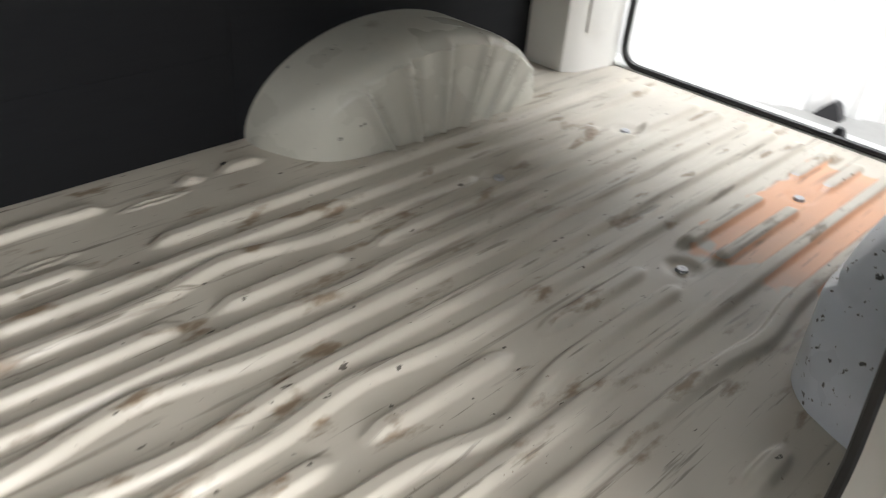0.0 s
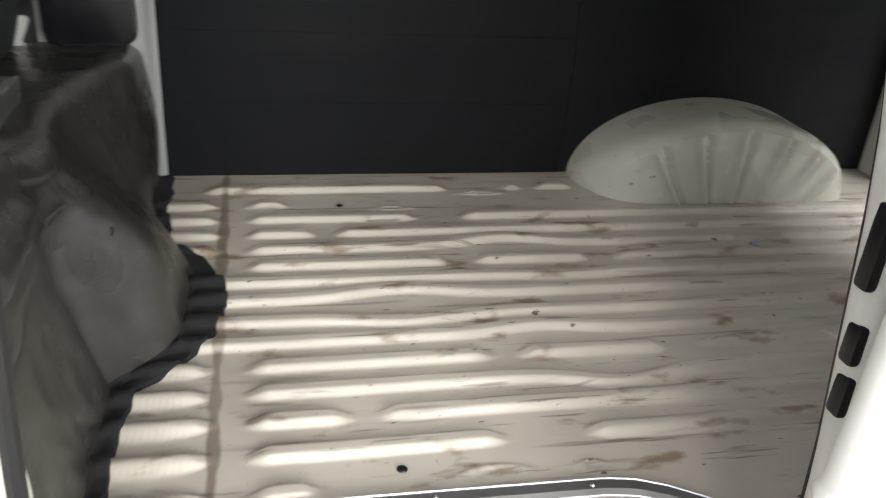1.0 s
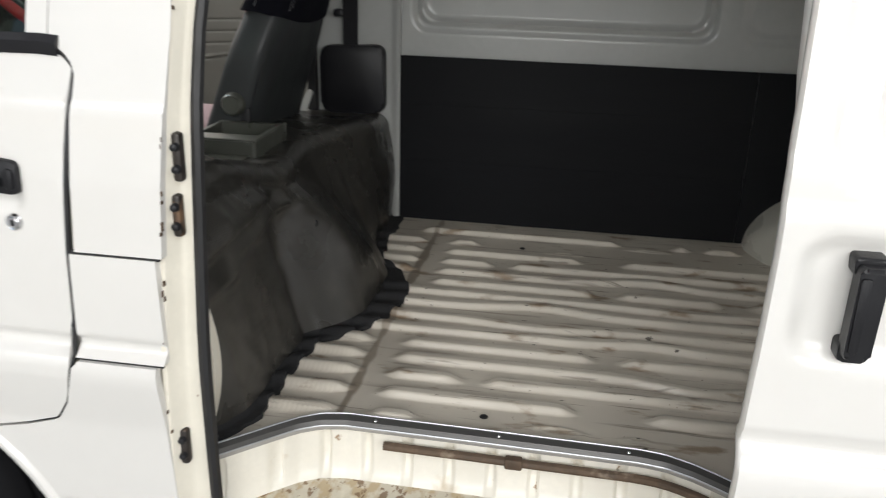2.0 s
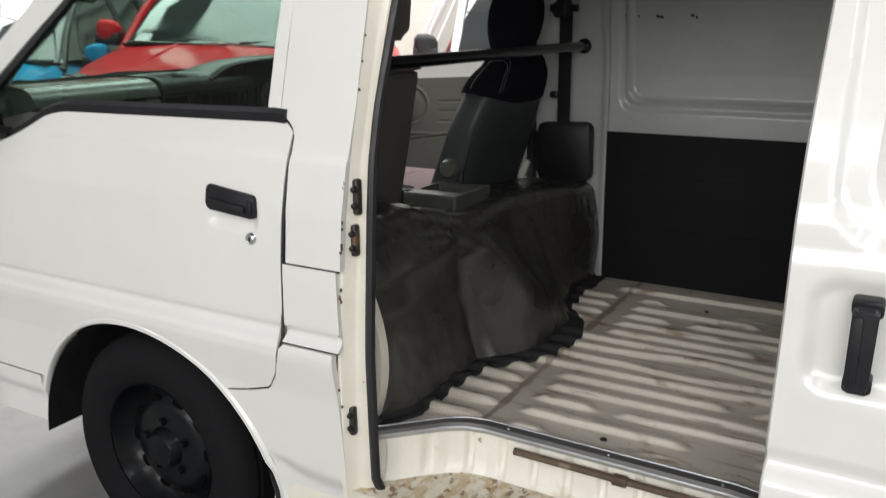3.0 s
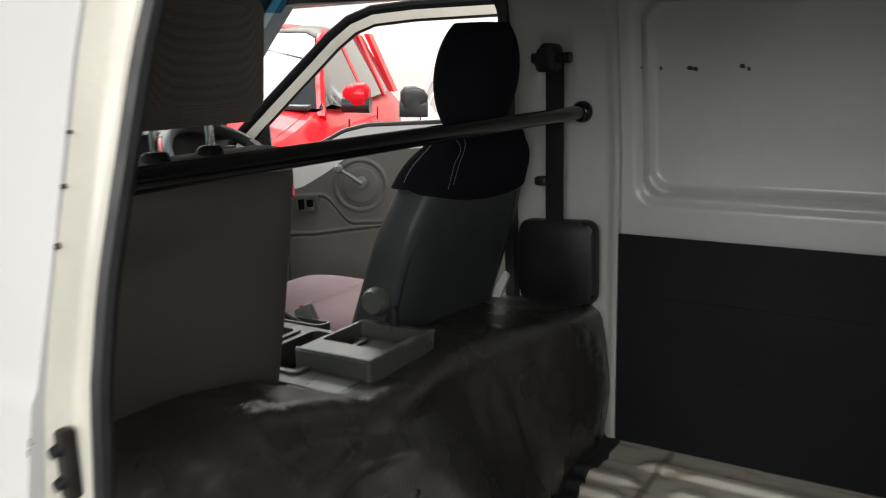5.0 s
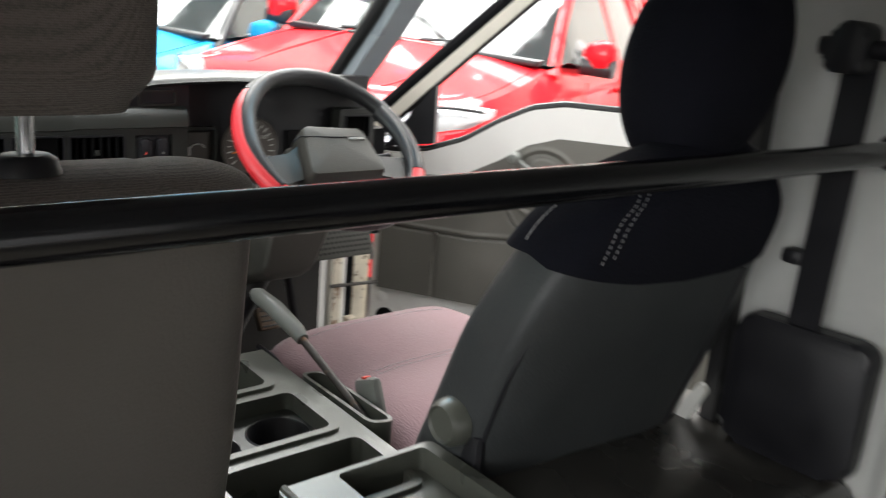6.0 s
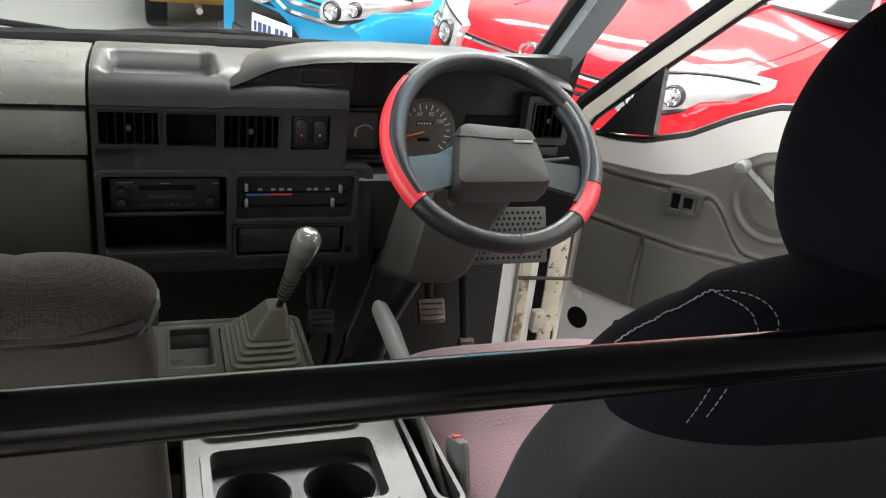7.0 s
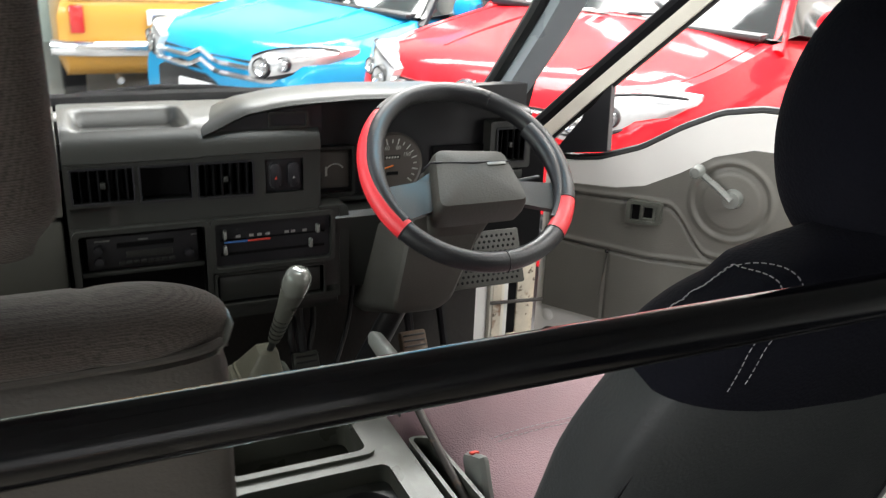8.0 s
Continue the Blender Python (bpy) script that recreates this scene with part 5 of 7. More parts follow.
def dashboard():
    X = -1.135
    d = thing("dashboard", "dark grey plastic dashboard with vents, radio, heater controls and dials", "dashboard", base=(-1.3, 0.8, 0.0))
    # top pad with its front roll, left of the dials
    prof = [(-1.46, 0.745), (-1.40, 0.772), (-1.30, 0.778), (-1.21, 0.777), (-1.185, 0.774), (-1.165, 0.766), (-1.149, 0.754), (-1.139, 0.738), (-1.135, 0.722)]
    def pad(y0, y1, n, lift=0.0, grow=0.0):
        rings = []
        for y in span(y0, y1, n):
            rings.append([(x + grow, y, z + lift) for x, z in prof] + [(-1.16 + grow, y, 0.712 + lift), (-1.46, y, 0.70)])
        return loft(rings)
    part("top_pad", pad(0.09, 0.543, 6), PAD_LIT, d, "grey top pad over the glovebox")
    # middle top with the open tray
    tray = (0.566, 0.756)
    part("top_pad", pad(0.549, tray[0] - 0.012, 2, 0.004, 0.006), DASH, d)
    part("top_pad", pad(tray[1] + 0.012, 0.982, 3, 0.004, 0.006), DASH, d)
    rings = []
    for y, k in ((tray[0] - 0.012, 0), (tray[0] - 0.004, 0.0), (tray[0] + 0.002, 0.08), (tray[0] + 0.010, 0.5), (tray[0] + 0.018, 0.92), (tray[0] + 0.026, 1), (tray[1] - 0.026, 1), (tray[1] - 0.018, 0.92), (tray[1] - 0.010, 0.5), (tray[1] - 0.002, 0.08), (tray[1] + 0.004, 0), (tray[1] + 0.012, 0)):
        rings.append([(-1.46, y, 0.75), (-1.40, y, 0.776), (-1.315, y, 0.782), (-1.300, y, 0.782 - 0.006 * k), (-1.285, y, 0.782 - 0.030 * k), (-1.178, y, 0.780 - 0.030 * k), (-1.164, y, 0.776 - 0.006 * k), (-1.157, y, 0.7725),
                      (-1.150, y, 0.768), (-1.139, y, 0.755), (-1.131, y, 0.738), (-1.129, y, 0.724), (-1.15, y, 0.714), (-1.46, y, 0.70)])
    part("storage_tray", loft(rings), DASH, d, "open tray in the dash top")
    # left lower: glovebox
    part("glovebox_panel", box(-1.30, X - 0.001, 0.09, 0.542, 0.635, 0.711, 0.003), PAD_LIT, d)
    part("glovebox_lid", box(-1.30, X, 0.09, 0.540, 0.43, 0.629, 0.008), LID_SHADED, d, "plain glovebox lid")
    # middle stack
    holes = [(0.560, 0.655, 0.655, 0.712), (0.668, 0.750, 0.652, 0.711), (0.763, 0.857, 0.650, 0.710), (0.880, 0.950, 0.648, 0.711), (0.560, 0.768, 0.455, 0.600), (0.785, 1.000, 0.515, 0.600), (0.785, 0.985, 0.442, 0.500)]
    part("centre_panel", holes_panel(0.548, 0.976, 0.612, 0.735, holes[:4], X - 0.03, X, None), DASH, d, "centre dash panel", angle=20)
    part("lower_panel", holes_panel(0.548, 1.018, 0.430, 0.611, holes[4:], X - 0.03, X + 0.001, None), DASH, d, "lower dash panel", angle=20)
    part("panel_corner", slab(rounded([(1.0185, 0.430), (1.036, 0.430), (1.036, 0.616), (0.978, 0.616), (0.978, 0.6115), (1.0185, 0.6115)], [0.002, 0.01, 0.016, 0.004, 0.001, 0.001], 6), lambda a, b, q: (X + q, a, b), -0.05, 0.002, 0.0015), DASH, d)
    part("panel_end", slab(rounded([(X - 0.001, 0.612), (X - 0.001, 0.730), (X - 0.012, 0.752), (X - 0.09, 0.752), (X - 0.09, 0.612)], 0.006), lambda a, b, q: (a, 0.976 + q, b), 0.0, 0.006), DASH, d)
    # boxes behind the panels, coloured near-black for the shade inside the dash
    part("panel_dark_fill", box(-1.40, X - 0.06, 0.10, 0.98, 0.44, 0.70, 0.0), DARK, d)
    part("panel_dark_fill", box(-1.40, -1.243, 0.981, 1.50, 0.44, 0.70, 0.0), DARK, d)
    part("panel_dark_fill", box(-1.242, -1.196, 1.235, 1.50, 0.44, 0.70, 0.0), DARK, d)
    air_vent(d, *holes[0], X, 6)
    air_vent(d, *holes[1], X, 0)
    air_vent(d, *holes[2], X, 6)
    sw = part("switch_plate", box(X - 0.03, X - 0.004, 0.880, 0.950, 0.648, 0.711, 0.006), BLACK, d, "black switch plate")
    for y, mt in ((0.898, REDMARK), (0.931, DIMMARK)):
        b = part("rocker_switch", slab(rounded([(y - 0.010, 0.658), (y + 0.010, 0.658), (y + 0.010, 0.704), (y - 0.010, 0.704)], 0.009), lambda a, c, q: (X - 0.006 + q, a, c), 0.0, 0.010, 0.003), BLACK, sw)
        part("switch_mark", slab([(y - 0.0024, 0.675), (y + 0.0024, 0.675), (y, 0.680)], lambda a, c, q: (X + 0.0042 + q, a, c), 0, 0.0006), mt, sw)
    part("stack_rim", rim(0.560, 0.768, 0.455, 0.600, 0.009, X - 0.02, X + 0.007, 0.012), DASH, d)
    part("stack_rim", rim(0.785, 1.000, 0.515, 0.600, 0.008, X - 0.02, X + 0.007, 0.012), DASH, d)
    part("stack_rim", rim(0.785, 0.985, 0.442, 0.500, 0.005, X - 0.02, X + 0.005, 0.008), DASH, d)
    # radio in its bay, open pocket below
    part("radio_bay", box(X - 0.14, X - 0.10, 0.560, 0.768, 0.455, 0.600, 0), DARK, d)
    r = part("radio", box(X - 0.12, X - 0.008, 0.572, 0.757, 0.532, 0.592, 0.003), BLACK, d, "black car radio with small buttons")
    part("radio_slot", box(X - 0.010, X - 0.006, 0.62, 0.715, 0.570, 0.579, 0.001), DARK, r)
    part("radio_display", box(X - 0.009, X - 0.0065, 0.635, 0.712, 0.551, 0.562, 0.001), DASH, r)
    for k in range(8):
        part("radio_button", box(X - 0.009, X - 0.005, 0.622 + 0.012 * k, 0.631 + 0.012 * k, 0.539, 0.545, 0.001), DASH, r)
    for y, z in ((0.590, 0.570), (0.590, 0.548), (0.740, 0.550)):
        part("radio_knob", lathe([(0, 0.010), (0.007, 0.009), (0.008, 0)], pose(X - 0.008, y, z, 0, 90, 0), 16), BLACK, r)
    for y0, y1, z in ((0.585, 0.61, 0.584), (0.745, 0.755, 0.582), (0.655, 0.672, 0.582)):
        part("radio_mark", box(X - 0.0078, X - 0.0070, y0, y1, z, z + 0.0012, 0), DIMMARK, r)
    part("bay_shelf", box(X - 0.12, X - 0.004, 0.562, 0.766, 0.522, 0.529, 0.001), DASH, d)
    # heater controls
    h = part("heater_panel", box(X - 0.03, X - 0.008, 0.785, 1.000, 0.515, 0.600, 0.0), BLACK, d, "black heater control panel")
    part("slider_slot", box(X - 0.009, X - 0.0065, 0.795, 0.99, 0.535, 0.540, 0), DARK, h)
    part("slider_slot", box(X - 0.009, X - 0.0065, 0.795, 0.99, 0.563, 0.566, 0), DARK, h)
    part("cold_bar", box(X - 0.009, X - 0.0062, 0.802, 0.845, 0.5585, 0.5615, 0), BLUEMARK, h)
    part("hot_bar", box(X - 0.009, X - 0.0062, 0.845, 0.887, 0.5585, 0.5615, 0), REDMARK, h)
    for y, z in ((0.803, 0.577), (0.803, 0.547), (0.976, 0.573), (0.962, 0.545)):
        part("slider_tab", box(X - 0.008, X + 0.004, y - 0.003, y + 0.003, z - 0.008, z + 0.008, 0.0015), GRIP, h)
    for y in (0.828, 0.852, 0.867, 0.882, 0.918, 0.930, 0.952):
        part("symbol", box(X - 0.008, X - 0.0066, y - 0.004, y + 0.004, 0.5675, 0.572, 0), DIMMARK, h)
    part("drawer", box(X - 0.03, X - 0.002, 0.789, 0.981, 0.446, 0.496, 0.004), DASH, d, "shut ashtray drawer")
    # lower edge and dark underside
    part("lower_rail", box(-1.22, X - 0.01, 0.09, 1.02, 0.405, 0.432, 0.008), DASH, d)
    part("underdash", box(-1.42, -1.33, 0.06, 1.42, -0.03, 0.44, 0.0), CARPET, d)
    # dials under their hood
    hood = []
    brow = lambda y: lerp([(0.775, 0.772), (0.80, 0.782), (0.83, 0.797), (0.855, 0.807), (0.92, 0.819), (0.976, 0.824), (1.06, 0.828), (1.25, 0.826), (1.33, 0.815), (1.42, 0.785)], y)
    for y in span(0.775, 1.42, 48):
        zt, xf = brow(y), -1.138 + 0.012 * smooth(0.85, 1.02, y)
        hood.append([(-1.46, y, 0.752), (-1.38, y, zt - 0.030), (-1.29, y, zt - 0.008), (-1.21, y, zt), (xf - 0.025, y, zt - 0.002), (xf - 0.006, y, zt - 0.007), (xf, y, zt - 0.013), (xf - 0.006, y, zt - 0.018), (-1.19, y, zt - 0.016), (-1.24, y, zt - 0.022), (-1.46, y, 0.73)])
    part("dial_hood", loft(hood), DASH, d, "curved hood over the dials")
    fill = [[(-1.150, y, 0.745), (-1.150, y, brow(y) - 0.016), (-1.25, y, brow(y) - 0.016), (-1.25, y, 0.745)] for y in span(0.778, 0.99, 14)]
    part("hood_side", loft(fill), BLACK, d)
    part("coin_pocket", rim(0.895, 0.960, 0.768, 0.790, 0.004, -1.152, -1.145, 0.005), DASH, d)
    cl = part("dial_panel", box(-1.24, -1.205, 0.985, 1.45, 0.565, 0.820, 0.002), BLACK, d, "black instrument panel")
    part("fuel_dial", box(-1.206, -1.200, 0.990, 1.058, 0.630, 0.703, 0.002), material("grey_dial_face", (0.07, 0.062, 0.055), 0.5), cl)
    part("fuel_needle", box(-1.200, -1.198, 1.010, 1.014, 0.655, 0.673, 0, m=None), MARK, cl)
    arc = [(-1.199, 1.030 + 0.018 * math.cos(a), 0.662 + 0.016 * math.sin(a)) for a in span(0.5, 2.6, 8)]
    part("fuel_scale", tube(arc, 0.0013, 5), MARK, cl)
    sp = part("speedometer", lathe([(0.0, 0.002), (0.060, 0.002), (0.063, 0.006), (0.066, 0.0)], pose(-1.203, 1.149, 0.667, 0, 90, 0), 40), material("brown_grey_dial_face", (0.085, 0.073, 0.065), 0.5), cl, "round speedometer")
    for k in range(19):
        a = math.radians(220 - 260 * k / 18)
        c = Vector((-1.199, 1.149 + 0.049 * math.cos(a), 0.667 + 0.049 * math.sin(a)))
        u = Vector((0, math.cos(a), math.sin(a))) * (0.006 if k % 2 == 0 else 0.0035)
        part("dial_tick", tube([c - u, c + u], 0.0012, 5), MARK, sp)
    for k, txt in ((6, "60"), (8, "80"), (10, "100")):
        a = math.radians(220 - 260 * k / 14)
        cu = bpy.data.curves.new("digits", "FONT")
        cu.body, cu.size, cu.align_x, cu.align_y = txt, 0.011, "CENTER", "CENTER"
        ob = new("digits", cu)
        me = bpy.data.meshes.new_from_object(ob)
        bpy.data.objects.remove(ob)
        me.materials.append(MARK)
        ob = new("digits", me)
        ob.parent = sp
        ob.matrix_local = Matrix.Translation(-BASE[sp.name]) @ pose(-1.1988, 1.149 + 0.037 * math.cos(a), 0.667 + 0.037 * math.sin(a), 90, 0, 90)
    part("speed_needle", tube([(-1.196, 1.149, 0.667), (-1.196, 1.106, 0.656)], 0.0016, 6), NEEDLE, sp, "orange needle")
    part("odometer", box(-1.2005, -1.1985, 1.133, 1.165, 0.680, 0.687, 0), DARK, sp)
    part("trip_counter", box(-1.2005, -1.1985, 1.137, 1.161, 0.647, 0.654, 0), DARK, sp)
    for k in range(5):
        part("odometer_digit", box(-1.1984, -1.1979, 1.1345 + 0.006 * k, 1.138 + 0.006 * k, 0.6815, 0.6855, 0), MARK, sp)
    part("dial_shelf", box(-1.24, -1.18, 0.985, 1.36, 0.606, 0.616, 0.004), DASH, d)
    part("dial_bezel", rim(0.992, 1.062, 0.622, 0.708, 0.006, -1.215, -1.190, 0.008), DASH, cl)
    part("knee_panel", loft([[(-1.14, y, 0.60), (-1.13, y, 0.59), (-1.15, y, 0.44), (-1.20, y, 0.42), (-1.26, y, 0.60)] for y in (1.005, 1.305)]), DASH, d)
    air_vent(d, 1.365, 1.428, 0.668, 0.735, -1.165, 4)
    part("vent_surround", rim(1.365, 1.428, 0.668, 0.735, 0.016, -1.20, -1.166, 0.006), DASH, d)
    part("side_slot", box(-1.19, -1.165, 1.365, 1.428, 0.630, 0.648, 0.002), DASH, d)


dashboard()


def steering():
    c, el = Vector((-0.949, 1.195, 0.713)), radians(50)
    n = Vector((math.cos(el), 0, math.sin(el)))
    u = Vector((0, 1, 0))
    v = n.cross(u)
    if v.z < 0:
        v = -v
    s = thing("steering_wheel", "steering wheel in a black and red leather cover", "steering wheel", base=tuple(c))

    def arc(a0, a1, k):
        return [c + (u * math.cos(a) + v * math.sin(a)) * 0.182 for a in (radians(q) for q in span(a0, a1, k))]

    for a0, a1, mt, lb in ((-145, -50, BLK_LEATHER, "black leather rim"), (-49.5, -25, RED_LEATHER, "red leather rim"), (-24.5, 134, BLK_LEATHER, "black leather rim"), (134.5, 214.5, RED_LEATHER, "red leather rim")):
        part("rim", tube(arc(a0, a1, 30), 0.0175, 14), mt, s, lb)
    inner = [c + (u * math.cos(a) + v * math.sin(a)) * 0.1665 + n * 0.004 for a in (radians(q) for q in span(-42, 30, 24))]
    part("inner_grip", tube(inner, [0.006 + 0.0105 * smooth(0, 20, i) for i in range(25)], 12), BLK_LEATHER, s, "black leather grip")
    inner = [c + (u * math.cos(a) + v * math.sin(a)) * (0.1715 + 0.006 * abs(q - 165) / 50) + n * 0.010 for q, a in ((q, radians(q)) for q in span(117, 212, 40))]
    part("inner_grip", tube(inner, [0.0162 - 0.0065 * smooth(22, 40, i) for i in range(41)], 12), BLK_LEATHER, s, "black leather grip")
    for a in (-50, -88, -25, 60, 134, -145.3):
        p = c + (u * math.cos(radians(a)) + v * math.sin(radians(a))) * 0.182
        part("cover_seam", tube([p + (n * math.cos(k) + (p - c).normalized() * math.sin(k)) * 0.0180 for k in span(0, 2 * math.pi, 14)], 0.001, 5), BLACK, s)
    M = Matrix((u, v, n)).transposed().to_4x4()
    M.translation = c
    # wide padded hub
    hub = [[M @ Vector((a * k, b * k - 0.008, h)) for a, b in rounded([(-0.088, -0.072), (0.086, -0.072), (0.072, 0.036), (-0.062, 0.048)], 0.016, 4)] for k, h in ((1.0, -0.045), (1.03, -0.02), (1.0, 0.008), (0.95, 0.018), (0.80, 0.021), (0.02, 0.022))]
    h = part("hub_pad", loft(hub), HUB, s, "padded grey hub", angle=50)
    part("hub_line", tube([M @ Vector(q) for q in ((-0.084, 0.010, 0.006), (-0.075, 0.012, 0.019), (0.0, 0.004, 0.0225), (0.072, 0.004, 0.019), (0.08, 0.004, 0.006))], 0.002, 6), BLACK, h)
    part("hub_badge", box(-0.018, 0.018, -0.003, 0.003, 0.0, 0.002, 0.0005, m=M @ pose(0.045, -0.001, 0.0215)), GRIP, h, "small bright badge")
    for sx, yy in ((-1, -0.008), (1, -0.014)):
        rings = [[M @ Vector((sx * x, yy + yo + w * q, z)) for q, z in ((-1, z0), (-1, z0 + 0.010), (1, z0 + 0.010), (1, z0))] for x, w, z0, yo in ((0.05, 0.040 if sx < 0 else 0.032, -0.016, -0.012 if sx < 0 else -0.014), (0.10, 0.032 if sx < 0 else 0.026, -0.020, -0.030 if sx < 0 else -0.034), (0.168, 0.036 if sx < 0 else 0.032, -0.006, -0.050 if sx < 0 else -0.060))]
        part("spoke", loft(rings), DASH, s, "dark grey spoke")
    # column shroud and stalks
    ax = -n
    col = [[c + ax * d + u * (a * w) + v * (b * g) for a, b in rounded([(-1, -1), (1, -1), (1, 1), (-1, 1)], 0.35, 4)] for d, w, g in ((0.035, 0.048, 0.04), (0.07, 0.062, 0.055), (0.16, 0.060, 0.055), (0.24, 0.055, 0.05))]
    part("column_shroud", loft(col), HUB, s, "grey column shroud")
    part("stalk", tube([c + ax * 0.06 + u * 0.05, c + ax * 0.05 + u * 0.11, c + ax * 0.045 + u * 0.16], [0.007, 0.008, 0.010], 10), BLACK, s, "black stalk")
    part("stalk", tube([c + ax * 0.06 - u * 0.05, c + ax * 0.05 - u * 0.11, c + ax * 0.045 - u * 0.165], [0.007, 0.008, 0.010], 10), BLACK, s, "black stalk")
    low = []
    for x, dy, dz, k in ((-0.985, 0.0, 0.012, 0.90), (-0.992, 0.0, 0.004, 0.98), (-1.0, 0.0, 0.0, 1.0), (-1.08, -0.004, -0.030, 1.02), (-1.16, -0.010, -0.062, 1.0), (-1.20, -0.010, -0.075, 0.96)):
        low.append([(x, 1.158 + dy + (a - 1.158) * k, 0.52 + dz + (b - 0.52) * k) for a, b in rounded([(1.105, 0.625), (1.072, 0.452), (1.088, 0.437), (1.165, 0.434), (1.192, 0.450), (1.255, 0.600), (1.255, 0.625)], [0.01, 0.016, 0.012, 0.016, 0.016, 0.02, 0.01], 4)])
    part("lower_shroud", loft(low), HUB, s, "grey lower shroud", angle=30)
    part("shroud_joint", tube([(-0.990, 1.098, 0.60), (-0.990, 1.16, 0.598), (-0.990, 1.25, 0.596)], 0.002, 6), DARK, s)
    for y, z in ((1.100, 0.478), (1.112, 0.535), (1.185, 0.478)):
        part("shroud_screw", lathe([(0, 0.001), (0.005, 0.0015), (0.006, 0.0)], pose(-0.999, y, z, 0, 90, 0), 10), DARK, s)
    g = part("speaker_grille", box(-0.056, 0.056, -0.082, 0.082, 0, 0.012, 0.004, m=pose(-1.085, 1.305, 0.490, 0, 66, 0)), HUB, s, "perforated grey speaker grille")
    bm = None
    for i in range(9):
        for j in range(13):
            bm = lathe([(0, 0.0005), (0.0032, 0.0)], pose(-1.085, 1.305, 0.490, 0, 66, 0) @ pose(-0.044 + 0.011 * i, -0.070 + 0.0112 * j + 0.004 * (i % 2), 0.0122), 6, bm=bm)
    part("grille_holes", bm, DARK, g, kind="stuff")


steering()


def gear_console():
    g = thing("gear_lever", "grey gear lever with a pleated boot on its console", "gear lever", base=(-1.05, 0.8, 0.25))
    z = 0.300
    part("tray", holes_panel_flat(0.635, 0.905, -1.145, -0.825, [(0.662, 0.738, -1.125, -0.985), (0.752, 0.880, -1.115, -0.935)], z), TRIM, g, "grey console top", angle=20)
    part("tray_rim", tube([(x, y, z) for x, y in rounded([(-1.143, 0.638), (-0.827, 0.638), (-0.827, 0.902), (-1.143, 0.902)], 0.02)], 0.006, 8, closed=True), TRIM, g, "rounded console rim")
    part("pocket_rim", tube([(x, y, z - 0.001) for x, y in rounded([(-1.127, 0.660), (-0.983, 0.660), (-0.983, 0.740), (-1.127, 0.740)], 0.012)], 0.004, 8, closed=True), TRIM, g)
    part("pocket", box(-1.125, -0.985, 0.662, 0.738, z - 0.05, z - 0.045, 0), TRIM, g)
    for a in (0.662, 0.738):
        part("pocket_wall", box(-1.125, -0.985, a - 0.002, a + 0.002, z - 0.05, z, 0), TRIM, g)
    part("console_side", box(-1.145, -0.825, 0.635, 0.905, 0.0, z - 0.055, 0.004), DARK, g)
    for a, c in ((-1.145, -1.126), (-0.934, -0.825)):
        part("console_rim", box(a, c, 0.635, 0.905, z - 0.05, z - 0.014, 0.002), TRIM, g)
    prof = []
    for k in range(6):
        s0 = 1 - 0.085 * k
        prof += [(s0 - 0.05, 0.009 * k), (s0, 0.009 * k + 0.002), (s0, 0.009 * k + 0.0055), (s0 - 0.05, 0.009 * k + 0.0075), (s0 - 0.12, 0.009 * k + 0.0082)]
    corner = rounded([(-1, -1), (1, -1), (1, 1), (-1, 1)], 0.3, 3)
    rings = [[Vector((-1.022 + 0.090 * s * a, 0.818 + 0.066 * s * b + 0.25 * h, z + 0.004 + h)) for a, b in corner] for s, h in prof]
    part("boot", loft(rings), BOOT, g, "pleated olive-grey rubber boot", angle=30)
    rings = [[Vector((-1.022 + dx + w * a, 0.830 + dy + w * 0.72 * b, z + h)) for a, b in corner] for w, h, dx, dy in ((0.052, 0.046, 0, 0), (0.050, 0.056, 0.001, 0.002), (0.023, 0.102, 0.012, 0.014), (0.014, 0.104, 0.013, 0.015))]
    part("boot_collar", loft(rings), BOOT, g, "olive-grey boot collar")
    a, c = Vector((-1.012, 0.845, z + 0.085)), Vector((-0.897, 0.875, 0.578))
    d = (c - a).normalized()
    part("shaft", tube([a, a.lerp(c, 0.28)], 0.0065, 12), BLACK, g, "black lever shaft")
    pts = [a.lerp(c, t) for t in span(0.24, 1, 12)]
    part("lever", tube(pts, [0.0105, 0.0125, 0.0132, 0.0138, 0.0144, 0.0152, 0.0162, 0.0174, 0.0188, 0.0204, 0.0220, 0.0228, 0.0215], 16), TRIM, g, "grey lever grip")
    for k in range(5):
        p = a.lerp(c, 0.30 + 0.055 * k)
        part("grip_groove", tube([p + (Vector((0, 1, 0)) * math.cos(q) + d.cross(Vector((0, 1, 0))) * math.sin(q)) * (0.0126 + 0.0004 * k) for q in span(0, 2 * math.pi, 16)], 0.0012, 5), DARK, g)
    part("knob_cap", lathe([(0.0, 0.012), (0.012, 0.0105), (0.0185, 0.006), (0.0220, -0.002), (0.0232, -0.016), (0.0225, -0.030)], Matrix.Translation(c) @ d.to_track_quat("Z", "Y").to_matrix().to_4x4(), 24), material("glossy_grey_knob", (0.11, 0.117, 0.102), 0.15, vary=0.05, coat=0.6), g, "glossy grey knob")


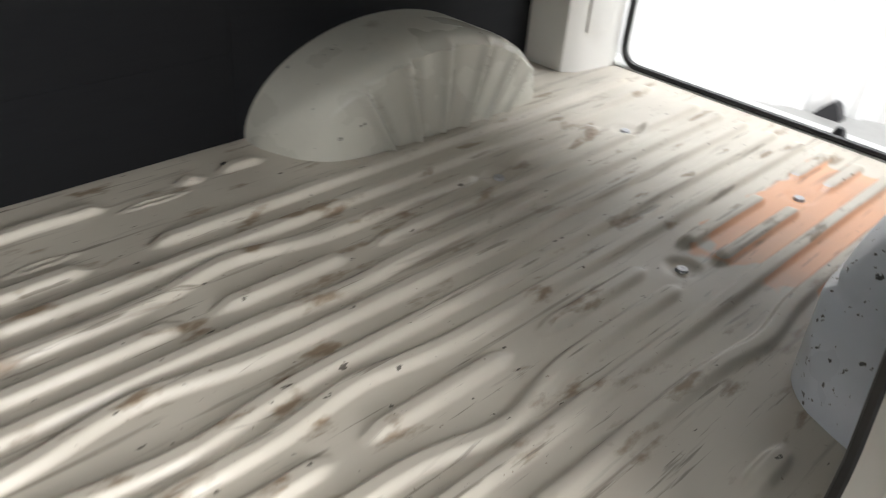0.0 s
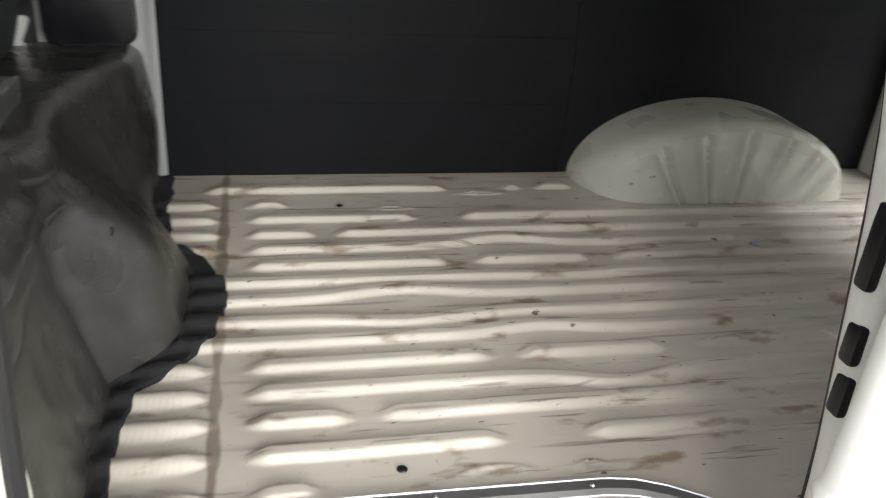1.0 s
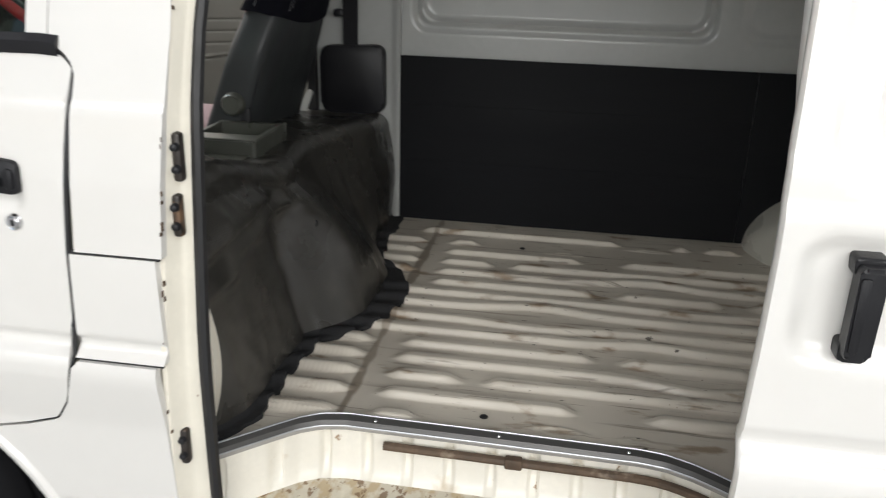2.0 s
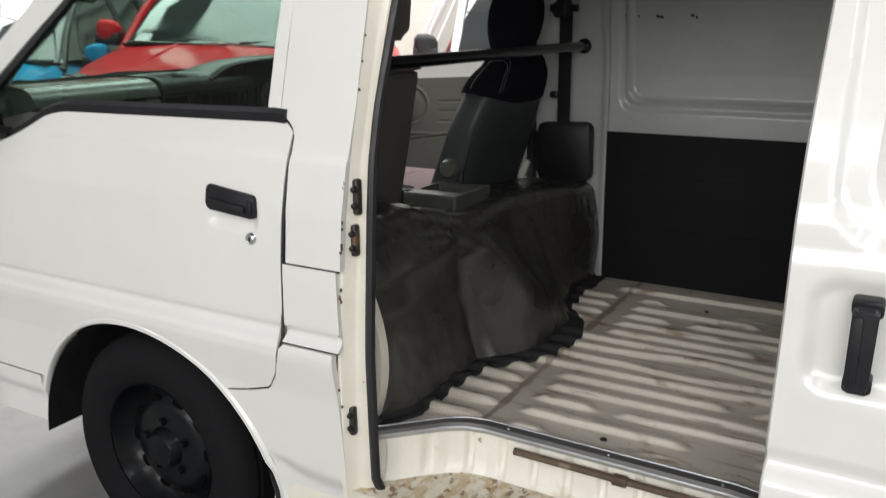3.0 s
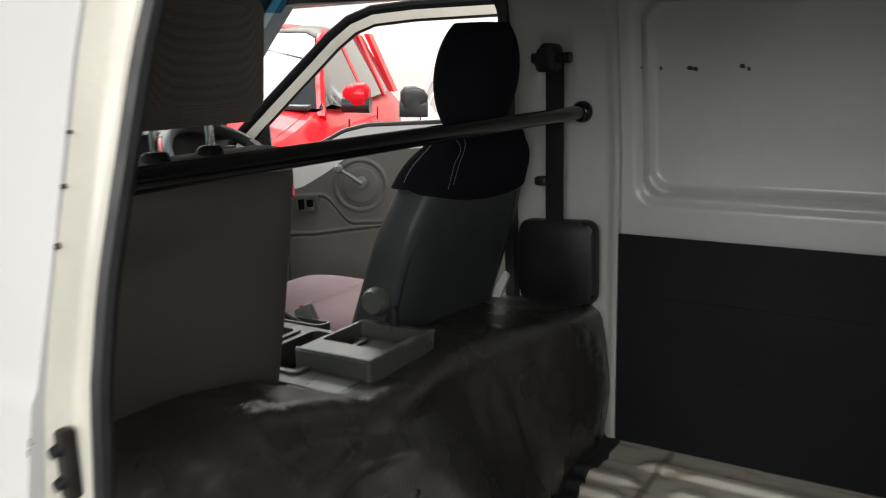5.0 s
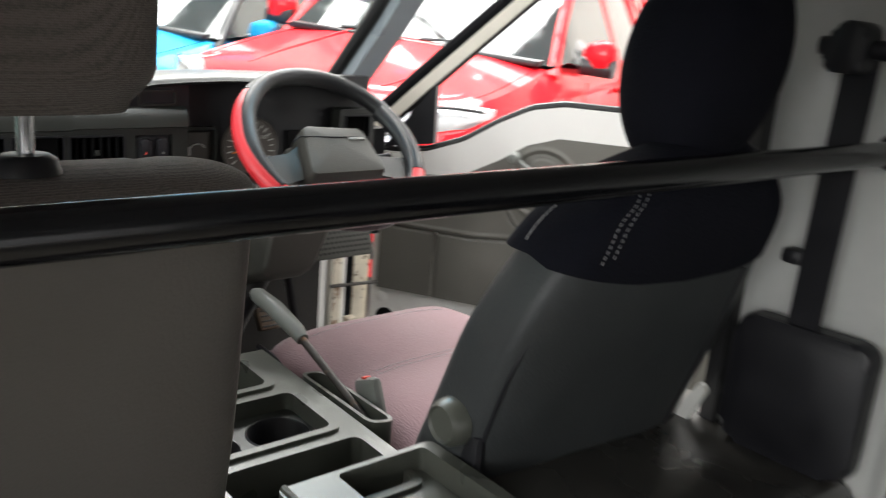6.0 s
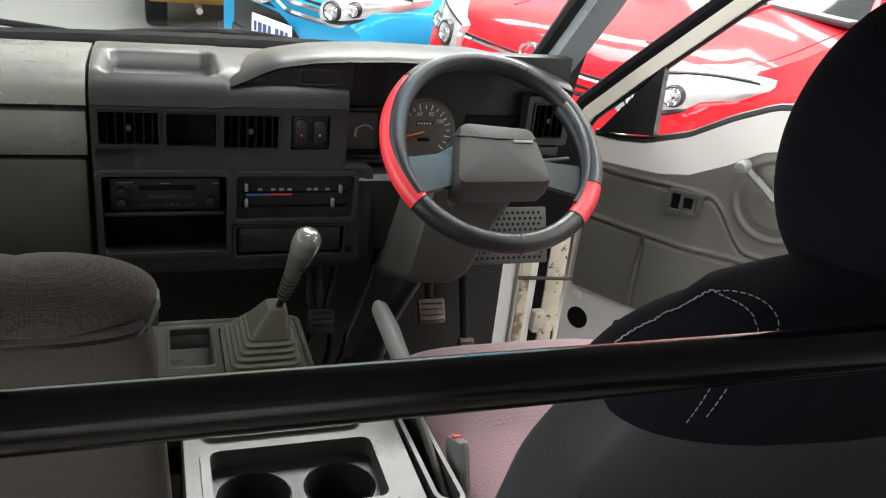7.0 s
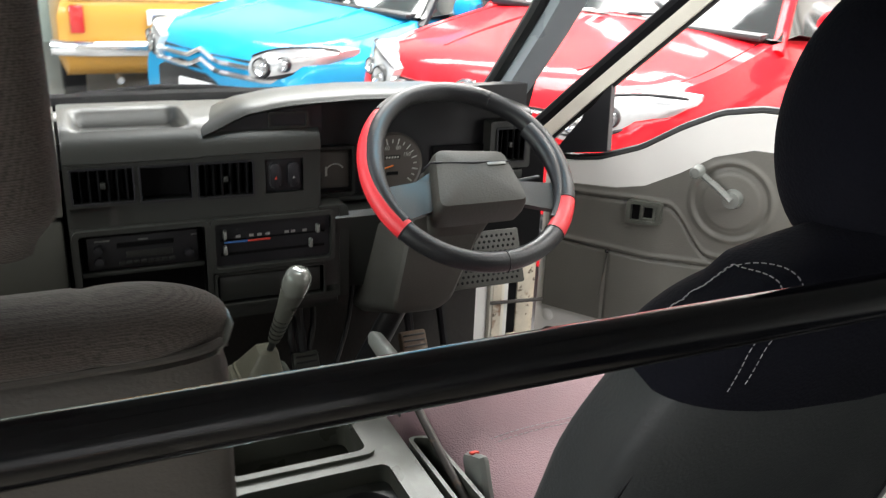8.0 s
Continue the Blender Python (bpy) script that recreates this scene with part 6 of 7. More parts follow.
def holes_panel_flat(y0, y1, x0, x1, holes, z):
    bm = None
    ys = sorted({y0, y1, *[h[0] for h in holes], *[h[1] for h in holes]})
    xs = sorted({x0, x1, *[h[2] for h in holes], *[h[3] for h in holes]})
    for a, c in zip(ys, ys[1:]):
        for p, q in zip(xs, xs[1:]):
            my, mx = (a + c) / 2, (p + q) / 2
            if not any(h[0] < my < h[1] and h[2] < mx < h[3] for h in holes):
                bm = box(p, q, a, c, z - 0.012, z, 0, bm=bm)
    bmesh.ops.remove_doubles(bm, verts=bm.verts, dist=1e-5)
    return bm


gear_console()


def centre_console():
    """The bin and cup holders between the seats."""
    c = thing("centre_console", "worn grey plastic console with two cup holders and bins", "console", base=(-0.4, 0.83, 0.2))
    z = 0.400
    holes = [(0.705, 0.905, -0.755, -0.640), (0.700, 0.920, -0.605, -0.475), (0.715, 0.935, -0.440, -0.300)]
    part("top", holes_panel_flat(0.672, 0.962, -0.775, -0.165, holes, z), TRIM, c, "grey console top", angle=20)
    part("bin", box(-0.755, -0.640, 0.705, 0.905, z - 0.16, z - 0.15, 0), DARK, c)
    part("bin", box(-0.44, -0.30, 0.715, 0.935, z - 0.16, z - 0.15, 0), DARK, c)
    for h in holes:
        part("bin_rim", frame_slab(rounded([(h[2] - 0.009, h[0] - 0.009), (h[3] + 0.009, h[0] - 0.009), (h[3] + 0.009, h[1] + 0.009), (h[2] - 0.009, h[1] + 0.009)], 0.02), rounded([(h[2] + 0.003, h[0] + 0.003), (h[3] - 0.003, h[0] + 0.003), (h[3] - 0.003, h[1] - 0.003), (h[2] + 0.003, h[1] - 0.003)], 0.016), lambda a, b, d: (a, b, d), z - 0.05, z + 0.006), TRIM, c, "raised bin rim")
    # cup holder insert: plate with two wells
    for y in (0.755, 0.865):
        w = part("cup_holder", lathe([(0.0475, 0.0), (0.045, 0.002), (0.043, -0.001), (0.041, -0.07), (0.038, -0.075), (0.0, -0.075)], pose(-0.540, y, z - 0.022), 36, close=False), BLACK, c, "black round cup holder")
        cell, hole = [], []
        for q in range(48):
            a = 2 * math.pi * q / 48
            ca, sa = math.cos(a), math.sin(a)
            r = min(0.066 / max(abs(ca), 1e-6), 0.0555 / max(abs(sa), 1e-6))
            cell.append((-0.540 + r * ca, y + r * sa))
            hole.append((-0.540 + 0.047 * ca, y + 0.047 * sa))
        part("holder_plate", frame_slab(cell, hole, lambda a, b, d: (a, b, d), z - 0.026, z - 0.022), DASH, c, "dark plate round the cup holder")
    part("holder_bridge", box(-0.605, -0.475, 0.700, 0.92, z - 0.085, z - 0.078, 0), BLACK, c)
    part("side", box(-0.775, -0.165, 0.672, 0.690, 0.0, z - 0.012, 0.003), TRIM, c)
    part("side", box(-0.775, -0.165, 0.944, 0.962, 0.0, z - 0.012, 0.003), TRIM, c)
    part("rear_wall", box(-0.185, -0.165, 0.672, 0.962, 0.20, z - 0.002, 0.004), TRIM, c)
    rb = part("rear_box", frame_slab(rounded([(-0.335, 0.752), (-0.148, 0.752), (-0.148, 0.985), (-0.335, 0.985)], 0.012), rounded([(-0.327, 0.83), (-0.170, 0.83), (-0.170, 0.965), (-0.327, 0.965)], 0.010), lambda a, b, d: (a, b + 0.02 * (a + 0.15), d), 0.35, 0.434), TRIM, c, "grey rear box with an open tray")
    part("box_floor", box(-0.327, -0.170, 0.83, 0.965, 0.352, 0.36, 0), DARK, rb)
    part("box_rim", tube([(-0.333, 0.757, 0.434), (-0.152, 0.757, 0.434), (-0.152, 0.980, 0.434)], 0.005, 8), TRIM, rb, "pale worn rim")
    part("front_wall", box(-0.775, -0.762, 0.672, 0.962, 0.0, z - 0.002, 0.003), TRIM, c)
    # handbrake trough, lever and buckle
    part("trough", frame_slab(rounded([(-0.66, 0.968), (-0.46, 0.972), (-0.45, 1.012), (-0.65, 1.006)], 0.018), rounded([(-0.654, 0.974), (-0.466, 0.978), (-0.457, 1.006), (-0.645, 1.000)], 0.013), lambda a, b, d: (a, b, d), 0.30, 0.402), TRIM, c, "oval lever surround")
    h = thing("handbrake", "handbrake lever with a grey grip and rusty rod", "handbrake", base=(-0.5, 0.99, 0.3))
    part("rod", tube([(-0.475, 1.0, 0.365), (-0.60, 0.992, 0.415), (-0.70, 0.990, 0.448)], 0.0065, 10), GREASE, h, "rusty steel rod")
    part("grip", tube([(-0.69, 0.990, 0.445), (-0.71, 0.990, 0.453), (-0.78, 0.988, 0.468), (-0.84, 0.986, 0.474), (-0.856, 0.986, 0.474)], [0.011, 0.014, 0.0155, 0.014, 0.008], 14), GRIP, h, "grey plastic grip")
    b = thing("belt_buckle", "grey seat belt buckle with a red button", "buckle", base=(-0.5, 1.03, 0.35))
    part("stalk", box(-0.03, 0.03, -0.010, 0.010, -0.09, 0.055, 0.010, m=pose(-0.535, 1.030, 0.372, 0, -25, 0)), GRIP, b, "grey plastic buckle")
    part("button", box(-0.008, 0.004, -0.006, 0.006, 0.053, 0.057, 0.002, m=pose(-0.535, 1.030, 0.372, 0, -25, 0)), REDMARK, b, "red button")


centre_console()


def cab_body():
    """Floor, footwell, bulkhead, pedals, windscreen and its surround."""
    part("cab_floor", box(-1.45, -0.02, 0.32, 1.30, -0.09, -0.03, 0), CARPET, van, "dark cab floor mat")
    part("front_bulkhead", box(-1.50, -1.42, 0.05, 1.56, -0.25, 0.74, 0), PAINT, van)
    part("engine_box_front", box(-0.42, -0.30, 0.32, 1.50, -0.03, 0.36, 0.02), CARPET, van)
    part("seat_riser", box(-0.92, -0.30, 0.62, 1.03, -0.03, 0.20, 0.02), CARPET, van)
    for y, z, w in ((0.965, 0.255, 0.055), (1.205, 0.265, 0.06), (1.30, 0.16, 0.035)):
        p = part("pedal", box(-0.012, 0.012, -w / 2, w / 2, -0.027, 0.027, 0.006, m=pose(-1.20, y, z, 0, -30, 0)), RUST if y > 1.1 else TRIM, van, "worn metal pedal")
        for k in range(4):
            part("pedal_rib", box(0.011, 0.015, -w / 2 + 0.006, w / 2 - 0.006, -0.021 + 0.012 * k, -0.017 + 0.012 * k, 0.001, m=pose(-1.20, y, z, 0, -30, 0)), RUBBER, p)
        part("pedal_arm", tube([(-1.22, y, z + 0.02), (-1.28, y, z + 0.16), (-1.27, y, z + 0.3)], 0.010, 8), BLACK, p)
    part("steering_shaft", tube([(-1.08, 1.13, 0.44), (-1.13, 1.075, 0.28), (-1.15, 1.055, 0.17), (-1.16, 1.05, 0.14)], [0.022, 0.024, 0.034, 0.055], 14), RUBBER, van, "black rubber steering shaft boot")
    for k, pts in enumerate((((-1.31, 0.93, 0.42), (-1.24, 0.945, 0.30), (-1.22, 0.93, 0.16), (-1.20, 0.95, 0.0)), ((-1.30, 1.00, 0.40), (-1.22, 0.975, 0.27), (-1.25, 0.99, 0.12), (-1.20, 1.0, -0.02)), ((-1.30, 1.10, 0.40), (-1.20, 1.02, 0.22), (-1.24, 0.985, 0.08), (-1.22, 0.93, -0.02)))):
        path = [Vector(pts[i]).lerp(Vector(pts[i + 1]), q / 5) + Vector((0, 0.012 * math.sin(math.pi * q / 5), 0)) for i in range(3) for q in range(5)] + [Vector(pts[3])]
        part("floor_cable", tube(path, 0.008 - 0.0015 * k, 8), RUBBER, van, "black cable in the footwell")
    # windscreen and pillars
    fn = lambda q, h: (-1.455 + 0.62 * h, q * (0.70 - 0.09 * h) + 0.81, 0.735 + 0.50 * h)
    o = [(fn(q, 0), fn(q, 1)) for q in span(-1, 1, 16)]
    bow = lambda q: -0.10 * (1 - q * q)
    def pane(h0, h1):
        rings = []
        for h in span(h0, h1, 6):
            rings.append([Vector(fn(q, h)) + Vector((bow(q) + 0.02, 0, 0)) for q in span(-1, 1, 20)])
        return loft(rings, closed=False)
    g = part("windscreen", pane(0.0, 0.80), CLEAR, van, "clear windscreen")
    g.visible_shadow = False
    g = part("windscreen_tint", pane(0.80, 1.0), TINT, van, "blue tinted sun band")
    g.visible_shadow = False
    grey = material("blue_grey_pillar_trim", (0.30, 0.34, 0.37), 0.35, vary=0.05, coat=0.3)
    for y, s in ((1.50, 1), (0.12, -1)):
        path = [(-1.47, y, 0.69), (-1.34, y, 0.815), (-1.21, y, 0.945), (-1.08, y - 0.01 * s, 1.075), (-0.96, y - 0.02 * s, 1.19)]
        if s < 0:
            path = [(-1.50, 0.13, 0.66), (-1.335, 0.13, 0.82), (-1.17, 0.135, 0.95), (-1.04, 0.145, 1.053), (-0.90, 0.165, 1.17)]
        part("windscreen_pillar", loft([[(x + dx, yy + s * dy, z + dz) for dx, dy, dz in ((-0.014, -0.03, 0.022), (0.016, -0.03, -0.018), (0.022, 0.025, -0.024), (-0.008, 0.03, 0.018))] for x, yy, z in path]), grey if s > 0 else PAINT, van, "windscreen pillar")
        part("pillar_seal", tube([(x - 0.012, yy - s * 0.036, z + 0.016) for x, yy, z in path], 0.017, 8), RUBBER, van, "black screen seal")
    part("windscreen_seal", tube([(-1.423 + bow(q), 0.81 + 0.69 * q, 0.758) for q in span(-1, 1, 24)], 0.019, 8), TYRE, van, "black windscreen seal")
    part("cowl", loft([[(-1.62 + bow(q) * 0.5, 0.81 + 0.70 * q, 0.70), (-1.46 + bow(q), 0.81 + 0.70 * q, 0.752), (-1.44 + bow(q) * 0.9, 0.81 + 0.69 * q, 0.757), (-1.42, 0.81 + 0.68 * q, 0.70)] for q in span(-1, 1, 16)]), PAINT, van, "white windscreen cowl")
    for pts in ([(0.50, 0.742), (0.60, 0.757), (0.745, 0.770), (0.86, 0.768), (1.06, 0.746)], [(0.56, 0.740), (0.47, 0.754), (0.36, 0.766), (0.22, 0.760), (0.05, 0.738)]):
        path = [(-1.60, lerp([(i, p[0]) for i, p in enumerate(pts)], q), lerp([(i, p[1]) for i, p in enumerate(pts)], q)) for q in span(0, 4, 16)]
        w = part("wiper", tube(path, [0.0085 - 0.0004 * i / 2 for i in range(17)], 8), TYRE, van, "black wiper arm")
        part("wiper_blade", tube([(x + 0.022, y, 0.738 + 0.35 * (z - 0.738)) for x, y, z in path[3:]], 0.0055, 6), TYRE, w)
        part("blade_clip", box(-1.60, -1.575, path[9][1] - 0.02, path[9][1] + 0.02, path[9][2] - 0.018, path[9][2] - 0.004, 0.003), TYRE, w)
    part("roof_front", loft([[(-0.78 - 0.08 * (1 - ((y - 0.81) / 0.7) ** 2), y, 1.225), (-0.70, y, 1.26), (-0.5, y, 1.31), (-0.30, y, 1.33), (-0.30, y, 1.30), (-0.6, y, 1.24)] for y in span(0.16, 1.46, 14)]), INNER, van)
    m = part("rear_view_mirror", slab(rounded([(0.713, 1.118), (0.846, 1.118), (0.846, 1.170), (0.713, 1.170)], 0.014), lambda a, b, d: (-0.88 - d, a, b), 0.0, 0.035, 0.01), BLACK, van, "black rear-view mirror")
    part("mirror_glass", slab(rounded([(0.719, 1.124), (0.840, 1.124), (0.840, 1.164), (0.719, 1.164)], 0.012), lambda a, b, d: (-0.879 + d, a, b), 0.0, 0.001), CHROME, m)
    part("mirror_stem", tube([(-0.91, 0.78, 1.15), (-0.90, 0.78, 1.24)], 0.008, 8), BLACK, van)
    part("grab_handle", tube([(-1.06, 0.15, 1.06), (-1.045, 0.185, 1.043), (-1.013, 0.19, 1.022), (-0.975, 0.19, 1.018), (-0.940, 0.19, 1.034), (-0.887, 0.19, 1.085), (-0.874, 0.19, 1.13), (-0.90, 0.185, 1.172), (-0.915, 0.15, 1.185)], 0.0125, 12), TRIM, van, "grey grab handle on the pillar")
    part("front_bumper", loft([superellipse((-1.62 + bow(q) * 0.5 + 0.115 * abs(q) ** 8, 0.81 + 0.83 * q, -0.04), (1, 0, 0), (0, 0, 1), 0.075, 0.150, 0.45, 20) for q in span(-1, 1, 24)]), BLACK, van, "black plastic front bumper")
    part("nose_panel", loft([[(-1.60 + bow(q) * 0.4, 0.81 + 0.78 * q, z) for z in (0.05, 0.3, 0.70)] + [(-1.50, 0.81 + 0.76 * q, z) for z in (0.70, 0.05)] for q in span(-1, 1, 12)]), PAINT, van)


cab_body()


def driver_door():
    """The driver's door, standing open: card, metal, belt, frame, winder."""
    h, dv = Vector((-1.254, 1.734)), Vector((0.844, 0.537))
    nv = Vector((-0.537, 0.844))
    fn = lambda s, z, d: (h.x + dv.x * s + nv.x * d, h.y + dv.y * s + nv.y * d, z)
    belt = [(-0.20, 0.600), (-0.12, 0.603), (-0.05, 0.615), (0.05, 0.655), (0.14, 0.715), (0.22, 0.757), (0.30, 0.774), (0.95, 0.785)]
    card = [(-0.20, 0.545), (-0.10, 0.550), (0.0, 0.558), (0.07, 0.575), (0.15, 0.620), (0.22, 0.668), (0.30, 0.695), (0.95, 0.705)]
    xs = span(-0.185, 0.94, 60)
    door = part("driver_door", columns(xs, lambda s: -0.08, lambda s: lerp(belt, s), 30, lambda s, z: fn(s, z, 0.012), tuple(nv * 0.085) + (0,)), PAINT, van, "white driver's door, standing open", angle=40)
    def press(s, z):
        """Pressed lines of the card: winder ring, armrest line, pocket line, upright seam."""
        r = math.hypot(s - 0.27, z - 0.575)
        d = 0.004 - 0.005 * math.exp(-(((r - 0.088) / 0.006) ** 2)) + 0.003 * math.exp(-(((r - 0.078) / 0.004) ** 2)) - 0.003 * (1 - smooth(0.060, 0.066, r))
        low = 0.40 + 0.10 * max(0.0, s - 0.1)
        d += 0.006 * math.exp(-(((z - low) / 0.0035) ** 2)) - 0.003 * math.exp(-(((z - low - 0.010) / 0.005) ** 2))
        top = 0.525 + 0.01 * smooth(-0.1, 0.1, s) - 0.10 * smooth(0.13, 0.24, s)
        d += 0.005 * math.exp(-(((z - top) / 0.0035) ** 2)) * (1 - smooth(0.34, 0.38, s)) - 0.003 * math.exp(-(((z - top - 0.010) / 0.005) ** 2)) * (1 - smooth(0.34, 0.38, s))
        d += 0.004 * math.exp(-((s / 0.003) ** 2)) * (1 - smooth(low - 0.02, low, z))
        for k in range(3):
            zz = 0.50 + 0.045 * k
            d += 0.004 * math.exp(-(((z - zz) / 0.0035) ** 2)) * smooth(0.40, 0.42, s)
        return d + 0.0012 * noise.noise((s * 14, z * 14, 2.0))

    c = part("door_card", columns(span(-0.165, 0.90, 300), lambda s: 0.215 if s < 0.3 else 0.10, lambda s: lerp(card, s), 190, lambda s, z: fn(s, z, press(s, z)), tuple(nv * 0.008) + (0,)), CARD, door, "grey vinyl door card", angle=60)
    part("belt_seal", tube([fn(s, lerp(belt, s) + 0.006, 0.03) for s in xs], 0.009, 8), RUBBER, door, "black window seal")
    # inner handle
    r = part("inner_handle", frame_slab(rounded([(0.040, 0.485), (0.122, 0.492), (0.122, 0.545), (0.040, 0.540)], 0.006), rounded([(0.050, 0.493), (0.112, 0.499), (0.112, 0.537), (0.050, 0.532)], 0.004), fn, 0.004, -0.012), TRIM, door, "grey inner door handle")
    part("handle_cup", slab([(0.046, 0.490), (0.116, 0.496), (0.116, 0.540), (0.046, 0.535)], fn, 0.003, -0.001), DARK, r)
    part("handle_lever", frame_slab(rounded([(0.072, 0.495), (0.110, 0.498), (0.110, 0.537), (0.072, 0.534)], 0.004), rounded([(0.079, 0.502), (0.103, 0.504), (0.103, 0.531), (0.079, 0.529)], 0.003), fn, -0.001, -0.010), TRIM, r)
    # window winder
    k = part("window_winder", tube([fn(0.275, 0.585, -0.022), fn(0.24, 0.612, -0.026), fn(0.205, 0.636, -0.03)], [0.014, 0.0125, 0.012], 10, flat=0.6), GRIP, door, "grey window winder")
    nz = Vector((nv.x, nv.y, 0))
    q = (-nz).to_track_quat("Z", "Y").to_matrix().to_4x4()
    part("winder_knob", lathe([(0, 0.030), (0.010, 0.029), (0.014, 0.024), (0.015, 0.0)], Matrix.Translation(fn(0.200, 0.640, -0.026)) @ q, 18), GRIP, k)
    part("winder_boss", lathe([(0, 0.024), (0.018, 0.022), (0.022, 0.0)], Matrix.Translation(fn(0.275, 0.585, 0.0)) @ q, 20), GRIP, k)
    part("lock_pin", lathe([(0, 0.010), (0.005, 0.009), (0.006, 0.0)], Matrix.Translation(fn(0.0, 0.40, 0.004)) @ q, 12), CHROME, door, "bright card screw")
    part("card_stain", tube([fn(0.0 - 0.012 * t, 0.395 - 0.12 * t, 0.0012) for t in span(0, 1, 5)], [0.0016, 0.0013, 0.0011, 0.0009, 0.0007, 0.0005], 5), GREASE, door)
    # bare metal below the card with its holes
    for s, z, r0, mt in ((-0.136, 0.125, 0.022, DARK), (-0.150, 0.185, 0.012, PAINT), (-0.02, 0.15, 0.012, DARK)):
        part("metal_hole", lathe([(0, 0.002), (r0, 0.002), (r0 * 1.35, 0.0)], Matrix.Translation(fn(s, z, 0.012)) @ q, 20), mt, door)
    # window frame
    path = [(-0.22, 0.62), (-0.20, 0.655), (-0.10, 0.757), (0.0, 0.855), (0.10, 0.952), (0.206, 1.055), (0.27, 1.105), (0.34, 1.133), (0.48, 1.146), (0.90, 1.160)]
    rings, seal, outer = [], [], []
    for i, (s, z) in enumerate(path):
        a, b = Vector(path[max(0, i - 1)]), Vector(path[min(len(path) - 1, i + 1)])
        n2 = Vector((-(b - a).y, (b - a).x)).normalized()
        w = 0.015
        rings.append([fn(s + n2.x * w, z + n2.y * w, 0.0), fn(s - n2.x * w, z - n2.y * w, 0.0), fn(s - n2.x * w, z - n2.y * w, 0.04), fn(s + n2.x * w, z + n2.y * w, 0.04)])
        seal.append(fn(s - n2.x * 0.017, z - n2.y * 0.017, 0.02))
        outer.append(fn(s + n2.x * 0.030, z + n2.y * 0.030, 0.016))
    part("window_frame", loft(rings), CREAM, door, "cream window frame")
    part("window_seal", tube(seal, 0.007, 8), RUBBER, door)
    part("frame_seal", tube(outer, 0.018, 8), TYRE, door, "black frame seal")
    part("window_frame", loft([[fn(0.90 + dx + 0.02 * t, 0.78 + 0.38 * t, dd) for dx, dd in ((-0.02, 0), (0.02, 0), (0.02, 0.04), (-0.02, 0.04))] for t in (0, 0.5, 1)]), CREAM, door)
    part("quarter_trim", slab([(-0.17, 0.615), (-0.03, 0.640), (-0.035, 0.80)], fn, 0.005, 0.03), BLACK, door, "black corner trim")
    part("door_mirror", slab(rounded([(-0.130, 0.640), (-0.100, 0.645), (-0.086, 0.770), (-0.108, 0.765)], 0.010), lambda a, b, d: fn(a + 0.3 * d, b, 0.05 + d), 0.0, 0.06, 0.008), BLACK, door, "black door mirror")
    # front door post with rusty hinges and the check strap
    part("door_post", box(-1.47, -1.405, 1.500, 1.545, -0.20, 0.72, 0.008), CREAM, van, "cream front door post")
    for z in (0.10, 0.48):
        part("door_hinge", box(-1.43, -1.40, 1.562, 1.595, z - 0.03, z + 0.03, 0.006), STAINED, van, "rust-stained door hinge")
    part("check_strap", tube([(-1.40, 1.50, 0.235), (-1.38, 1.64, 0.235)], 0.005, 8), GREASE, van, "rusty check strap")
    part("hinge_pillar", box(-1.447, -1.435, 1.596, 1.648, -0.20, 0.40, 0.003), STAINED, van, "rust-stained hinge pillar")
    # dark box put in for the shade between post and hinge pillar
    part("post_gap", box(-1.452, -1.440, 1.545, 1.596, -0.20, 0.60, 0.0), DARK, van)
    part("rust_streak", box(-1.404, -1.4025, 1.508, 1.532, 0.05, 0.36, 0.0), STAINED, van)


driver_door()
# ---- the cars parked round the van ----
HEADLAMP = material("clear_headlamp", (0.60, 0.61, 0.62), 0.16, metal=0.5, vary=0.12, scale=16, fine=40, coat=1.0)
CARGLASS = material("dark_car_glass", (0.020, 0.026, 0.027), 0.03, vary=0.1, coat=0.0, spec=1.0)
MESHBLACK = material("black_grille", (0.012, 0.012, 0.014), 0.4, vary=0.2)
ALLOY = material("silver_alloy", (0.55, 0.56, 0.58), 0.25, metal=0.9, vary=0.05)
PLATE = material("white_number_plate", (0.78, 0.79, 0.80), 0.35, vary=0.04)
PLATEINK = material("dark_blue_plate_ink", (0.03, 0.05, 0.16), 0.5)
TAIL = material("red_tail_lamp", (0.42, 0.02, 0.02), 0.12, vary=0.2, coat=0.8)


def car_paint(name, colour, metal=0.35):
    return material(name, colour, 0.5, metal=metal, vary=0.05, scale=2, fine=900, coat=0.42, spec=0.08, rough_vary=0.03)


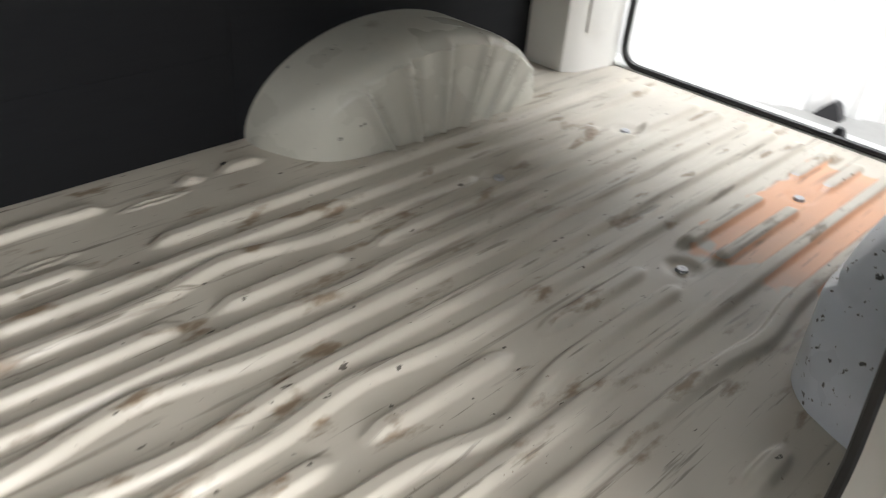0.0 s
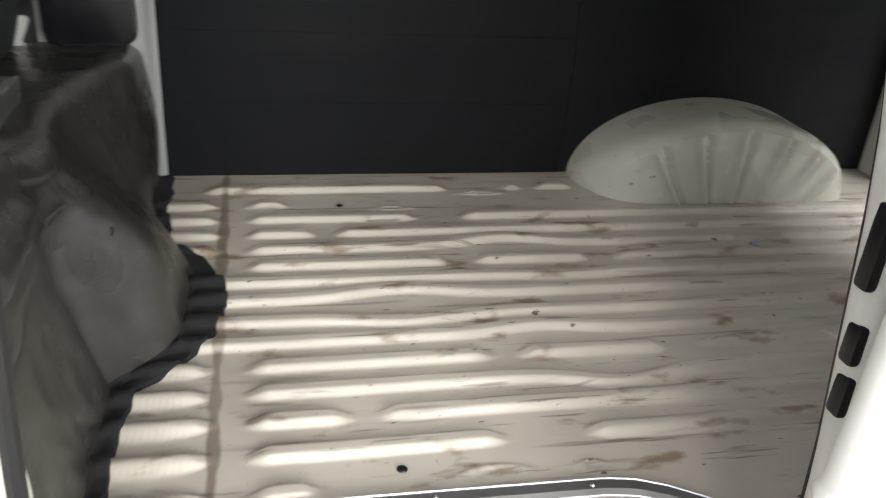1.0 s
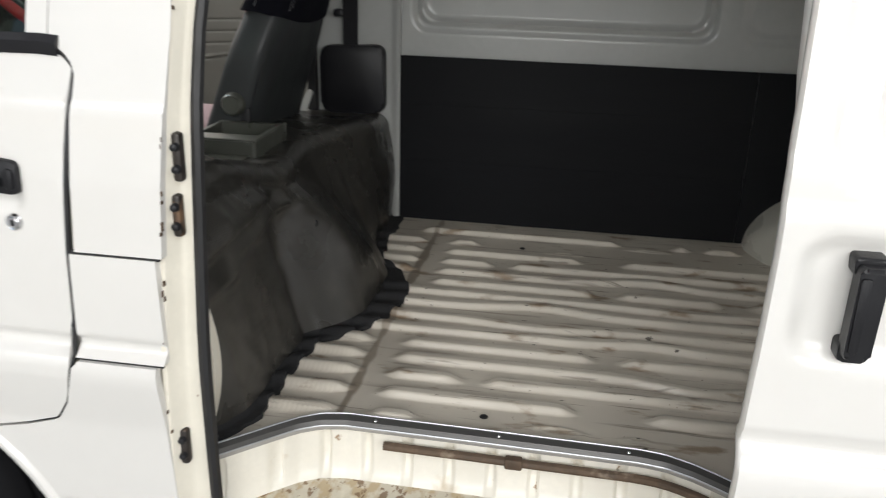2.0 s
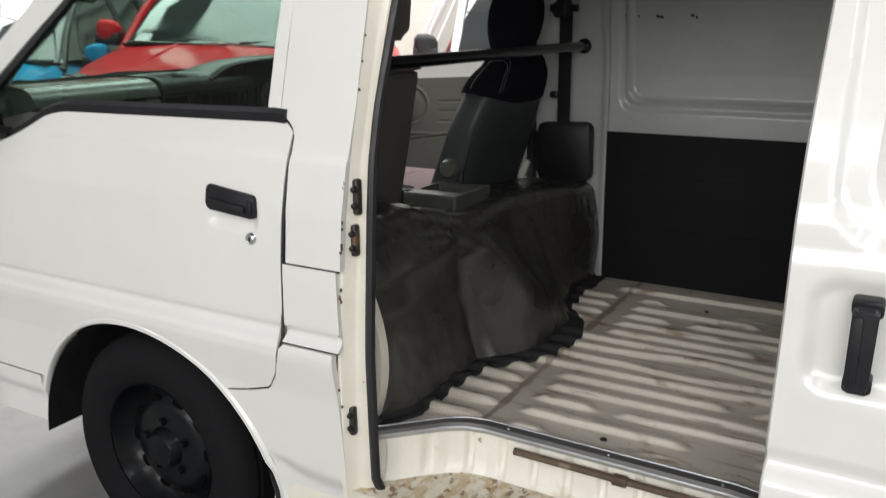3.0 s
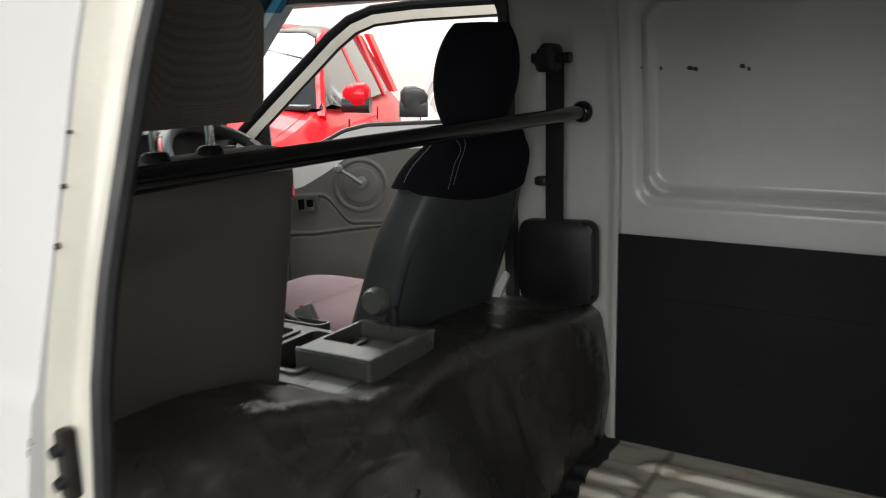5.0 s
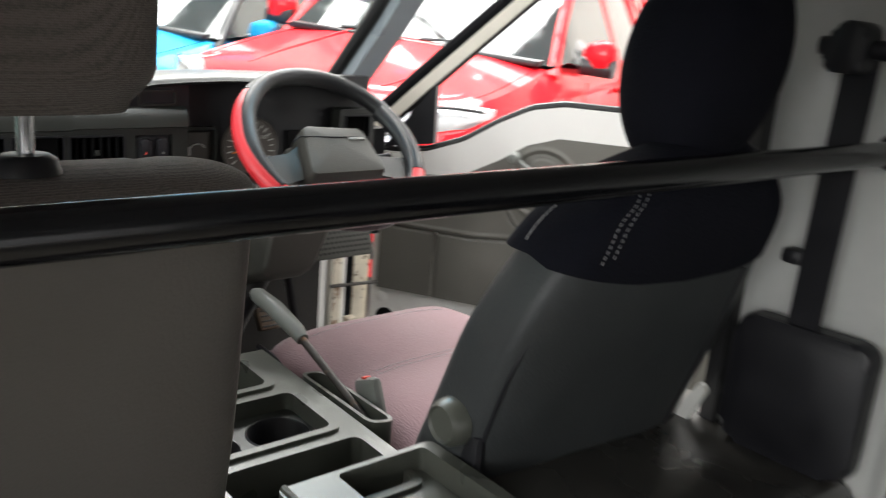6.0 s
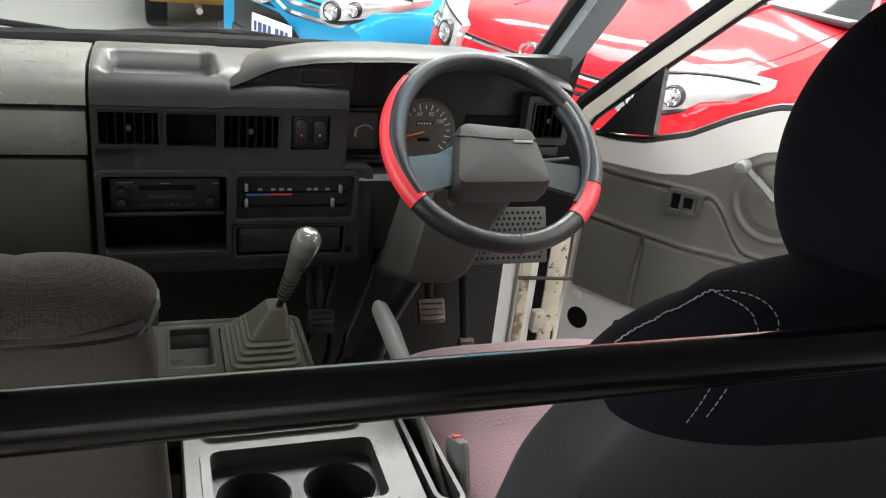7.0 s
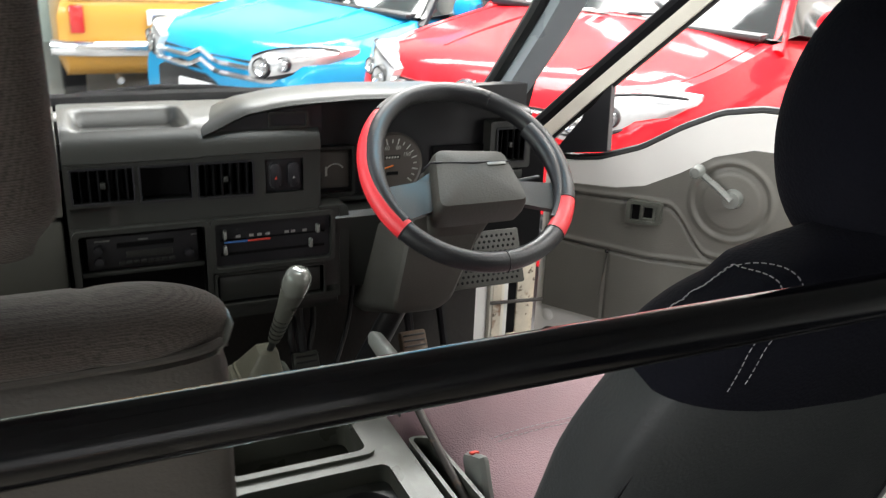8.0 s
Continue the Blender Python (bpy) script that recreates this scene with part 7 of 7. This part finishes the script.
def parked_car(label, m, paint, roof, L, half, H, hood0, hood1, belt, cowl, mirror_mat, chevrons=False, round_nose=0.35, mesh_mid=True, pillars=None):
    """A car in its own axes: x across, y back from the nose, z up; nose profile, cabin, lamps, grille, mirrors, wheels."""
    c = thing("parked_car", label, "car", m=m, group="parked cars")

    def top(y):
        return lerp([(0.0, hood0 - 0.16), (0.06, hood0 - 0.05), (0.16, hood0), (cowl, hood1), (cowl + 0.5, belt), (L - 0.3, belt + 0.02), (L, belt - 0.15)], y)

    def width(y):
        q = max(0.0, 1 - y / 0.75)
        r = max(0.0, 1 - (L - y) / 0.6)
        return half * math.sqrt(max(0.05, 1 - 0.42 * q ** 2.2 - 0.25 * r ** 2))

    rings = []
    ys = [0.0, 0.02, 0.06, 0.12, 0.2, 0.32, 0.46, 0.62, 0.8, 1.0, 1.2, 1.4, 1.7, 2.1, 2.6, 3.1, 3.6, L - 0.25, L - 0.08, L]
    for y in ys:
        w, t = width(y), top(y)
        lo = 0.22 + 0.05 * max(0, 1 - y / 0.2)
        sh = t - 0.10 - 0.05 * smooth(0.0, 0.5, y)
        side = [(w * 0.90, lo), (w * 0.97, lo + 0.12), (w, lo + 0.30), (w * 0.995, (lo + 0.3 + sh) / 2), (w * 0.985, sh), (w * 0.95, sh + 0.045), (w * 0.86, t - 0.02), (w * 0.70, t - 0.004), (w * 0.55, t + 0.012), (w * 0.3, t + 0.024), (0.0, t + 0.028)]
        rings.append([(x, y - (0.30 * round_nose * (1 - (x / max(w, 0.01)) ** 2)) * max(0, 1 - y / 0.6), z) for x, z in side] + [(-x, y - (0.30 * round_nose * (1 - (x / max(w, 0.01)) ** 2)) * max(0, 1 - y / 0.6), z) for x, z in reversed(side[:-1])])
    body = part("body", loft(rings), paint, c, angle=35)
    # bonnet shut lines
    for s in (-1, 1):
        part("bonnet_gap", tube([(s * width(y) * 0.80, y - 0.02, top(y) - 0.0165) for y in span(0.28, cowl - 0.12, 12)], 0.0028, 5), DARK, body)
        part("bonnet_crease", tube([(s * width(y) * 0.42, y - 0.05, top(y) + 0.012) for y in span(0.22, cowl - 0.05, 12)], 0.012, 6), paint, body)
    # cabin
    r0 = cowl - 0.10
    st = [(r0, hood1 - 0.01, 0.90, hood1 + 0.0, 0.86), (r0 + 0.25, hood1, 0.90, hood1 + (H - hood1) * 0.42, 0.80), (r0 + 0.55, belt, 0.92, hood1 + (H - hood1) * 0.86, 0.71), (r0 + 0.75, belt, 0.92, H - 0.035, 0.68), (r0 + 1.2, belt, 0.93, H - 0.01, 0.67),
          (L - 0.9, belt, 0.92, H - 0.03, 0.65), (L - 0.45, belt, 0.90, H - 0.12, 0.62), (L - 0.15, belt, 0.86, belt + 0.1, 0.70)]
    rings = [[(-half * a, y, z0), (-half * b, y, z1 - 0.03), (-half * b * 0.9, y, z1), (0, y, z1 + 0.02), (half * b * 0.9, y, z1), (half * b, y, z1 - 0.03), (half * a, y, z0)] for y, z0, a, z1, b in st]
    part("cabin_glass", loft(rings), CARGLASS, c, "dark glossy windows", angle=25)
    roofr = [[(half * b * q, y, z1 + 0.022 - 0.055 * abs(q) ** 3) for q in span(-1.03, 1.03, 10)] + [(half * b * q, y, z1 - 0.03 - 0.04 * abs(q) ** 3) for q in span(1.0, -1.0, 10)] for y, z0, a, z1, b in st[3:7]]
    part("roof", loft(roofr), roof, c)
    for s in (-1, 1):
        part("front_pillar", tube([(s * half * (a * 0.2 + b * 0.8 + 0.02 * (i == 0)), y, z1 - 0.02 - 0.05 * (i == 0)) for i, (y, z0, a, z1, b) in enumerate(st[:4])], [0.034, 0.028, 0.028, 0.028], 8), pillars or paint, c)
        for y, w0 in ((r0 + 1.35, 0.05), (L - 1.15, 0.05), (L - 0.55, 0.11)):
            part("side_pillar", loft([[(s * (half * (0.93 - 0.26 * t) + 0.012), y + dy, belt - 0.02 + (H - belt - 0.03) * t) for dy in (-w0, w0)] + [(s * (half * (0.93 - 0.26 * t) - 0.03), y + dy, belt - 0.02 + (H - belt - 0.03) * t) for dy in (w0, -w0)] for t in (0, 0.5, 1)]), pillars or paint, c)
        # door mirror
        mm = part("door_mirror", loft([superellipse((s * (half - 0.01 + 0.17 * t), cowl + 0.12, belt + 0.10), (0, 1, 0), (0, 0, 1), 0.07 * k, 0.085 * k, 0.6, 16) for t, k in ((0.0, 0.35), (0.15, 0.75), (0.5, 1.0), (0.85, 0.95), (1.0, 0.6))]), mirror_mat, c)
        part("mirror_foot", loft([superellipse((s * (half - 0.01 + 0.175 * t), cowl + 0.12, belt + 0.045), (0, 1, 0), (0, 0, 1), 0.062, 0.05, 0.6, 14) for t in (0.0, 0.5, 1.0)]), MESHBLACK, mm)
        part("door_gap", tube([(s * (half * 1.0 + 0.001), cowl + 0.25, z) for z in span(0.35, belt - 0.06, 6)], 0.005, 5), DARK, body)
        part("door_gap", tube([(s * (half * 1.0 + 0.001), cowl + 1.35, z) for z in span(0.35, belt - 0.06, 6)], 0.005, 5), DARK, body)
        part("handle", box(-0.11, 0.11, -0.014, 0.014, -0.016, 0.016, 0.01, m=pose(s * (half + 0.012), cowl + 1.12, belt - 0.16, 0, 0, 90)), paint, c)
        # swept headlamp, set along the nose's curve
        lamp = []
        for i in range(15):
            t = i / 14
            x = half * (0.46 + 0.42 * t)
            y = 0.02 + 0.36 * (0.42 / 0.49 * t) ** 2.2
            zc = hood0 - 0.132 + 0.095 * t ** 1.3
            hh = 0.088 * math.sin(math.pi * (0.22 + 0.74 * t)) ** 0.75
            lamp.append([Vector((s * x, y - 0.030 * (1 - abs(q) ** 2) - 0.045 - 0.05 * (1 - t), zc + hh * q)) for q in span(-1, 1, 8)] + [Vector((s * x, y + 0.10, zc + hh * q)) for q in span(1, -1, 8)])
        hl = part("headlamp", loft(lamp), HEADLAMP, c, "clear swept headlamp")
        # bowls and dark bezel behind the clear cover
        for t, r in ((0.24, 0.052), (0.52, 0.040)):
            i = round(14 * t)
            q = lamp[i][4] + Vector((0, -0.004, 0.004))
            mb = pose(*q, 90, 0, 14 * s)
            part("lamp_bezel", lathe([(r * 0.80, 0.004), (r * 0.9, 0.008), (r, 0.004), (r * 1.08, -0.02)], mb, 24, close=False), MESHBLACK, hl)
            part("lamp_bowl", lathe([(0.0, 0.006), (r * 0.3, 0.004), (r * 0.36, -0.006), (r * 0.6, -0.002), (r * 0.82, 0.005)], mb, 24, close=False), CHROME, hl)
        part("lamp_bezel", tube([lamp[i][1] + Vector((0, -0.004, 0.008)) for i in range(1, 10)], [0.004 + 0.008 * math.sin(math.pi * (i - 1) / 8) for i in range(1, 10)], 6), MESHBLACK, hl)
        part("lamp_brow", tube([ring[8] + Vector((0, -0.002, 0.004)) for ring in lamp], 0.006, 6), MESHBLACK, hl)
        part("fog_recess", loft([superellipse((s * half * 0.74, 0.06 + d, 0.42), (1, 0, 0), (0, 0, 1), 0.13, 0.07, 0.7, 18) for d in (-0.04, 0.1)]), MESHBLACK, c)
    # grille, bumper intake, badge, plate
    nose = lambda x: -0.30 * round_nose * (1 - (x / (half * 0.76)) ** 2)
    def strip(name, x0, z0, z1, mat, proud, label=""):
        rg = []
        for x in span(-x0, x0, 16):
            y = nose(x) + 0.03
            rg.append([(x, y - proud, z0), (x, y - proud, z1), (x, y + 0.10, z1), (x, y + 0.10, z0)])
        return part(name, loft(rg), mat, c, label)
    g = strip("grille", half * 0.46, hood0 - (0.30 if mesh_mid else 0.20), hood0 - 0.10, MESHBLACK, 0.012, "black grille")
    strip("intake", half * 0.62, 0.36, 0.52, MESHBLACK, 0.015, "black lower intake")
    if mesh_mid:
        for k in range(3):
            rg = [[(x, nose(x) + 0.012, hood0 - 0.19 + 0.032 * k), (x, nose(x) + 0.004, hood0 - 0.182 + 0.032 * k), (x, nose(x) + 0.012, hood0 - 0.174 + 0.032 * k)] for x in span(-half * 0.45, half * 0.45, 12)]
            part("grille_bar", loft(rg), CHROME if k == 2 else MESHBLACK, g)
        bm = None
        for i in range(18):
            for k in range(3):
                x = -half * 0.60 + half * 1.2 * i / 17
                bm = tube([(x, nose(x) + 0.012, 0.385 + 0.05 * k), (x + 0.03, nose(x + 0.03) + 0.012, 0.41 + 0.05 * k), (x + 0.06, nose(x + 0.06) + 0.012, 0.385 + 0.05 * k)], 0.006, 5, bm=bm)
        part("intake_mesh", bm, MESHBLACK, g, kind="stuff")
        part("badge", tube([(0.062 * math.cos(a), nose(0) + 0.004, hood0 - 0.085 + 0.042 * math.sin(a)) for a in span(0, 2 * math.pi, 24)], 0.007, 6), CHROME, c, "oval chrome badge")
        part("badge", tube([(0.028 * math.cos(a), nose(0) + 0.002, hood0 - 0.085 + 0.038 * math.sin(a)) for a in span(0, 2 * math.pi, 20)], 0.005, 6), CHROME, c)
    if chevrons:
        strip("bumper_intake", half * 0.60, 0.525, 0.70, MESHBLACK, 0.008, "black bumper intake round the plate")
        for k in range(2):
            for s in (-1, 1):
                z = hood0 - 0.13 - 0.055 * k
                rg = []
                for i in range(9):
                    x = s * (half * 0.52) * i / 8
                    zz = z + 0.05 * max(0.0, 1 - i / 2.2) - 0.006 * i / 8
                    rg.append([(x, nose(x) - 0.004, zz - 0.014), (x, nose(x) - 0.016, zz), (x, nose(x) - 0.004, zz + 0.014), (x, nose(x) + 0.03, zz)])
                part("chrome_bar", loft(rg), CHROME, c, "chrome grille bar")
    zp = 0.60 if chevrons else 0.50
    pl = part("number_plate", box(-0.185, 0.185, nose(0) - 0.02, nose(0) - 0.008, zp - 0.062, zp + 0.062, 0.006), PLATE, c, "white number plate")
    for k, (a, w0) in enumerate(((-0.145, 0.025), (-0.10, 0.035), (-0.055, 0.035), (-0.01, 0.03), (0.06, 0.035), (0.105, 0.035), (0.147, 0.025))):
        part("plate_mark", box(a - w0 / 2, a + w0 / 2, nose(0) - 0.0225, nose(0) - 0.0195, zp - 0.035, zp + 0.022, 0.002), PLATEINK, pl)
    # wheels
    for s in (-1, 1):
        for y in (0.86, L - 0.85):
            mw = pose(s * (half - 0.02), y, 0.335, 0, 90 * s, 0)
            w = part("wheel", lathe([(0.0, 0.0), (0.05, 0.004), (0.06, -0.01), (0.19, -0.015), (0.215, 0.0), (0.225, -0.02)], mw, 32, close=False), ALLOY, c, "silver alloy wheel")
            part("tyre", lathe([(0.215, 0.0), (0.24, 0.012), (0.30, 0.01), (0.33, -0.02), (0.335, -0.10), (0.33, -0.18), (0.28, -0.20)], mw, 40, close=False), TYRE, w)
            # black ring stands in for the shade inside the wheel arch
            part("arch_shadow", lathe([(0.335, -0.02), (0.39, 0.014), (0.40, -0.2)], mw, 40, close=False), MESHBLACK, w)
            for k in range(5):
                a = 2 * math.pi * k / 5
                part("spoke_gap", lathe([(0.0, 0.0), (0.045, 0.0)], mw @ pose(0.135 * math.cos(a), 0.135 * math.sin(a), -0.005), 10), DARK, w)
    # wipers
    part("wiper", tube([(-half * 0.5, cowl - 0.10, hood1 + 0.02), (0.0, cowl - 0.02, hood1 + 0.045), (half * 0.2, cowl + 0.0, hood1 + 0.05)], 0.011, 6), MESHBLACK, c)
    part("wiper", tube([(half * 0.05, cowl - 0.10, hood1 + 0.02), (half * 0.45, cowl - 0.03, hood1 + 0.04), (half * 0.7, cowl - 0.02, hood1 + 0.04)], 0.011, 6), MESHBLACK, c)
    part("cowl_trim", box(-half * 0.82, half * 0.82, cowl - 0.17, cowl - 0.05, hood1 - 0.02, hood1 + 0.012, 0.01), MESHBLACK, c)
    return c


RED_PAINT = car_paint("bright_red_car_paint", (0.60, 0.008, 0.016), 0.0)
BLUE_PAINT = car_paint("bright_blue_car_paint", (0.012, 0.26, 0.50), 0.05)
GOLD_PAINT = car_paint("old_gold_car_paint", (0.52, 0.27, 0.055), 0.3)
WHITE_PAINT = car_paint("clean_white_car_paint", (0.80, 0.80, 0.79), 0.0)
red = parked_car("bright red off-roader with clear swept headlamps, parked facing out", pose(-2.87, 2.185, 0, 0, 0, 26.8), RED_PAINT, RED_PAINT, 4.5, 0.92, 1.69, 1.05, 1.19, 1.15, 1.245, RED_PAINT)
parked_car("bright blue hatchback with a white roof and chrome grille bars", pose(-4.66, 1.40, 0, 0, 0, 29), BLUE_PAINT, WHITE_PAINT, 4.1, 0.86, 1.52, 0.92, 1.04, 0.98, 1.0, BLUE_PAINT, chevrons=True, mesh_mid=False, pillars=MESHBLACK)
parked_car("white car with black door mirrors, parked in the row", pose(-0.64, 3.42, 0, 0, 0, 35), WHITE_PAINT, WHITE_PAINT, 4.7, 0.92, 1.74, 1.06, 1.20, 1.14, 1.2, MESHBLACK)

# sale writing on the red car's windscreen and bonnet, a blue lamp on its roof
def bonnet_note():
    for x, w0 in ((-0.22, 0.05), (-0.14, 0.04), (-0.06, 0.05)):
        part("sale_mark", box(x - w0 / 2, x + w0 / 2, 1.0, 1.10, 1.213, 1.216, 0.001), MARK, red, "pale sale writing")
    part("roof_lamp", lathe([(0.0, 0.07), (0.04, 0.06), (0.06, 0.03), (0.065, 0.0)], pose(-0.45, 1.95, 1.70), 18), material("blue_plastic_dome", (0.05, 0.16, 0.6), 0.15, coat=0.6), red, "blue dome on the roof")


bonnet_note()


def gold_car():
    """Rear of an older gold saloon with chrome bumper, tail lamps and plate."""
    m = pose(-6.45, 1.40, 0, 0, 0, 90)
    c = thing("parked_saloon", "old gold saloon seen from behind with chrome bumper", "car", m=m, group="parked cars")
    rings = []
    for y, w, t, lo in ((0.0, 0.74, 0.86, 0.45), (0.03, 0.79, 0.91, 0.40), (0.12, 0.81, 0.94, 0.32), (0.7, 0.83, 0.96, 0.28), (1.5, 0.83, 0.95, 0.26), (2.6, 0.83, 0.92, 0.26), (3.3, 0.78, 0.85, 0.3)):
        rings.append([(w * a, y, lo + (t - lo) * b) for a, b in ((-0.93, 0), (-1, 0.25), (-1, 0.7), (-0.95, 0.93), (-0.85, 1), (0.85, 1), (0.95, 0.93), (1, 0.7), (1, 0.25), (0.93, 0))])
    part("body", loft(rings), GOLD_PAINT, c)
    rings = [[(-0.74 * a, y, 0.93), (-0.56 * b, y, z), (0.56 * b, y, z), (0.74 * a, y, 0.93)] for y, a, b, z in ((0.65, 1, 1.0, 0.95), (1.15, 1, 1.02, 1.33), (2.0, 1, 1.02, 1.36), (2.6, 1, 1.0, 0.98))]
    part("cabin_glass", loft(rings), CARGLASS, c)
    part("roof", box(-0.57, 0.57, 1.12, 2.05, 1.335, 1.375, 0.02), GOLD_PAINT, c)
    part("rear_bumper", loft([superellipse((x, -0.07 + 0.10 * (abs(x) / 0.85) ** 6, 0.54), (0, 1, 0), (0, 0, 1), 0.045, 0.055, 0.6, 14) for x in span(-0.85, 0.85, 20)]), CHROME, c, "chrome rear bumper")
    for s in (-1, 1):
        part("tail_lamp", box(s * 0.66 - 0.05, s * 0.66 + 0.05, -0.025, 0.03, 0.64, 0.84, 0.015), TAIL, c, "red tail lamp")
        mw = pose(s * 0.78, 0.75, 0.31, 0, 90 * s, 0)
        w = part("wheel", lathe([(0.0, 0.0), (0.10, 0.006), (0.19, -0.01), (0.20, 0.0)], mw, 28, close=False), ALLOY, c)
        part("tyre", lathe([(0.19, 0.0), (0.22, 0.012), (0.29, 0.0), (0.31, -0.03), (0.31, -0.16)], mw, 32, close=False), TYRE, w)
    pl = part("number_plate", box(-0.18, 0.18, -0.03, -0.015, 0.70, 0.81, 0.004), PLATE, c, "white number plate")
    for k in range(6):
        part("plate_mark", box(-0.145 + 0.052 * k, -0.11 + 0.052 * k, -0.034, -0.029, 0.725, 0.775, 0.001), PLATEINK, pl)
    part("boot_gap", tube([(x, -0.006, 0.87) for x in span(-0.7, 0.7, 8)], 0.004, 5), DARK, c)
    part("exhaust", tube([(-0.4, -0.05, 0.30), (-0.4, 0.3, 0.30)], 0.025, 10), STEEL, c)


gold_car()


def hall_things():
    one = Matrix.Identity(4)
    red_cloth = material("red_banner_cloth", (0.62, 0.025, 0.03), 0.8, vary=0.1, scale=3, fine=60)
    blue_cloth = material("blue_banner_cloth", (0.05, 0.34, 0.62), 0.8, vary=0.1, scale=3, fine=60)
    white_cloth = material("white_banner_cloth", (0.75, 0.77, 0.76), 0.8, vary=0.06, scale=3, fine=60)
    def banner(mat, x, y0, y1, z0, z1, label):
        b = thing("banner", label, "banner", base=(x, (y0 + y1) / 2, z0), m=one, group="wall banners")
        rings = []
        for y in span(y0, y1, 18):
            w = 0.03 * math.sin(y * 9.0) + 0.02 * math.sin(y * 23)
            rings.append([(x + w * (1 - t), y, z0 + (z1 - z0) * t + 0.04 * (1 - t) * math.sin(y * 4)) for t in span(0, 1, 8)] + [(x + w * (1 - t) - 0.01, y, z0 + (z1 - z0) * t + 0.04 * (1 - t) * math.sin(y * 4)) for t in span(1, 0, 8)])
        part("cloth", loft(rings), mat, b)
        for y in (y0 + 0.05, y1 - 0.05):
            part("hook", tube([(-10.0, y, z1 + 0.01), (x + 0.01, y, z1 + 0.01)], 0.012, 6), STEEL, b)
        part("rope", tube([(x, y0 - 0.2, z1 + 0.01), (x, y1 + 0.2, z1 + 0.01)], 0.008, 6), MARK, b)
        return b
    b = banner(red_cloth, -9.93, 6.37, 7.83, 1.64, 3.4, "red banner with a pale letter hung on the wall")
    part("letter", box(-9.87, -9.855, 6.55, 6.66, 2.40, 2.80, 0), MARK, b)
    banner(blue_cloth, -9.93, 4.3, 5.2, 1.70, 3.4, "blue banner hung on the hall wall")
    banner(white_cloth, -9.3, 7.75, 7.9, 2.2, 2.9, "white banner hung in the hall corner")
    p = thing("down_pipe", "white plastic down pipe on the hall wall", "pipe", base=(-9.9, 5.8, 0), m=one)
    part("pipe", tube([(-9.90, 5.78, 1.62), (-9.90, 5.78, 4.9)], 0.07, 12), MARK, p)
    part("lower_pipe", tube([(-9.93, 5.90, 0.0), (-9.93, 5.90, 1.66)], 0.025, 10), DARK, p)
    part("bracket", box(-9.98, -9.84, 5.70, 5.98, 1.62, 1.67, 0.01), DARK, p)
    w = thing("rubber_wedge", "small black rubber wedge lying by the white cladding", "wedge", base=(4.95, 1.48, 0), m=one)
    part("wedge", slab(rounded([(1.40, 0.0), (1.56, 0.0), (1.52, 0.05), (1.47, 0.10), (1.44, 0.08)], 0.012), lambda a, b, d: (4.95 + d, a, b), -0.04, 0.04, 0.008), BLACK, w)
    k = thing("wall_beam", "cream steel beam along the hall wall", "beam", base=(-1, 7.9, 2.4), m=one, kind="structure")
    part("beam", box(-10, 8.8, 7.88, 8.0, 2.42, 2.56, 0.01), MARK, k)
    part("beam", box(-10, 8.8, 7.90, 8.0, 2.66, 2.74, 0.01), MARK, k)


hall_things()
